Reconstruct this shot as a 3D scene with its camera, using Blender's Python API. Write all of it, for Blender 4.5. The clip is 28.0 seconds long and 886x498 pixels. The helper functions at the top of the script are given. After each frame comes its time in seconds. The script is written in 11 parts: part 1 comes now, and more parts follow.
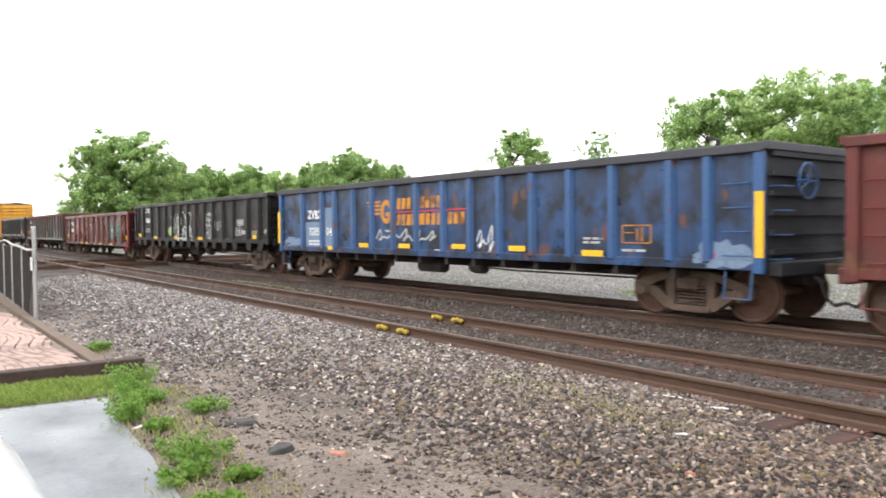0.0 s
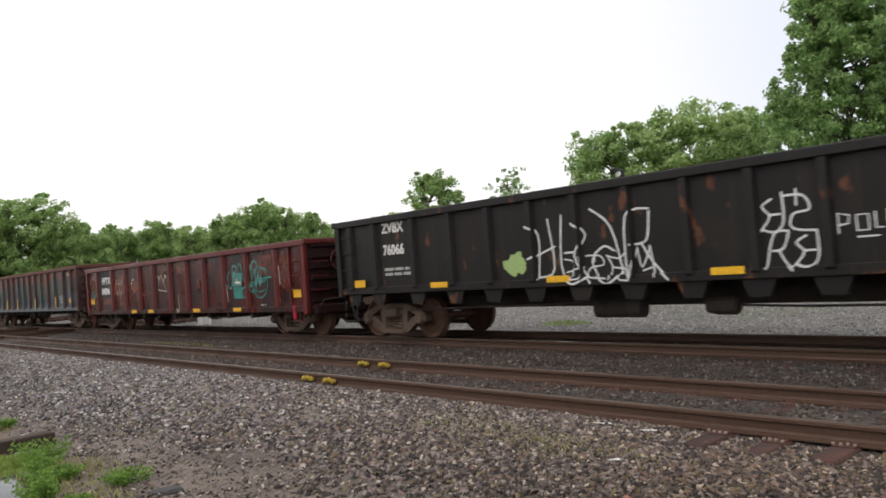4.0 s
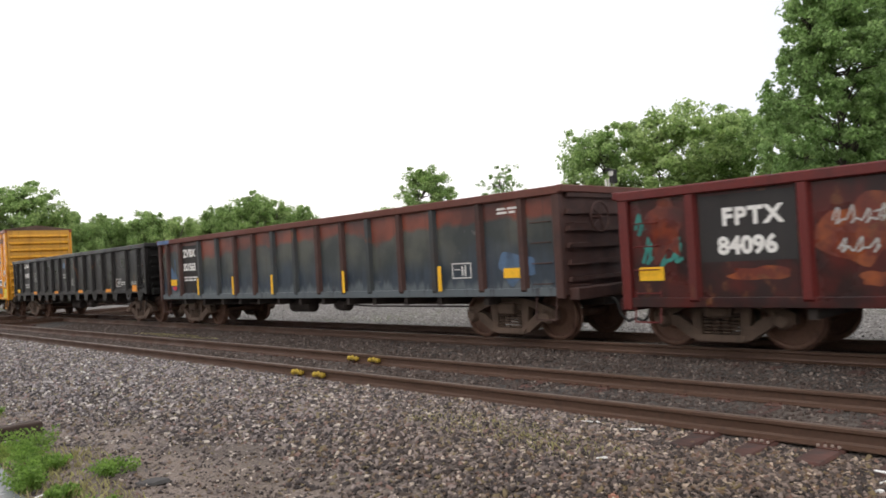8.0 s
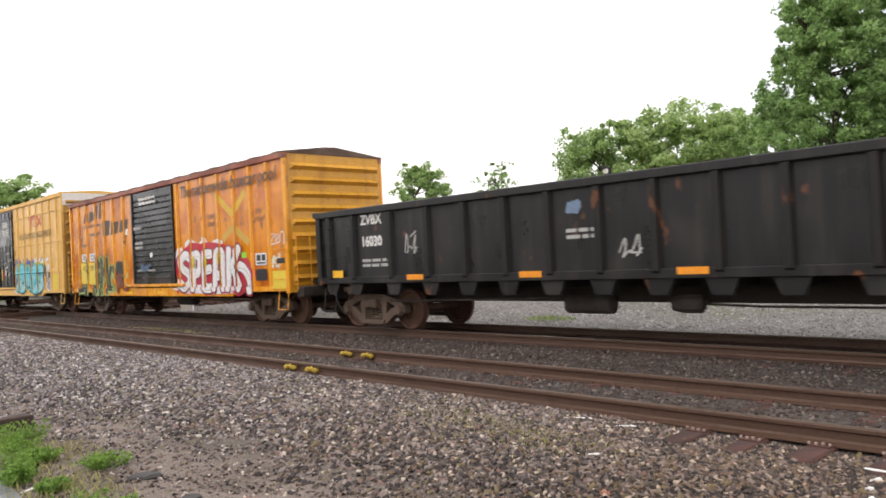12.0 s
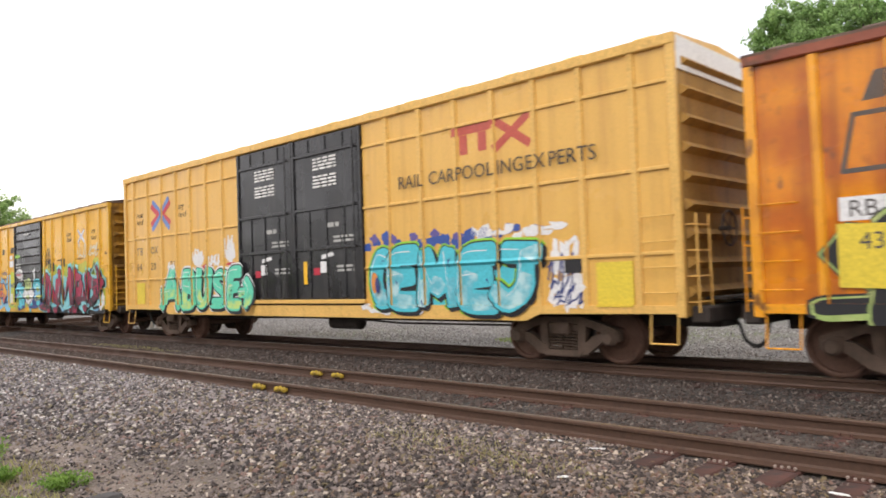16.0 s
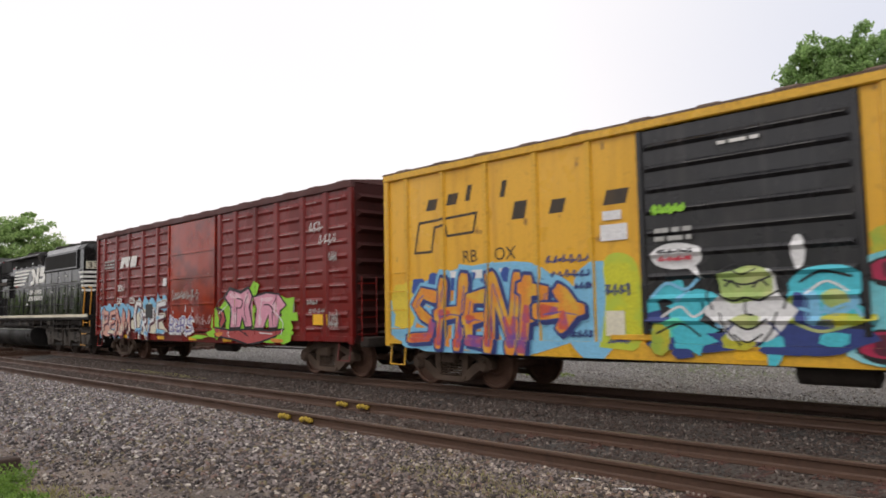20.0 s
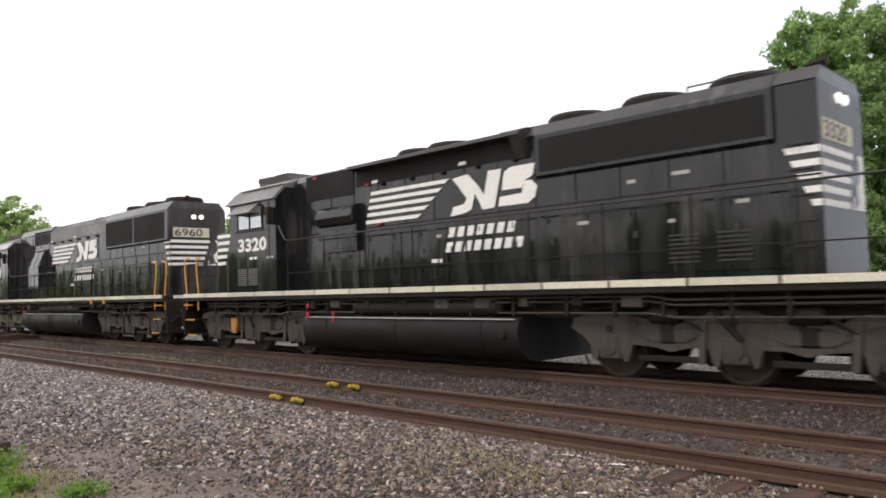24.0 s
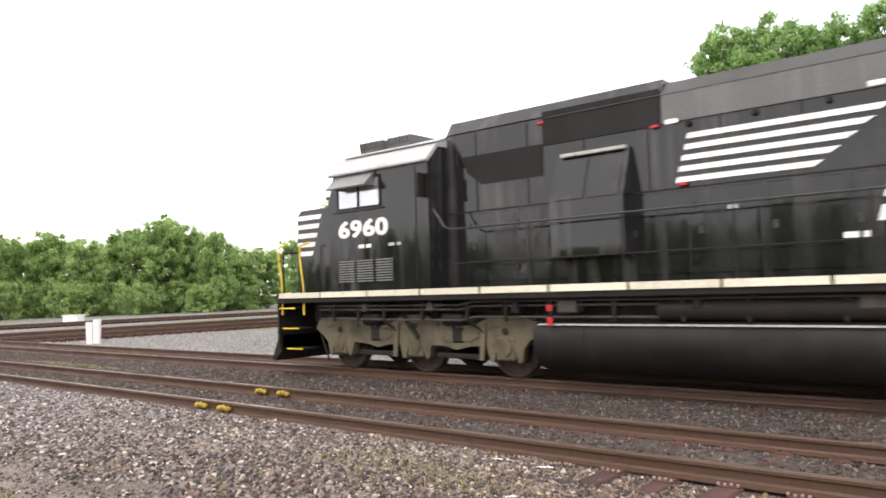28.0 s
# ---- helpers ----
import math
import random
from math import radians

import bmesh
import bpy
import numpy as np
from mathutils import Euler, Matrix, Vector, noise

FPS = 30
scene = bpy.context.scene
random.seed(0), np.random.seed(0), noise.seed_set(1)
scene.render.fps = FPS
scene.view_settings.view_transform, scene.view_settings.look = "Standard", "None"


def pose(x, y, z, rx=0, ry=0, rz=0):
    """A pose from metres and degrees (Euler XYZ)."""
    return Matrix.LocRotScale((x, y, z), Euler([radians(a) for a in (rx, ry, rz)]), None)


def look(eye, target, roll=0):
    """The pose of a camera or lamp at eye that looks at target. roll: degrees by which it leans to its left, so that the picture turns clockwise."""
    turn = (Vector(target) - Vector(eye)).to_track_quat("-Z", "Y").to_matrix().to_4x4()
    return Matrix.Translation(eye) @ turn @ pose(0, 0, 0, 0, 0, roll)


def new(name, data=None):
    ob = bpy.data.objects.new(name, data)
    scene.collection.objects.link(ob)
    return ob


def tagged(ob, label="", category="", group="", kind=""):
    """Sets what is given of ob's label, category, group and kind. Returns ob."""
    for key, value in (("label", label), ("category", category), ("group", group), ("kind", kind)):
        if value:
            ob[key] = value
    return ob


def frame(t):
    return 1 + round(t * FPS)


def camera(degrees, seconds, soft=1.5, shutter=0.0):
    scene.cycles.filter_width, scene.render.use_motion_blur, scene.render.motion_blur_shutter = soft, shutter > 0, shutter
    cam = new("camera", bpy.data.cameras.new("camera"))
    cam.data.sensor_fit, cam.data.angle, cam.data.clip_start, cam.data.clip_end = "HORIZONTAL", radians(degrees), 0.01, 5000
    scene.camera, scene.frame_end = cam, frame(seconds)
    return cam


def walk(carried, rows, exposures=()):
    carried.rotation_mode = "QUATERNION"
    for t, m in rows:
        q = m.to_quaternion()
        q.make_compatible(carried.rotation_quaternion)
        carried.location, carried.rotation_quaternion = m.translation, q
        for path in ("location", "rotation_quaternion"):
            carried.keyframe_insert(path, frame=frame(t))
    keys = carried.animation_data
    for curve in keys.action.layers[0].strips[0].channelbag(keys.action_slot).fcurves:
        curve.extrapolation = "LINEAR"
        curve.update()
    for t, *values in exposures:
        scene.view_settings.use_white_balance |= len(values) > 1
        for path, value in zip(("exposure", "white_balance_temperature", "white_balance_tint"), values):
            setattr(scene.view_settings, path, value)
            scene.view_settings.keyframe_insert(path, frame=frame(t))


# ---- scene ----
cam = camera(61.20, 28.0, soft=1.7, shutter=0.25)
# seconds, place, tilt, lean, heading
WALK = [
    (0.0, pose(0.032, 0.021, 1.572, 88.31, 0.51, 53.16)),
    (0.5, pose(0.032, 0.009, 1.573, 88.86, 2.96, 55.70)),
    (1.0, pose(0.018, 0.006, 1.574, 90.36, 4.23, 53.55)),
    (1.5, pose(0.008, -0.008, 1.568, 91.21, 4.61, 51.27)),
    (2.0, pose(0.000, 0.000, 1.567, 90.93, 5.03, 48.17)),
    (2.5, pose(0.009, -0.009, 1.583, 91.02, 4.21, 46.49)),
    (3.0, pose(0.006, 0.003, 1.573, 91.28, 4.48, 47.05)),
    (3.5, pose(0.003, -0.003, 1.572, 91.31, 4.36, 47.35)),
    (5.5, pose(0.026, 0.012, 1.568, 91.13, 4.32, 44.76)),
    (6.0, pose(0.024, -0.005, 1.566, 91.07, 3.76, 46.21)),
    (6.5, pose(0.013, -0.002, 1.564, 90.73, 3.40, 45.80)),
    (7.0, pose(0.014, -0.000, 1.566, 90.94, 3.37, 46.27)),
    (7.5, pose(0.009, -0.001, 1.570, 91.00, 3.39, 46.56)),
    (8.0, pose(0.015, -0.020, 1.577, 90.93, 3.29, 46.26)),
    (8.5, pose(0.036, 0.004, 1.569, 90.31, 3.28, 42.74)),
    (9.0, pose(0.031, 0.015, 1.567, 90.02, 3.18, 42.23)),
    (9.5, pose(0.010, 0.001, 1.564, 89.95, 2.90, 44.93)),
    (10.0, pose(0.010, 0.000, 1.565, 89.90, 2.62, 44.95)),
    (10.5, pose(0.004, 0.004, 1.560, 89.59, 2.82, 45.25)),
    (11.0, pose(-0.000, 0.002, 1.559, 89.87, 2.86, 46.10)),
    (11.5, pose(0.007, -0.009, 1.566, 90.20, 2.79, 46.12)),
    (13.5, pose(0.023, 0.017, 1.555, 92.13, 3.87, 44.25)),
    (14.0, pose(0.028, 0.022, 1.548, 91.46, 3.14, 42.35)),
    (14.5, pose(0.031, 0.013, 1.549, 91.64, 2.83, 41.59)),
    (15.0, pose(0.023, 0.009, 1.553, 92.30, 3.03, 44.98)),
    (15.5, pose(0.021, 0.008, 1.561, 91.87, 2.67, 44.54)),
    (16.0, pose(0.024, 0.011, 1.563, 92.12, 2.05, 43.84)),
    (16.5, pose(-0.003, -0.002, 1.572, 93.47, 0.75, 44.11)),
    (17.0, pose(-0.035, -0.007, 1.556, 94.28, -0.02, 44.10)),
    (17.5, pose(-0.003, 0.001, 1.558, 94.75, 0.57, 44.58)),
    (18.0, pose(-0.014, 0.004, 1.562, 94.38, 1.22, 45.53)),
    (18.5, pose(0.009, -0.005, 1.584, 94.50, 1.16, 46.16)),
    (19.0, pose(-0.002, 0.002, 1.576, 94.69, 1.48, 46.02)),
    (19.5, pose(0.021, -0.013, 1.583, 94.78, 1.11, 45.25)),
    (20.0, pose(-0.010, -0.003, 1.585, 94.54, 1.04, 45.77)),
    (20.5, pose(0.006, -0.009, 1.593, 94.91, 1.39, 45.68)),
    (21.0, pose(-0.015, -0.015, 1.580, 95.07, 0.34, 48.78)),
    (21.5, pose(-0.013, -0.052, 1.564, 95.42, 0.69, 50.31)),
    (22.0, pose(-0.018, -0.022, 1.576, 95.43, 1.46, 49.78)),
    (22.5, pose(-0.013, -0.003, 1.577, 94.13, 0.87, 48.26)),
    (24.5, pose(-0.032, 0.013, 1.574, 93.06, 1.89, 44.69)),
    (25.0, pose(-0.023, 0.014, 1.569, 93.47, 1.37, 45.48)),
    (25.5, pose(-0.030, -0.005, 1.575, 92.91, 1.29, 47.30)),
    (26.0, pose(-0.058, -0.015, 1.538, 92.63, 0.23, 47.12)),
    (26.5, pose(-0.060, -0.015, 1.540, 91.82, 0.33, 46.63)),
    (27.0, pose(-0.060, 0.009, 1.581, 91.97, -0.39, 43.55)),
    (27.5, pose(-0.012, 0.013, 1.596, 93.04, 1.19, 41.28)),
    (28.0, pose(-0.013, 0.045, 1.591, 93.12, 1.78, 39.90)),
]
EXPOSURES = [(0.0, 1.0, 6500, 10), (0.5, 0.72, 6500, 10), (1.0, 0.45, 6500, 10), (1.5, 0.2, 6500, 10), (3.0, -0.05, 6550, 11), (6.0, -0.08, 6600, 12), (8.0, 0.1, 6650, 13), (9.5, 0.24, 6650, 13), (11.0, 0.34, 6700, 14), (14.0, 0.5, 6750, 15), (17.0, 0.38, 6700, 14), (17.5, 0.26, 6700, 14), (18.0, 0.05, 6700, 14), (18.6, -0.02, 6700, 14), (20.0, -0.17, 6700, 14), (22.0, -0.14, 6700, 14), (25.0, 0.4, 6700, 14), (26.2, 0.53, 6700, 14), (27.0, 0.76, 6700, 14), (28.0, 0.92, 6700, 14)]
walk(cam, WALK, EXPOSURES)

# how far the train has rolled along the rails, in metres, by the second
ROLLED = [
    (0.0, 0.00), (0.5, 3.13), (1.0, 6.26), (1.5, 9.38), (2.0, 12.51), (2.5, 15.55),
    (3.0, 18.63), (3.5, 21.73), (5.5, 34.38), (6.0, 37.60), (6.5, 40.80), (7.0, 44.03),
    (7.5, 47.24), (8.0, 50.53), (8.5, 53.73), (9.0, 57.08), (9.5, 60.39), (10.0, 63.75),
    (10.5, 67.02), (11.0, 70.42), (11.5, 73.72), (13.5, 87.40), (14.0, 90.89), (14.5, 94.40),
    (15.0, 97.92), (15.5, 101.44), (16.0, 105.00), (16.5, 108.53), (17.0, 112.11), (17.5, 115.57),
    (18.0, 119.17), (18.5, 122.68), (19.0, 126.33), (19.5, 129.84), (20.0, 133.50), (20.5, 137.03),
    (21.0, 140.64), (21.5, 144.17), (22.0, 147.79), (22.5, 151.37), (24.5, 166.05), (25.0, 169.81),
    (25.5, 173.48), (26.0, 177.30), (26.5, 180.96), (27.0, 184.73), (27.5, 188.38), (28.0, 192.25),
]

# ---- daylight under a bright overcast sky ----
world = bpy.data.worlds.new("overcast_sky")
scene.world = world
world.use_nodes = True
wn, wl = world.node_tree.nodes, world.node_tree.links
wn.clear()
w_out, w_bg = wn.new("ShaderNodeOutputWorld"), wn.new("ShaderNodeBackground")
w_sky = wn.new("ShaderNodeTexSky")
w_sky.sky_type, w_sky.sun_disc = "NISHITA", False
w_sky.sun_elevation, w_sky.sun_rotation = radians(48), radians(200)
w_tc, w_noise, w_ramp, w_mix = (wn.new(n) for n in ("ShaderNodeTexCoord", "ShaderNodeTexNoise", "ShaderNodeValToRGB", "ShaderNodeMix"))
w_noise.inputs["Scale"].default_value, w_noise.inputs["Detail"].default_value = 1.3, 3.0
w_ramp.color_ramp.elements[0].position, w_ramp.color_ramp.elements[0].color = 0.36, (11.0, 11.2, 11.5, 1)
w_ramp.color_ramp.elements[1].position, w_ramp.color_ramp.elements[1].color = 0.6, (11.9, 11.8, 11.7, 1)
w_mix.data_type = "RGBA"
w_mix.inputs["Factor"].default_value = 0.93
wl.new(w_tc.outputs["Generated"], w_noise.inputs["Vector"])
wl.new(w_noise.outputs["Fac"], w_ramp.inputs["Fac"])
wl.new(w_sky.outputs["Color"], w_mix.inputs["A"])
wl.new(w_ramp.outputs["Color"], w_mix.inputs["B"])
w_dir, w_range, w_grey = wn.new("ShaderNodeVectorMath"), wn.new("ShaderNodeMapRange"), wn.new("ShaderNodeMix")
w_dir.operation = "DOT_PRODUCT"
w_dir.inputs[1].default_value = (0.05, 0.97, 0.22)
w_range.interpolation_type = "SMOOTHSTEP"
w_range.inputs["From Min"].default_value, w_range.inputs["From Max"].default_value, w_range.inputs["To Max"].default_value = 0.74, 1.0, 0.95
w_grey.data_type = "RGBA"
w_grey.inputs["B"].default_value = (7.4, 8.1, 9.4, 1)
wl.new(w_tc.outputs["Generated"], w_dir.inputs[0])
wl.new(w_dir.outputs["Value"], w_range.inputs["Value"])
wl.new(w_range.outputs["Result"], w_grey.inputs["Factor"])
wl.new(w_mix.outputs["Result"], w_grey.inputs["A"])
wl.new(w_grey.outputs["Result"], w_bg.inputs["Color"])
w_bg.inputs["Strength"].default_value = 0.105
wl.new(w_bg.outputs["Background"], w_out.inputs["Surface"])
sun = new("sun", bpy.data.lights.new("sun", "SUN"))
sun.data.energy, sun.data.angle, sun.data.color = 0.9, radians(25), (1.0, 0.97, 0.92)
sun.matrix_world = look((0, 0, 60), (0 - 20 * 0.34, 0 + 50 * 0.94, 0))

# ---- materials ----
def nodes_of(name):
    m = bpy.data.materials.new(name)
    m.use_nodes = True
    t = m.node_tree
    return m, t.nodes, t.links, t.nodes["Principled BSDF"]


def tex(n, l, kind, vec, scale, detail=4.0, stretch=None):
    """A noise or voronoi texture on object coordinates."""
    if stretch:
        mp = n.new("ShaderNodeMapping")
        mp.inputs["Scale"].default_value = stretch
        l.new(vec, mp.inputs["Vector"])
        vec = mp.outputs["Vector"]
    t = n.new("ShaderNodeTexNoise" if kind == "noise" else "ShaderNodeTexVoronoi")
    t.inputs["Scale"].default_value = scale
    if kind == "noise":
        t.inputs["Detail"].default_value = detail
    l.new(vec, t.inputs["Vector"])
    return t


def ramp(n, l, src, a, b, ca=(0, 0, 0, 1), cb=(1, 1, 1, 1)):
    r = n.new("ShaderNodeValToRGB")
    r.color_ramp.elements[0].position, r.color_ramp.elements[0].color = a, ca
    r.color_ramp.elements[1].position, r.color_ramp.elements[1].color = b, cb
    l.new(src, r.inputs["Fac"])
    return r.outputs["Color"]


def blend(n, l, fac, a, b, mode="MIX"):
    m = n.new("ShaderNodeMix")
    m.data_type, m.blend_type = "RGBA", mode
    for key, v in (("Factor", fac), ("A", a), ("B", b)):
        if isinstance(v, (int, float)):
            m.inputs[key].default_value = v
        elif isinstance(v, tuple):
            m.inputs[key].default_value = (*v[:3], 1)
        else:
            l.new(v, m.inputs[key])
    return m.outputs["Result"]


def bump(n, l, bsdf, height, strength, distance=0.01):
    b = n.new("ShaderNodeBump")
    b.inputs["Strength"].default_value, b.inputs["Distance"].default_value = strength, distance
    l.new(height, b.inputs["Height"])
    l.new(b.outputs["Normal"], bsdf.inputs["Normal"])


def paint(name, col, dirt=(0.05, 0.03, 0.02), amount=0.4, streak=0.5, rough=0.55, metal=0.0, size=0.9, second=None, vary=0.0, grime=0.35, rust=0.0, dent=0.0, spec=0.5, grain=0.25):
    """Weathered paint: patches, downward streaks of dirt, rust spots, dents, fine grain."""
    m, n, l, b = nodes_of(name)
    tc = n.new("ShaderNodeTexCoord").outputs["Object"]
    big = tex(n, l, "noise", tc, size, 5.0)
    run = tex(n, l, "noise", tc, 1.0, 5.0, (5.0, 5.0, 0.35))
    fine = tex(n, l, "noise", tc, 24.0, 6.0)
    lo, hi = (0.82, 1.12) if grain > 0.1 else (0.95, 1.04)
    c = blend(n, l, ramp(n, l, fine.outputs["Fac"], 0.3, 0.75), tuple(v * lo for v in col), tuple(min(1, v * hi) for v in col))
    if second:
        c = blend(n, l, ramp(n, l, tex(n, l, "noise", tc, size * 1.7, 6.0).outputs["Fac"], 0.46, 0.62), c, second)
    c = blend(n, l, ramp(n, l, big.outputs["Fac"], 0.72 - 0.4 * amount, 0.86 - 0.2 * amount, cb=(amount * 1.2,) * 3 + (1,)), c, dirt)
    c = blend(n, l, ramp(n, l, run.outputs["Fac"], 0.5, 0.8, cb=(streak,) * 3 + (1,)), c, dirt)
    spots = ramp(n, l, tex(n, l, "noise", tc, 7.0, 8.0).outputs["Fac"], 0.6, 0.7, cb=(grime,) * 3 + (1,))
    c = blend(n, l, spots, c, tuple(0.5 * d + 0.15 * v for d, v in zip(dirt, col)))
    if rust:
        chip = tex(n, l, "noise", tc, 2.6, 9.0, (1.0, 1.0, 0.6))
        tone = blend(n, l, fine.outputs["Fac"], (0.05, 0.022, 0.014), (0.20, 0.075, 0.03))
        c = blend(n, l, ramp(n, l, chip.outputs["Fac"], 0.66 - 0.12 * rust, 0.70 - 0.1 * rust, cb=(0.85, 0.85, 0.85, 1)), c, tone)
    if vary:
        oi = n.new("ShaderNodeObjectInfo")
        c = blend(n, l, 1.0, c, ramp(n, l, oi.outputs["Random"], 0, 1, (1 - vary,) * 3 + (1,), (1, 1, 1, 1)), "MULTIPLY")
    l.new(c, b.inputs["Base Color"])
    l.new(ramp(n, l, big.outputs["Fac"], 0.3, 0.7, (max(0.05, rough - 0.12),) * 3 + (1,), (min(1, rough + 0.18),) * 3 + (1,)), b.inputs["Roughness"])
    b.inputs["Metallic"].default_value, b.inputs["Specular IOR Level"].default_value = metal, spec
    bump(n, l, b, fine.outputs["Fac"], grain, 0.004)
    if dent:
        wave = tex(n, l, "noise", tc, 1.1, 2.0, (1.0, 1.0, 0.55))
        d = n.new("ShaderNodeBump")
        d.inputs["Strength"].default_value, d.inputs["Distance"].default_value = dent, 0.05
        l.new(wave.outputs["Fac"], d.inputs["Height"])
        l.new(d.outputs["Normal"], n["Bump"].inputs["Normal"])
    return m


def plain(name, col, rough=0.6, metal=0.0, emit=0.0):
    m, n, l, b = nodes_of(name)
    tc = n.new("ShaderNodeTexCoord").outputs["Object"]
    t = tex(n, l, "noise", tc, 9.0, 6.0)
    l.new(blend(n, l, t.outputs["Fac"], tuple(v * 0.75 for v in col), tuple(min(1, v * 1.15) for v in col)), b.inputs["Base Color"])
    b.inputs["Roughness"].default_value, b.inputs["Metallic"].default_value = rough, metal
    if emit:
        b.inputs["Emission Color"].default_value, b.inputs["Emission Strength"].default_value = (*col, 1), emit
    return m


def island(name, cols, rough=0.9, grain=30.0, sharp=False):
    """Loose pieces in one mesh: each takes its own colour from a row of colours."""
    m, n, l, b = nodes_of(name)
    g = n.new("ShaderNodeNewGeometry")
    r = n.new("ShaderNodeValToRGB")
    r.color_ramp.interpolation = "CONSTANT" if sharp else "LINEAR"
    while len(r.color_ramp.elements) < len(cols):
        r.color_ramp.elements.new(0.5)
    for i, c in enumerate(cols):
        r.color_ramp.elements[i].position, r.color_ramp.elements[i].color = i / (len(cols) if sharp else len(cols) - 1), (*c, 1)
    l.new(g.outputs["Random Per Island"], r.inputs["Fac"])
    tc = n.new("ShaderNodeTexCoord").outputs["Object"]
    t = tex(n, l, "noise", tc, grain, 4.0)
    l.new(blend(n, l, 1.0, r.outputs["Color"], ramp(n, l, t.outputs["Fac"], 0.3, 0.7, (0.78, 0.78, 0.78, 1), (1.12, 1.12, 1.12, 1)), "MULTIPLY"), b.inputs["Base Color"])
    b.inputs["Roughness"].default_value = rough
    bump(n, l, b, t.outputs["Fac"], 0.3, 0.005)
    return m


def leaf(name, dark, light):
    m, n, l, b = nodes_of(name)
    g = n.new("ShaderNodeNewGeometry")
    tc = n.new("ShaderNodeTexCoord").outputs["Object"]
    t = tex(n, l, "noise", tc, 0.45, 3.0)
    f = blend(n, l, 0.5, g.outputs["Random Per Island"], t.outputs["Fac"])
    l.new(ramp(n, l, f, 0.2, 0.8, (*dark, 1), (*light, 1)), b.inputs["Base Color"])
    b.inputs["Roughness"].default_value = 0.55
    tr = n.new("ShaderNodeBsdfTranslucent")
    l.new(ramp(n, l, f, 0.2, 0.8, (*(v * 1.2 for v in dark), 1), (*(v * 1.3 for v in light), 1)), tr.inputs["Color"])
    mx = n.new("ShaderNodeMixShader")
    mx.inputs[0].default_value = 0.55
    l.new(b.outputs[0], mx.inputs[1])
    l.new(tr.outputs[0], mx.inputs[2])
    l.new(mx.outputs[0], n["Material Output"].inputs["Surface"])
    return m




# ---- mesh kit ----
class Kit:
    """Gathers faces, then links them as one mesh object."""

    def __init__(self):
        self.v, self.f = [], []

    def add(self, verts, faces):
        o = len(self.v)
        self.v.extend(verts)
        self.f.extend(tuple(o + i for i in f) for f in faces)
        return self

    def box(self, x0, x1, y0, y1, z0, z1, c=0.0):
        """A box; c: chamfer of its edges."""
        if c <= 0:
            v = [(x, y, z) for x in (x0, x1) for y in (y0, y1) for z in (z0, z1)]
            return self.add(v, [(0, 1, 3, 2), (4, 6, 7, 5), (0, 4, 5, 1), (2, 3, 7, 6), (0, 2, 6, 4), (1, 5, 7, 3)])
        X, Y, Z = (x0, x1), (y0, y1), (z0, z1)
        v, ix = [], {}
        for i in (0, 1):
            for j in (0, 1):
                for k in (0, 1):
                    p = (X[i], Y[j], Z[k])
                    q = (X[i] + (c if i == 0 else -c), Y[j] + (c if j == 0 else -c), Z[k] + (c if k == 0 else -c))
                    for a in range(3):
                        ix[i, j, k, a] = len(v)
                        v.append(tuple(p[b] if b == a else q[b] for b in range(3)))
        f = []
        for a in range(3):
            b, d = [(1, 2), (2, 0), (0, 1)][a]
            for s in (0, 1):
                ring = []
                for (u, w) in ((0, 0), (1, 0), (1, 1), (0, 1)):
                    key = [0, 0, 0]
                    key[a], key[b], key[d] = s, u, w
                    ring.append(ix[(*key, a)])
                f.append(tuple(ring if s else ring[::-1]))
        for a in range(3):
            b, d = [(1, 2), (2, 0), (0, 1)][a]
            for u in (0, 1):
                for w in (0, 1):
                    k0, k1 = [0, 0, 0], [0, 0, 0]
                    k0[a], k1[a] = 0, 1
                    for k in (k0, k1):
                        k[b], k[d] = u, w
                    f.append((ix[(*k0, b)], ix[(*k1, b)], ix[(*k1, d)], ix[(*k0, d)]))
        for i in (0, 1):
            for j in (0, 1):
                for k in (0, 1):
                    f.append((ix[i, j, k, 0], ix[i, j, k, 1], ix[i, j, k, 2]))
        return self.add(v, f)

    def prism(self, poly, axis, a, b):
        """A polygon pushed along an axis from a to b. poly: (x, z) for y, (y, z) for x, (x, y) for z."""
        put = {"x": lambda p, t: (t, p[0], p[1]), "y": lambda p, t: (p[0], t, p[1]), "z": lambda p, t: (p[0], p[1], t)}[axis]
        n = len(poly)
        v = [put(p, a) for p in poly] + [put(p, b) for p in poly]
        return self.add(v, [tuple(range(n))[::-1], tuple(range(n, 2 * n))] + [(i, (i + 1) % n, n + (i + 1) % n, n + i) for i in range(n)])

    def rod(self, p, q, r, n=8, r2=None):
        p, q = Vector(p), Vector(q)
        d = (q - p).normalized()
        u = d.orthogonal().normalized()
        w = d.cross(u)
        r2 = r if r2 is None else r2
        v = [tuple(p + r * (math.cos(t) * u + math.sin(t) * w)) for t in (2 * math.pi * i / n for i in range(n))]
        v += [tuple(q + r2 * (math.cos(t) * u + math.sin(t) * w)) for t in (2 * math.pi * i / n for i in range(n))]
        return self.add(v, [tuple(range(n))[::-1], tuple(range(n, 2 * n))] + [(i, (i + 1) % n, n + (i + 1) % n, n + i) for i in range(n)])

    def path(self, pts, r, n=6):
        for a, b in zip(pts, pts[1:]):
            self.rod(a, b, r, n)
        return self

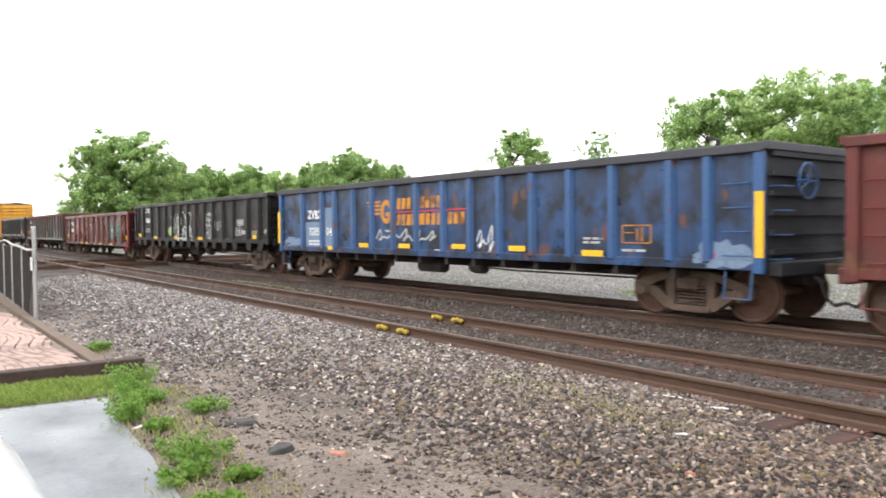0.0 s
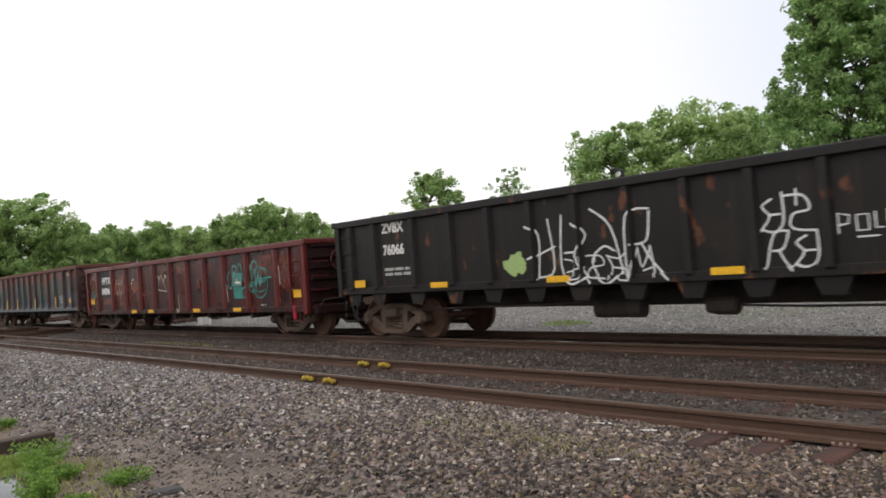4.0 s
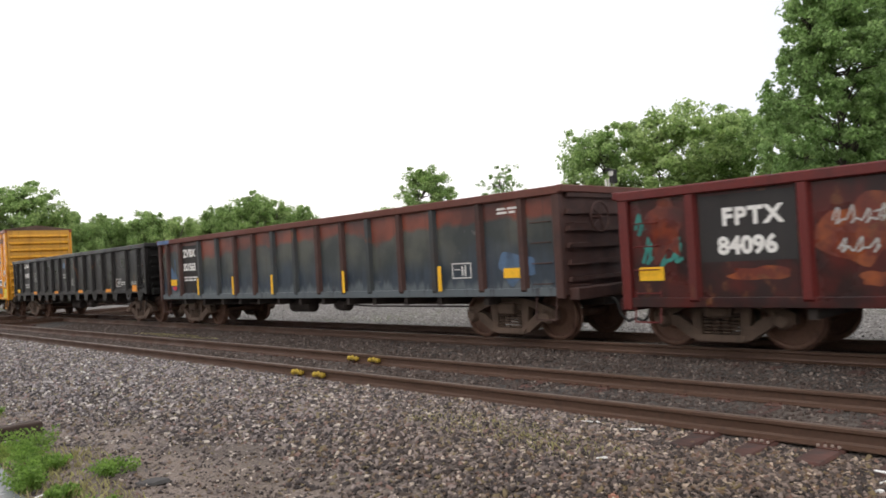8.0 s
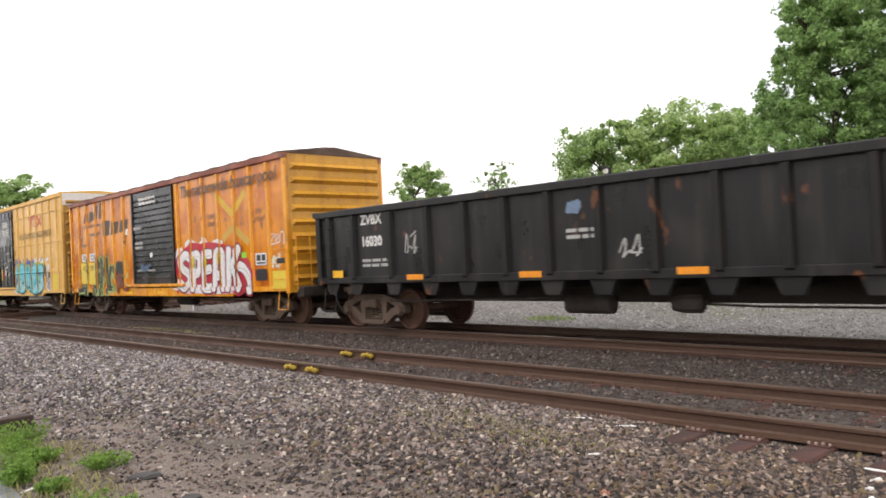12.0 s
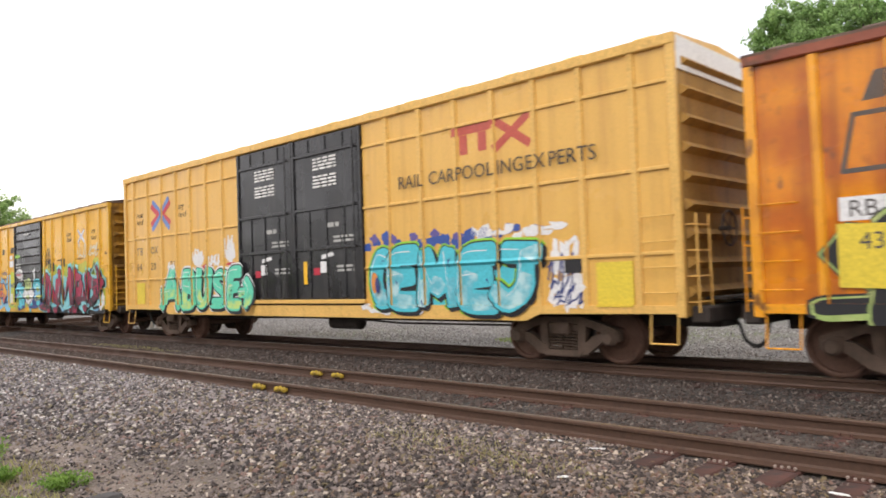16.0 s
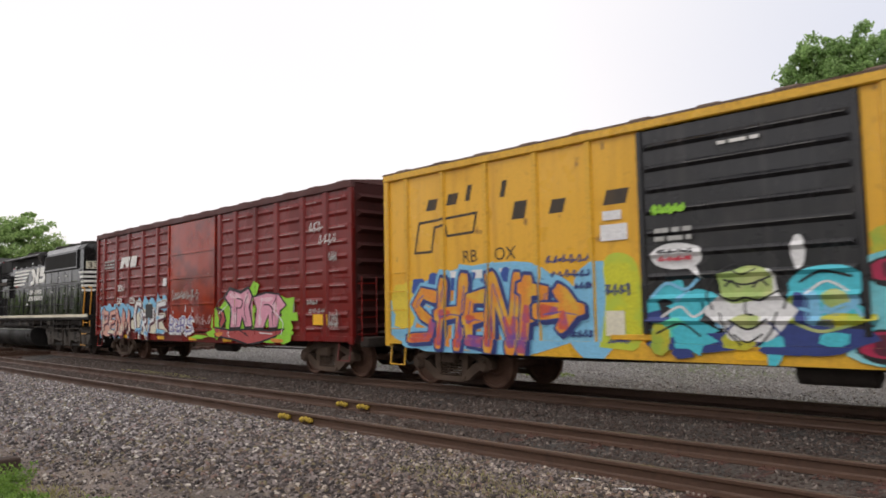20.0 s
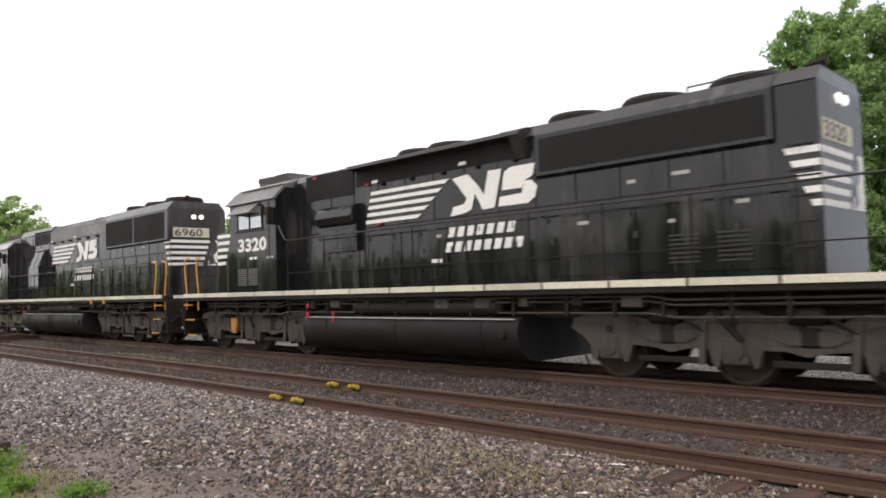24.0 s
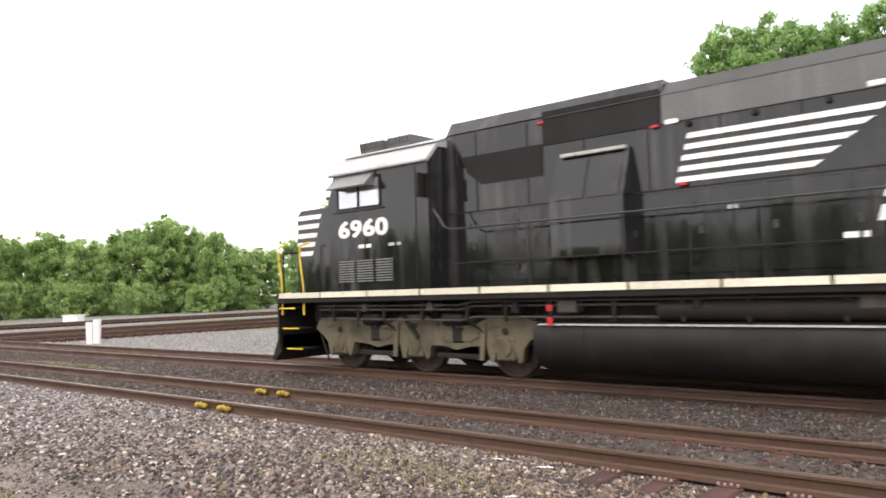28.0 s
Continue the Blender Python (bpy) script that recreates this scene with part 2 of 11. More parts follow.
    def disc_stack(self, axis_o, rings, n=20, axis="y"):
        """A turned shape: rings of (offset along the axis, radius)."""
        ox, oy, oz = axis_o
        v, f = [], []
        for off, r in rings:
            for i in range(n):
                c, s = math.cos(2 * math.pi * i / n) * r, math.sin(2 * math.pi * i / n) * r
                v.append((ox + c, oy + off, oz + s) if axis == "y" else (ox + c, oy + s, oz + off) if axis == "z" else (ox + off, oy + c, oz + s))
        for k in range(len(rings) - 1):
            for i in range(n):
                f.append((k * n + i, k * n + (i + 1) % n, (k + 1) * n + (i + 1) % n, (k + 1) * n + i))
        f.append(tuple(range(n)))
        f.append(tuple(range((len(rings) - 1) * n, len(rings) * n))[::-1])
        return self.add(v, f)

    def mesh(self, name, material, smooth=0.0):
        me = bpy.data.meshes.new(name)
        me.from_pydata(self.v, [], self.f)
        bm = bmesh.new()
        bm.from_mesh(me)
        bmesh.ops.recalc_face_normals(bm, faces=bm.faces)
        bm.to_mesh(me)
        bm.free()
        me.materials.append(material)
        if smooth:
            me.shade_smooth()
            me.set_sharp_from_angle(angle=radians(smooth))
        return me

    def part(self, name, material, parent=None, label="", smooth=0.0):
        ob = new(name, self.mesh(name, material, smooth))
        ob.parent = parent
        return tagged(ob, label)


def thing(name, label, category, group="", at=(0, 0, 0), turn=0.0):
    ob = new(name)
    ob.empty_display_size = 0.3
    ob.matrix_basis = pose(*at, 0, 0, turn)
    return tagged(ob, label, category, group)


def lettering(text, size, x, z, y, material, parent, name="lettering", shear=0.0, bold=0.0, stretch=1.0, deep=0.004, label="", align="LEFT", tracking=1.0):
    """Painted words on a wall that faces -y, starting at x with the base line at z."""
    cu = bpy.data.curves.new(name, "FONT")
    cu.body, cu.size, cu.shear, cu.offset, cu.extrude, cu.resolution_u = text, size, shear, bold, deep * 0.5, 3
    cu.align_x, cu.space_character = align, tracking
    tmp = new(name, cu)
    me = bpy.data.meshes.new_from_object(tmp)
    bpy.data.objects.remove(tmp)
    bpy.data.curves.remove(cu)
    me.transform(Matrix.Translation((x, y, z)) @ pose(0, 0, 0, 90) @ Matrix.Diagonal((stretch, 1, 1, 1)))
    me.materials.clear()
    me.materials.append(material)
    ob = new(name, me)
    ob.parent = parent
    return tagged(ob, label)


def bars(rows, material, parent, y, name="stencil", lean=0.0):
    """Writing too small to read, as plain bars: rows of (x0, x1, z0, z1)."""
    k = Kit()
    for x0, x1, z0, z1 in rows:
        s = lean * (z1 - z0)
        k.prism([(x0, z0), (x1, z0), (x1 + s, z1), (x0 + s, z1)], "y", y - 0.004, y)
    return tagged(k.part(name, material, parent), kind="stuff")


def blocks(count, x, z, w, hgt, gap, material, parent, y, name="emblem_bars", lean=0.0, skip=()):
    """A word of a name mark, as plain blocks, one a letter."""
    for i in range(count):
        if i not in skip:
            k, a, s = Kit(), x + i * (w + gap), lean * hgt
            k.prism([(a, z), (a + w, z), (a + w + s, z + hgt), (a + s, z + hgt)], "y", y - 0.004, y)
            k.part(name, material, parent)


def blob(cx, cz, rx, rz, seed, n=22, rough=0.25, spikes=0.0):
    """An uneven closed outline."""
    rnd = random.Random(seed)
    out = []
    for i in range(n):
        a = 2 * math.pi * i / n
        r = 1 + rough * (rnd.random() - 0.5) * 2 + (spikes * rnd.random() if i % 2 else 0)
        out.append((cx + rx * r * math.cos(a), cz + rz * r * math.sin(a)))
    return out


def smooth(pts, k=5):
    """A round curve through points (x, z)."""
    p = [pts[0]] + list(pts) + [pts[-1]]
    out = []
    for i in range(1, len(p) - 2):
        for j in range(k):
            t = j / k
            out.append(tuple(0.5 * (2 * b + (c - a) * t + (2 * a - 5 * b + 4 * c - d) * t * t + (3 * b - a - 3 * c + d) * t ** 3) for a, b, c, d in zip(p[i - 1], p[i], p[i + 1], p[i + 2])))
    return out + [tuple(pts[-1])]


def stroke_strip(pts, width, taper=0.0, cap=0.5):
    """The two edges of a sprayed line; taper narrows it towards its end, cap rounds it off."""
    n = len(pts)
    left, right = [], []
    for i, (x, z) in enumerate(pts):
        (xa, za), (xb, zb) = pts[max(0, i - 1)], pts[min(n - 1, i + 1)]
        d = math.hypot(xb - xa, zb - za) or 1e-6
        ux, uz = (xb - xa) / d, (zb - za) / d
        w = 0.5 * width * (1 - taper * i / max(1, n - 1))
        if i in (0, n - 1):
            s = -1 if i == 0 else 1
            ends = [(x + s * ux * w * q, z + s * uz * w * q, w * r) for q, r in ((cap, 0.62), (cap * 0.55, 0.9))]
            ends = ends if i == 0 else ends[::-1]
        else:
            ends = []
        rows = (ends + [(x, z, w)]) if i == 0 else ([(x, z, w)] + ends)
        for qx, qz, qw in rows:
            left.append((qx - uz * qw, qz + ux * qw))
            right.append((qx + uz * qw, qz - ux * qw))
    return left, right


def scribble(x0, x1, z0, z1, seed, loops=5):
    """A line of cursive handwriting inside a box, and a few cross strokes."""
    rnd = random.Random(seed)
    w, h, zm = (x1 - x0) / loops, z1 - z0, (z0 + z1) / 2
    pts = []
    for i in range(loops):
        cx, up, dn = x0 + w * (i + 0.4), rnd.uniform(0.55, 1.0), rnd.uniform(0.55, 1.0)
        lean = rnd.uniform(0.05, 0.3) * w
        pts += [(cx - 0.35 * w, zm - 0.5 * h * dn * rnd.uniform(0.2, 0.9)), (cx - 0.1 * w + lean, zm + 0.5 * h * up), (cx + 0.12 * w, zm + 0.2 * h * rnd.uniform(-1, 1)), (cx - 0.12 * w, zm - 0.5 * h * dn), (cx + 0.3 * w, zm - 0.3 * h * dn * rnd.random())]
    out = [smooth(pts, 4)]
    for i in range(max(1, loops // 2)):
        cx = rnd.uniform(x0, x1 - 0.6 * w)
        cz = zm + rnd.uniform(-0.3, 0.4) * h
        out.append([(cx, cz), (cx + w * rnd.uniform(0.5, 0.9), cz + h * rnd.uniform(-0.1, 0.25))])
    return out

# ---- ground, ballast and tracks ----
M_RAIL = paint("rusty_rail_steel", (0.095, 0.052, 0.034), (0.06, 0.035, 0.028), 0.35, 0.2, 0.55, 0.3, 1.5)
M_RAILTOP = paint("worn_rail_head", (0.20, 0.155, 0.125), (0.10, 0.07, 0.05), 0.4, 0.0, 0.42, 0.7, 2.0)
M_TIE = paint("weathered_tie_wood", (0.105, 0.041, 0.03), (0.03, 0.019, 0.016), 0.75, 0.0, 0.9, 0.0, 3.0, second=(0.05, 0.03, 0.026), vary=0.4)
M_PLATE = paint("rusty_plate", (0.095, 0.042, 0.03), (0.05, 0.03, 0.025), 0.4, 0.0, 0.8, 0.2, 5.0)
M_YELLOW = paint("yellow_marking_paint", (0.42, 0.29, 0.03), (0.06, 0.04, 0.025), 0.7, 0.0, 0.7, 0.0, 14.0)
Y_NEAR, Y_FAR, GAUGE = 6.685, 11.061, 1.505


def ground_height(x, y):
    """Ballast shoulder down to the trodden dirt in front, flat yard behind."""
    def step(a, b, t):
        t = np.clip((t - a) / (b - a), 0, 1)
        return t * t * (3 - 2 * t)
    z = -0.37 + 0.175 * step(3.4, 5.7, y) - 0.04 * step(8.5, 9.3, y) + 0.045 * step(9.6, 10.4, y) - 0.13 * step(13.4, 15.5, y) + 0.018 * step(5.9, 6.3, y) * (1 - step(8.3, 8.8, y)) - 0.034 * step(-4.2, -3.2, x) * step(5.9, 6.3, y) * (1 - step(6.6, 6.8, y)) + 0.012 * step(10.2, 10.8, y) * (1 - step(13.0, 13.4, y))
    return z


def axis_steps(a, b, fine, coarse, lo, hi):
    inner = list(np.arange(lo, hi + 1e-6, fine))
    left, right, t, d = [], [], lo, coarse
    while t > a:
        t -= d
        d *= 1.35
        left.append(max(t, a))
    t, d = hi, coarse
    while t < b:
        t += d
        d *= 1.35
        right.append(min(t, b))
    return np.array(left[::-1] + inner + right)


def make_ground():
    xs, ys = axis_steps(-1500, 1500, 0.5, 0.8, -45, 10), axis_steps(-1500, 1500, 0.25, 0.5, -4, 22)
    X, Y = np.meshgrid(xs, ys, indexing="ij")
    Z = ground_height(X, Y)
    rng = np.random.default_rng(3)
    near = (X > -45) & (X < 10) & (Y > 2) & (Y < 22)
    Z = Z + near * rng.normal(0, 0.008, Z.shape)
    nx, ny = X.shape
    me = bpy.data.meshes.new("ground")
    i = np.arange(nx * ny).reshape(nx, ny)
    faces = np.stack([i[:-1, :-1], i[1:, :-1], i[1:, 1:], i[:-1, 1:]], -1).reshape(-1, 4)
    me.from_pydata(np.stack([X, Y, Z], -1).reshape(-1, 3).tolist(), [], faces.tolist())
    me.shade_smooth()
    m, n, l, b = nodes_of("ballast_and_dirt")
    tc = n.new("ShaderNodeTexCoord").outputs["Object"]
    sep = n.new("ShaderNodeSeparateXYZ")
    l.new(tc, sep.inputs[0])
    wob = tex(n, l, "noise", tc, 0.8, 4.0)
    add = n.new("ShaderNodeMath")
    add.operation = "MULTIPLY_ADD"
    l.new(wob.outputs["Fac"], add.inputs[0])
    add.inputs[1].default_value = 1.6
    l.new(sep.outputs["Y"], add.inputs[2])
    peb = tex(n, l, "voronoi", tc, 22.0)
    # shade in the gaps between pebbles is multiplied into the stone colour
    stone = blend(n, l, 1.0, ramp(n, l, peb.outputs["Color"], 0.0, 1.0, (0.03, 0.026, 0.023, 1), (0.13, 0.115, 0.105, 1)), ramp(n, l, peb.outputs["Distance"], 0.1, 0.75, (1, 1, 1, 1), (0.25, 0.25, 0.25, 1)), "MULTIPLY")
    big = tex(n, l, "noise", tc, 0.5, 4.0)
    stone = blend(n, l, ramp(n, l, big.outputs["Fac"], 0.45, 0.65, cb=(0.55, 0.55, 0.55, 1)), stone, (0.13, 0.10, 0.08))
    fine = tex(n, l, "noise", tc, 60.0, 6.0)
    dirt = blend(n, l, ramp(n, l, fine.outputs["Fac"], 0.35, 0.7), (0.125, 0.098, 0.08), (0.29, 0.235, 0.198))
    dirt = blend(n, l, ramp(n, l, tex(n, l, "noise", tc, 1.3, 6.0).outputs["Fac"], 0.42, 0.62, cb=(0.7, 0.7, 0.7, 1)), dirt, (0.11, 0.086, 0.071))
    yard = blend(n, l, ramp(n, l, tex(n, l, "noise", tc, 35.0, 6.0).outputs["Fac"], 0.35, 0.7), (0.10, 0.094, 0.088), (0.25, 0.238, 0.225))
    yard = blend(n, l, ramp(n, l, tex(n, l, "noise", tc, 0.12, 4.0).outputs["Fac"], 0.5, 0.66, cb=(0.8, 0.8, 0.8, 1)), yard, (0.10, 0.12, 0.045))
    front = ramp(n, l, add.outputs[0], 0.0, 1.0)
    lim = n.new("ShaderNodeMapRange")
    lim.inputs["From Min"].default_value, lim.inputs["From Max"].default_value = 4.2, 5.6
    l.new(add.outputs[0], lim.inputs["Value"])
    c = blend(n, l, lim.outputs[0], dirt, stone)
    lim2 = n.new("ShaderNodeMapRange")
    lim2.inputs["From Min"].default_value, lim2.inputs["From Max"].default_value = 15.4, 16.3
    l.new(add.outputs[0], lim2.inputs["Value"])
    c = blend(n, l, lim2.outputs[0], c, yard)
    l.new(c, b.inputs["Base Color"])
    b.inputs["Roughness"].default_value = 0.95
    bump(n, l, b, peb.outputs["Distance"], 0.9, 0.03)
    me.materials.append(m)
    return tagged(new("ground", me), "grey crushed-stone ballast, trodden dirt and gravel yard", "ground", kind="structure")


make_ground()

def darken_brown(mat, colour, x_from, x_to, strength):
    """Browner stones towards x_to, in uneven drifts, with a vignette's darkening put into the colour."""
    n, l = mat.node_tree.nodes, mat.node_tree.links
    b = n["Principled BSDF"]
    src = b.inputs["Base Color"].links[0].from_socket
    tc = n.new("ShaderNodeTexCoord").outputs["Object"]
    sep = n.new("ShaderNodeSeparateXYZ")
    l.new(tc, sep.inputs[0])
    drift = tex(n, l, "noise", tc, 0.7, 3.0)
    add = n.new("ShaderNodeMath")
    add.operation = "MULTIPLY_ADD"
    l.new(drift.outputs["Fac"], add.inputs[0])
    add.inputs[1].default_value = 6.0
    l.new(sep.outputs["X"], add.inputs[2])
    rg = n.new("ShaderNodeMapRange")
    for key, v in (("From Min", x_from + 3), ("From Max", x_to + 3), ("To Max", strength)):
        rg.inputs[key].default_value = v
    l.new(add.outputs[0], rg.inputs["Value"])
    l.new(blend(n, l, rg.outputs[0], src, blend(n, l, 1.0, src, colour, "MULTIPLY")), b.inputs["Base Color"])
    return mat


M_STONE = darken_brown(island("crushed_stone", [(0.035, 0.03, 0.031), (0.20, 0.182, 0.185), (0.055, 0.048, 0.05), (0.31, 0.285, 0.29), (0.10, 0.088, 0.09), (0.19, 0.142, 0.10), (0.04, 0.035, 0.036), (0.26, 0.236, 0.24), (0.13, 0.115, 0.118), (0.22, 0.195, 0.12), (0.07, 0.061, 0.063), (0.24, 0.17, 0.155), (0.05, 0.044, 0.045), (0.34, 0.31, 0.315), (0.16, 0.145, 0.15), (0.085, 0.07, 0.064), (0.29, 0.262, 0.235), (0.60, 0.57, 0.53)], sharp=True), (0.68, 0.565, 0.46), -14.0, -2.5, 1.0)


def scatter_stones(name, label, count, seed, place, size, material):
    """Angular stones as one mesh of loose pieces. place(rng, n) gives x, y; size(rng, n) gives half widths."""
    rng = np.random.default_rng(seed)
    x, y = place(rng, count)
    keep = np.ones(len(x), bool)
    for yr in (Y_NEAR, Y_NEAR + GAUGE, Y_FAR, Y_FAR + GAUGE):
        keep &= np.abs(y - yr) > 0.12
    # the ends of the nearest ties lie bare
    off = np.abs((x + 1.80 + 0.27) % 0.54 - 0.27)
    keep &= ~((x > -3.75) & (x < 1.0) & (off < 0.115) & (y > 6.03) & (y < 6.68) & (rng.uniform(0, 1, len(x)) < 0.93))
    x, y = x[keep], y[keep]
    n = len(x)
    r = size(rng, n) * np.interp(x, [-9.0, -4.5], [0.92, 0.72])
    cube = np.array([(a, b, c) for a in (-1, 1) for b in (-1, 1) for c in (-1, 1)], float)
    v = cube[None] * rng.uniform(0.45, 1.0, (n, 8, 3))
    v = v * np.stack([rng.uniform(1.0, 1.9, n), rng.uniform(0.5, 0.85, n), rng.uniform(0.4, 0.75, n)], -1)[:, None, :] * r[:, None, None]
    ang, tilt = rng.uniform(0, 6.28, n), rng.uniform(-1.1, 1.1, n)
    c, s = np.cos(ang)[:, None], np.sin(ang)[:, None]
    ct, stt = np.cos(tilt)[:, None], np.sin(tilt)[:, None]
    vx, vy, vz = v[..., 0], v[..., 1] * ct - v[..., 2] * stt, v[..., 1] * stt + v[..., 2] * ct
    pitch = rng.uniform(-0.7, 0.7, n)
    cp, sp = np.cos(pitch)[:, None], np.sin(pitch)[:, None]
    vx, vz = vx * cp - vz * sp, vx * sp + vz * cp
    out = np.stack([vx * c - vy * s + x[:, None], vx * s + vy * c + y[:, None], vz + (ground_height(x, y) + r * 0.25)[:, None]], -1)
    quad = np.array([(0, 1, 3, 2), (4, 6, 7, 5), (0, 4, 5, 1), (2, 3, 7, 6), (1, 5, 7, 3)])
    f = (quad[None] + 8 * np.arange(n)[:, None, None]).reshape(-1, 4)
    me = bpy.data.meshes.new(name)
    me.vertices.add(8 * n)
    me.vertices.foreach_set("co", out.ravel())
    me.loops.add(f.size)
    me.loops.foreach_set("vertex_index", f.ravel())
    me.polygons.add(len(f))
    me.polygons.foreach_set("loop_start", np.arange(0, f.size, 4))
    me.update(calc_edges=True)
    me.materials.append(material)
    return tagged(new(name, me), label, "gravel", kind="stuff")


M_BEDSTONE = island("rusty_track_stone", [(0.025, 0.017, 0.0145), (0.068, 0.047, 0.039), (0.045, 0.03, 0.024), (0.098, 0.072, 0.06), (0.056, 0.036, 0.029), (0.076, 0.061, 0.053), (0.20, 0.165, 0.142)])


def shoulder(rng, n):
    """The ballast bank in front of the near rail, thinning out over the dirt path."""
    x = 2.5 - rng.uniform(0, 1, n) ** 1.55 * 34.0
    y = 6.62 - np.abs(rng.normal(0, 1, n)) * 1.25
    edge = 3.55 + 0.45 * np.sin(x * 0.55) + 0.25 * np.sin(x * 1.7 + 1)
    low = (y < edge) & (rng.uniform(0, 1, n) > 0.12)
    y = np.where(low, rng.uniform(4.3, 6.6, n), y)
    return x, y


def bed(rng, n):
    x = 2.5 - rng.uniform(0, 1, n) ** 1.3 * 36.0
    return x, rng.uniform(6.4, 14.4, n)


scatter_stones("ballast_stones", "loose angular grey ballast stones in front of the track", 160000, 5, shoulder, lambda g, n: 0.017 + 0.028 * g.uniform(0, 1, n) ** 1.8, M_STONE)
scatter_stones("track_bed_stones", "rust-brown ballast stones between the rails", 84000, 7, bed, lambda g, n: g.uniform(0.016, 0.036, n), M_BEDSTONE)
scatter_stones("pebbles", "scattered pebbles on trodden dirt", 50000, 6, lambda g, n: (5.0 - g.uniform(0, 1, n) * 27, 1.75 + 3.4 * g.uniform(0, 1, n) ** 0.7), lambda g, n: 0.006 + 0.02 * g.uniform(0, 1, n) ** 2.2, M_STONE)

M_YARD = island("yard_stone", [(0.17, 0.16, 0.155), (0.26, 0.25, 0.24), (0.21, 0.2, 0.19), (0.34, 0.33, 0.315), (0.23, 0.21, 0.195)])
scatter_stones("yard_gravel", "loose grey gravel of the yard behind the train", 26000, 8, lambda g, n: (1.0 - g.uniform(0, 1, n) ** 1.2 * 44, 14.6 + 9 * g.uniform(0, 1, n) ** 1.5), lambda g, n: g.uniform(0.018, 0.05, n), M_YARD)


def rail_profile():
    """Foot, web, head; the top of the head is at 0."""
    h = [(-0.075, -0.172), (0.075, -0.172), (0.075, -0.160), (0.018, -0.142), (0.010, -0.12), (0.010, -0.055), (0.020, -0.042), (0.036, -0.038), (0.036, -0.010), (0.028, 0.0),
         (-0.028, 0.0), (-0.036, -0.010), (-0.036, -0.038), (-0.020, -0.042), (-0.010, -0.055), (-0.010, -0.12), (-0.018, -0.142), (-0.075, -0.160)]
    return h


def tie_mesh():
    k = Kit()
    k.box(-0.115, 0.115, -1.38, 1.38, -0.34, -0.176, 0.018)
    return k.mesh("tie", M_TIE)


def plate_mesh():
    k = Kit()
    k.box(-0.09, 0.09, -0.18, 0.18, -0.176, -0.164, 0.003)
    for sx in (-0.055, 0.055):
        for sy in (-0.1, 0.1):
            k.box(sx - 0.012, sx + 0.012, sy - 0.014, sy + 0.014, -0.166, -0.138, 0.004)
    return k.mesh("tie_plate", M_PLATE)


def spike_mesh():
    k = Kit()
    k.box(-0.013, 0.013, -0.012, 0.012, -0.17, -0.146, 0.004)
    return k.mesh("spike", M_SPIKE)


M_SPIKE = paint("pale_spike_steel", (0.34, 0.27, 0.23), (0.12, 0.07, 0.05), 0.4, 0.0, 0.6, 0.4, 9.0)
TIE, PLATE, SPIKE = tie_mesh(), plate_mesh(), spike_mesh()


def straight_track(name, label, y_first, x_from, x_to, tie_from, tie_to, shiny):
    root = thing(name, label, "railway track", "tracks")
    root["kind"] = "structure"
    yc = y_first + GAUGE / 2
    for yr in (y_first, y_first + GAUGE):
        k = Kit()
        k.prism([(yr + a, z) for a, z in rail_profile()], "x", x_from, x_to)
        rail = k.part("rail", M_RAIL, root, "rust-brown steel rail")
        t = Kit()
        t.box(x_from, x_to, yr - 0.027, yr + 0.027, 0.0005, 0.003)
        t.part("running_surface", M_RAILTOP, rail, "worn bright running surface")
    rnd = random.Random(name)
    x, n = tie_to, 0
    far = Kit()
    while x > x_from:
        x -= 0.54 if x > -6 else 0.53 + rnd.uniform(-0.03, 0.03)
        if x > tie_from:
            t = new("tie", TIE)
            t.parent = root
            t.matrix_basis = pose(x, yc + rnd.uniform(-0.05, 0.05), rnd.uniform(-0.012, 0.004) if x < -3.75 else rnd.uniform(-0.008, 0.008), 0, 0, rnd.uniform(-2.2, 2.2))
            if x > -28 and shiny:
                for yr in (-GAUGE / 2, GAUGE / 2):
                    p = new("tie_plate", PLATE)
                    p.parent = t
                    p.matrix_basis = pose(0, yr, 0)
                for i in range(4 if x > -9 else 0):
                    p = new("spike", SPIKE)
                    p.parent = t
                    p.matrix_basis = pose(-0.085 + 0.056 * i, -GAUGE / 2 - 0.145 + rnd.uniform(-0.006, 0.006), rnd.uniform(0.0, 0.008), 0, 0, rnd.uniform(-20, 20))
        elif x > -140:
            far.box(x - 0.115, x + 0.115, yc - 1.3, yc + 1.3, -0.34, -0.178)
    if far.v:
        o = far.part("distant_ties", M_TIE, root)
        o["kind"] = "stuff"
    return root


straight_track("track_near", "empty foreground track with rusty rails on wooden ties", Y_NEAR, -600, 40, -62, 8.46, True)
straight_track("track_train", "track that carries the freight train", Y_FAR, -600, 40, -62, 9, False)


def joint_clamp(x, yr):
    """A yellow-painted clamp with its bolts on the side of the rail."""
    ob = thing("rail_clamp", "small yellow-painted clamp bolted to the rail", "rail clamp", "rail clamps", (x, yr, 0))
    k = Kit()
    k.box(-0.13, 0.13, -0.055, -0.012, -0.115, -0.06, 0.01)
    body = k.part("clamp_plate", M_YELLOW, ob)
    for i, bx in enumerate((-0.1, 0.0, 0.1)):
        b = Kit()
        b.disc_stack((bx, -0.062, -0.085 + 0.012 * (i % 2)), [(-0.05, 0.014), (-0.046, 0.026), (-0.03, 0.028), (-0.024, 0.044), (0.002, 0.046)], 8)
        b.part("bolt", M_YELLOW, ob)
    return ob


